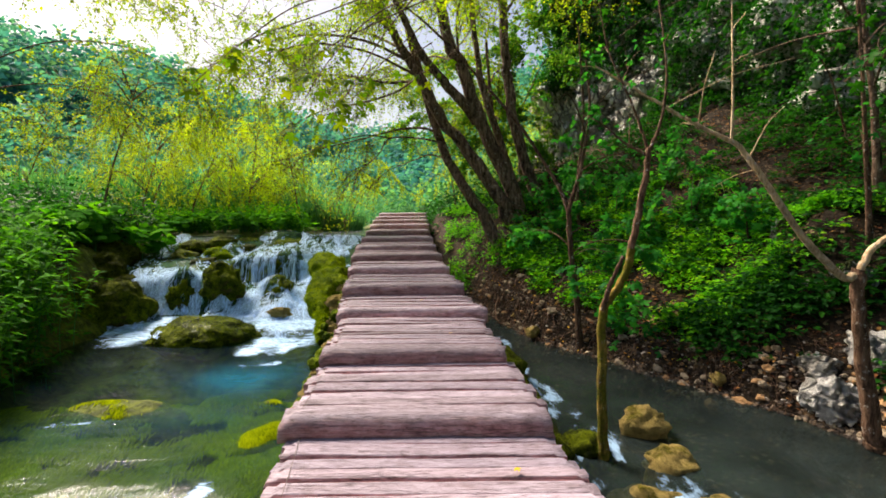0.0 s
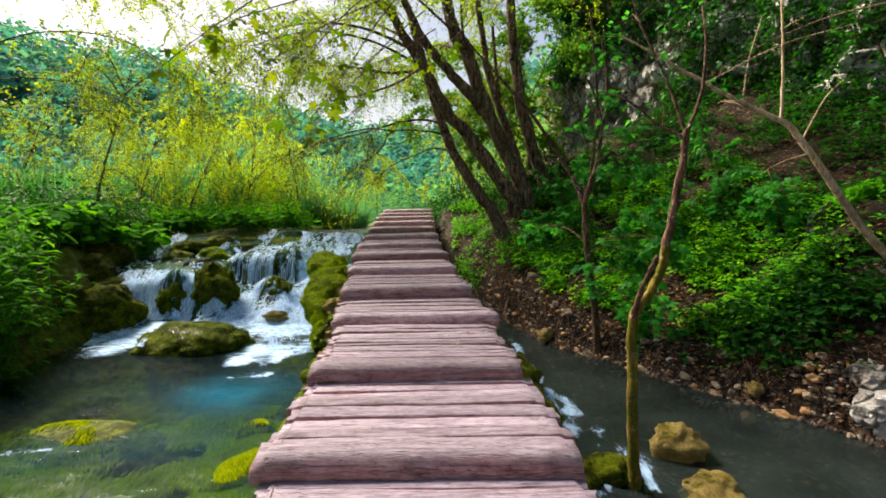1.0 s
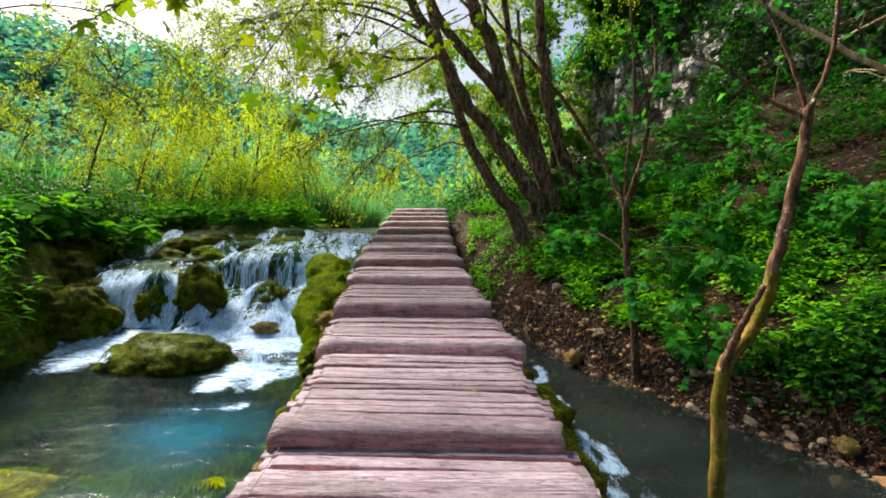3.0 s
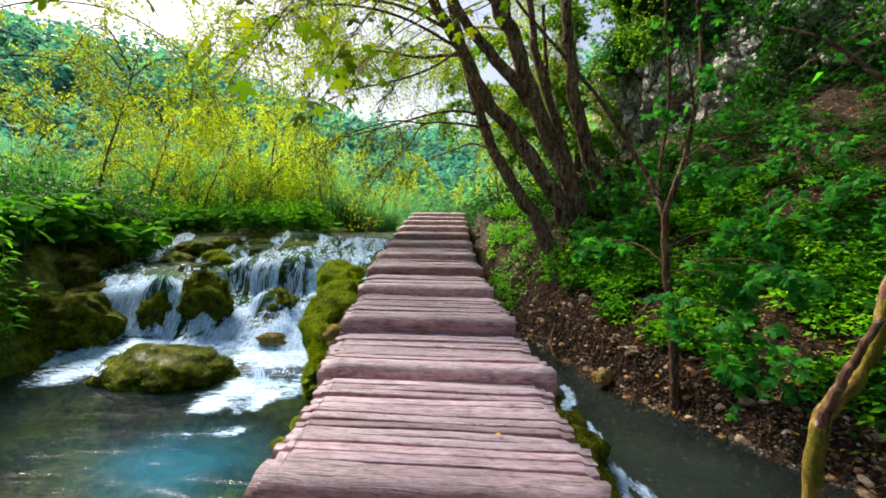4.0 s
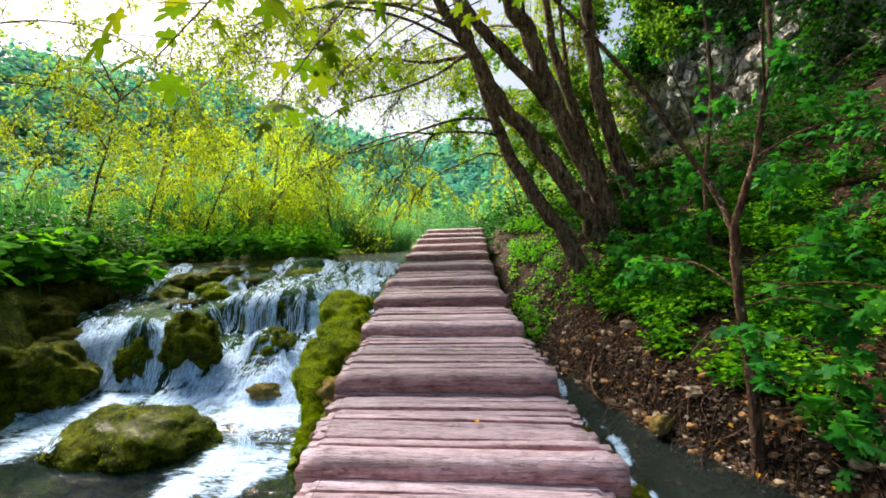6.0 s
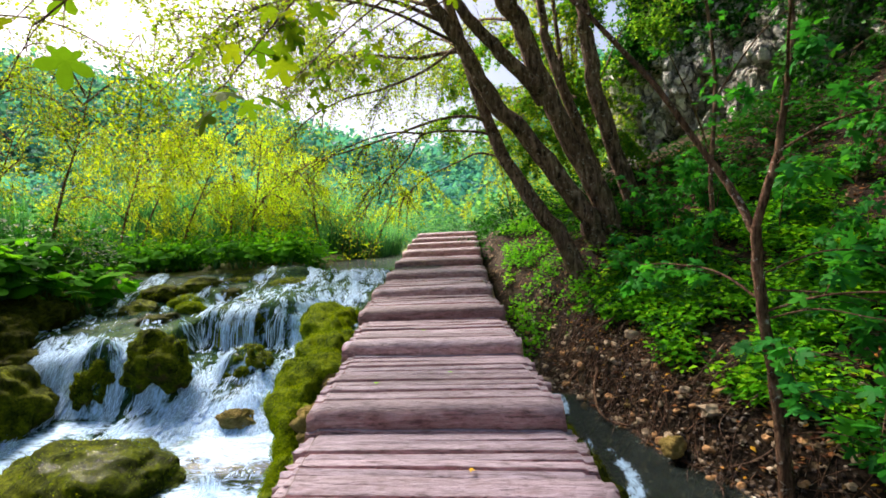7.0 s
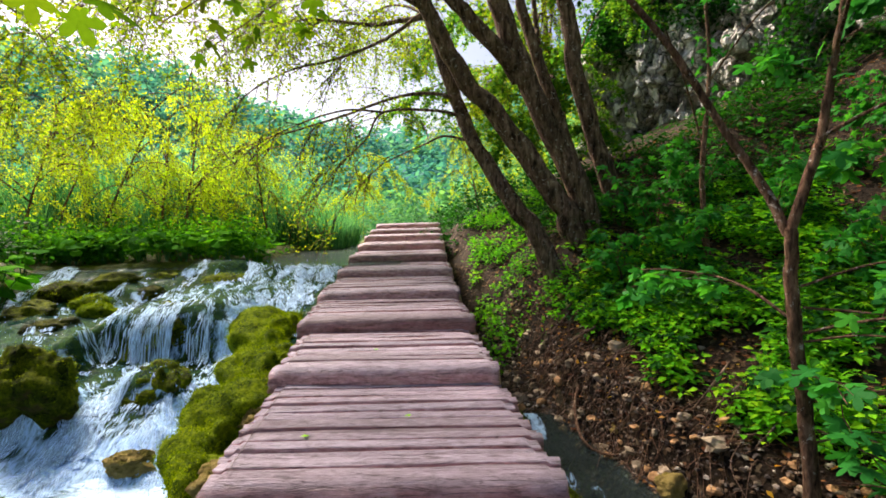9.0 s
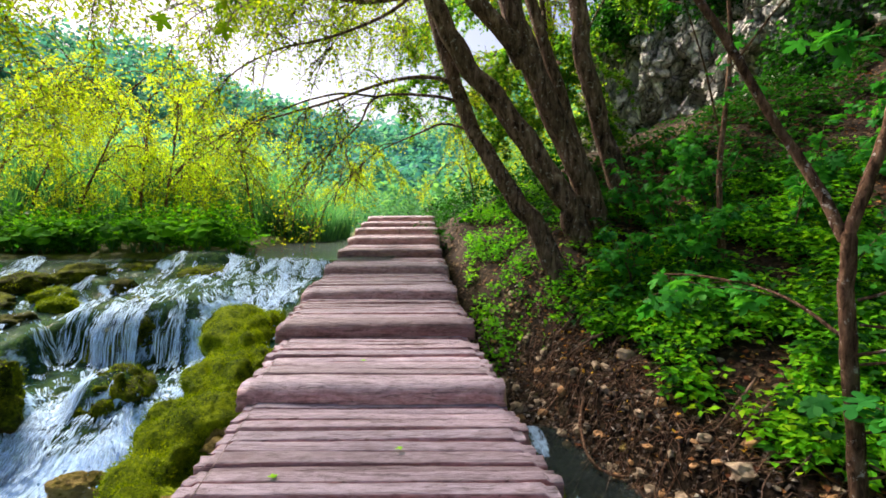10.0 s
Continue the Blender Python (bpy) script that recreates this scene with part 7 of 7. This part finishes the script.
def tall_herbs():
    """Upright leafy stems on the near river bank."""
    rng = np.random.default_rng(81)
    stalks, pos = [], []
    for k in range(190):
        y = rng.uniform(3.6, 8.0)
        x = float(bank_left(y)) - rng.uniform(0.15, 2.0)
        z = float(height(np.array([x]), np.array([y]))[0])
        h = rng.uniform(0.6, 1.45)
        t = np.array([rng.normal(0, 0.12) + 0.1, rng.normal(0, 0.12), h])
        line = curve_points([(x, y, z - 0.05), np.array([x, y, z]) + t * (0.3, 0.3, 0.5), np.array([x, y, z]) + t * (1.6, 1.6, 1)], 6)
        stalks.append(tube(line, np.linspace(0.006, 0.003, 6), 4))
        m = int(h * 46)
        s = rng.uniform(0.08, 1, m) * 5
        i = np.clip(s.astype(int), 0, 4)
        pos.append(line[i] + (line[i + 1] - line[i]) * (s - i)[:, None] + rng.normal(0, 0.05, (m, 3)))
    thing = tagged(new("tall_herbs"), "dense upright green herbs on the river bank", "herbs", kind="stuff")
    tagged(part("stalkwork", make_mesh("stalkwork", *joined(stalks)), REED, thing), kind="stuff")
    pos = np.concatenate(pos)
    v, f = loose(SLIM_LEAF, pos, rng.uniform(0.12, 0.23, len(pos)), rng, (-0.35, 0.2), 0.25)
    tagged(part("leaves", make_mesh("leaves", v, f, False), BANK_LEAF, thing), kind="stuff")


tall_herbs()


# ---- fallen leaves on the boards ----
for k, (x, y, z, s, turn) in enumerate([(-1.09, 7.6, 0.54, 0.06, 30), (0.42, 2.75, 0.05, 0.06, 200), (-0.5, 7.9, 0.54, 0.06, 120), (0.1, 5.0, 0.3, 0.05, 60), (-0.9, 9.0, 0.672, 0.06, 10), (-0.3, 6.5, 0.395, 0.05, 250)]):
    v, f = scatter(MAPLE, np.zeros((1, 3)), s * 0.75, np.array([0.0]), np.array([0.05]), np.array([0.1]))
    ob = part("fallen_leaf", make_mesh("fallen_leaf", v, f, False), FRESH if k % 2 == 0 else YELLOW, m=pose(x, y, z + 0.006, 0, 0, turn))
    tagged(ob, "green torn leaf lying on the boardwalk" if k % 2 == 0 else "yellow fallen leaf lying on the boardwalk", "leaf", "fallen leaves on the boardwalk")
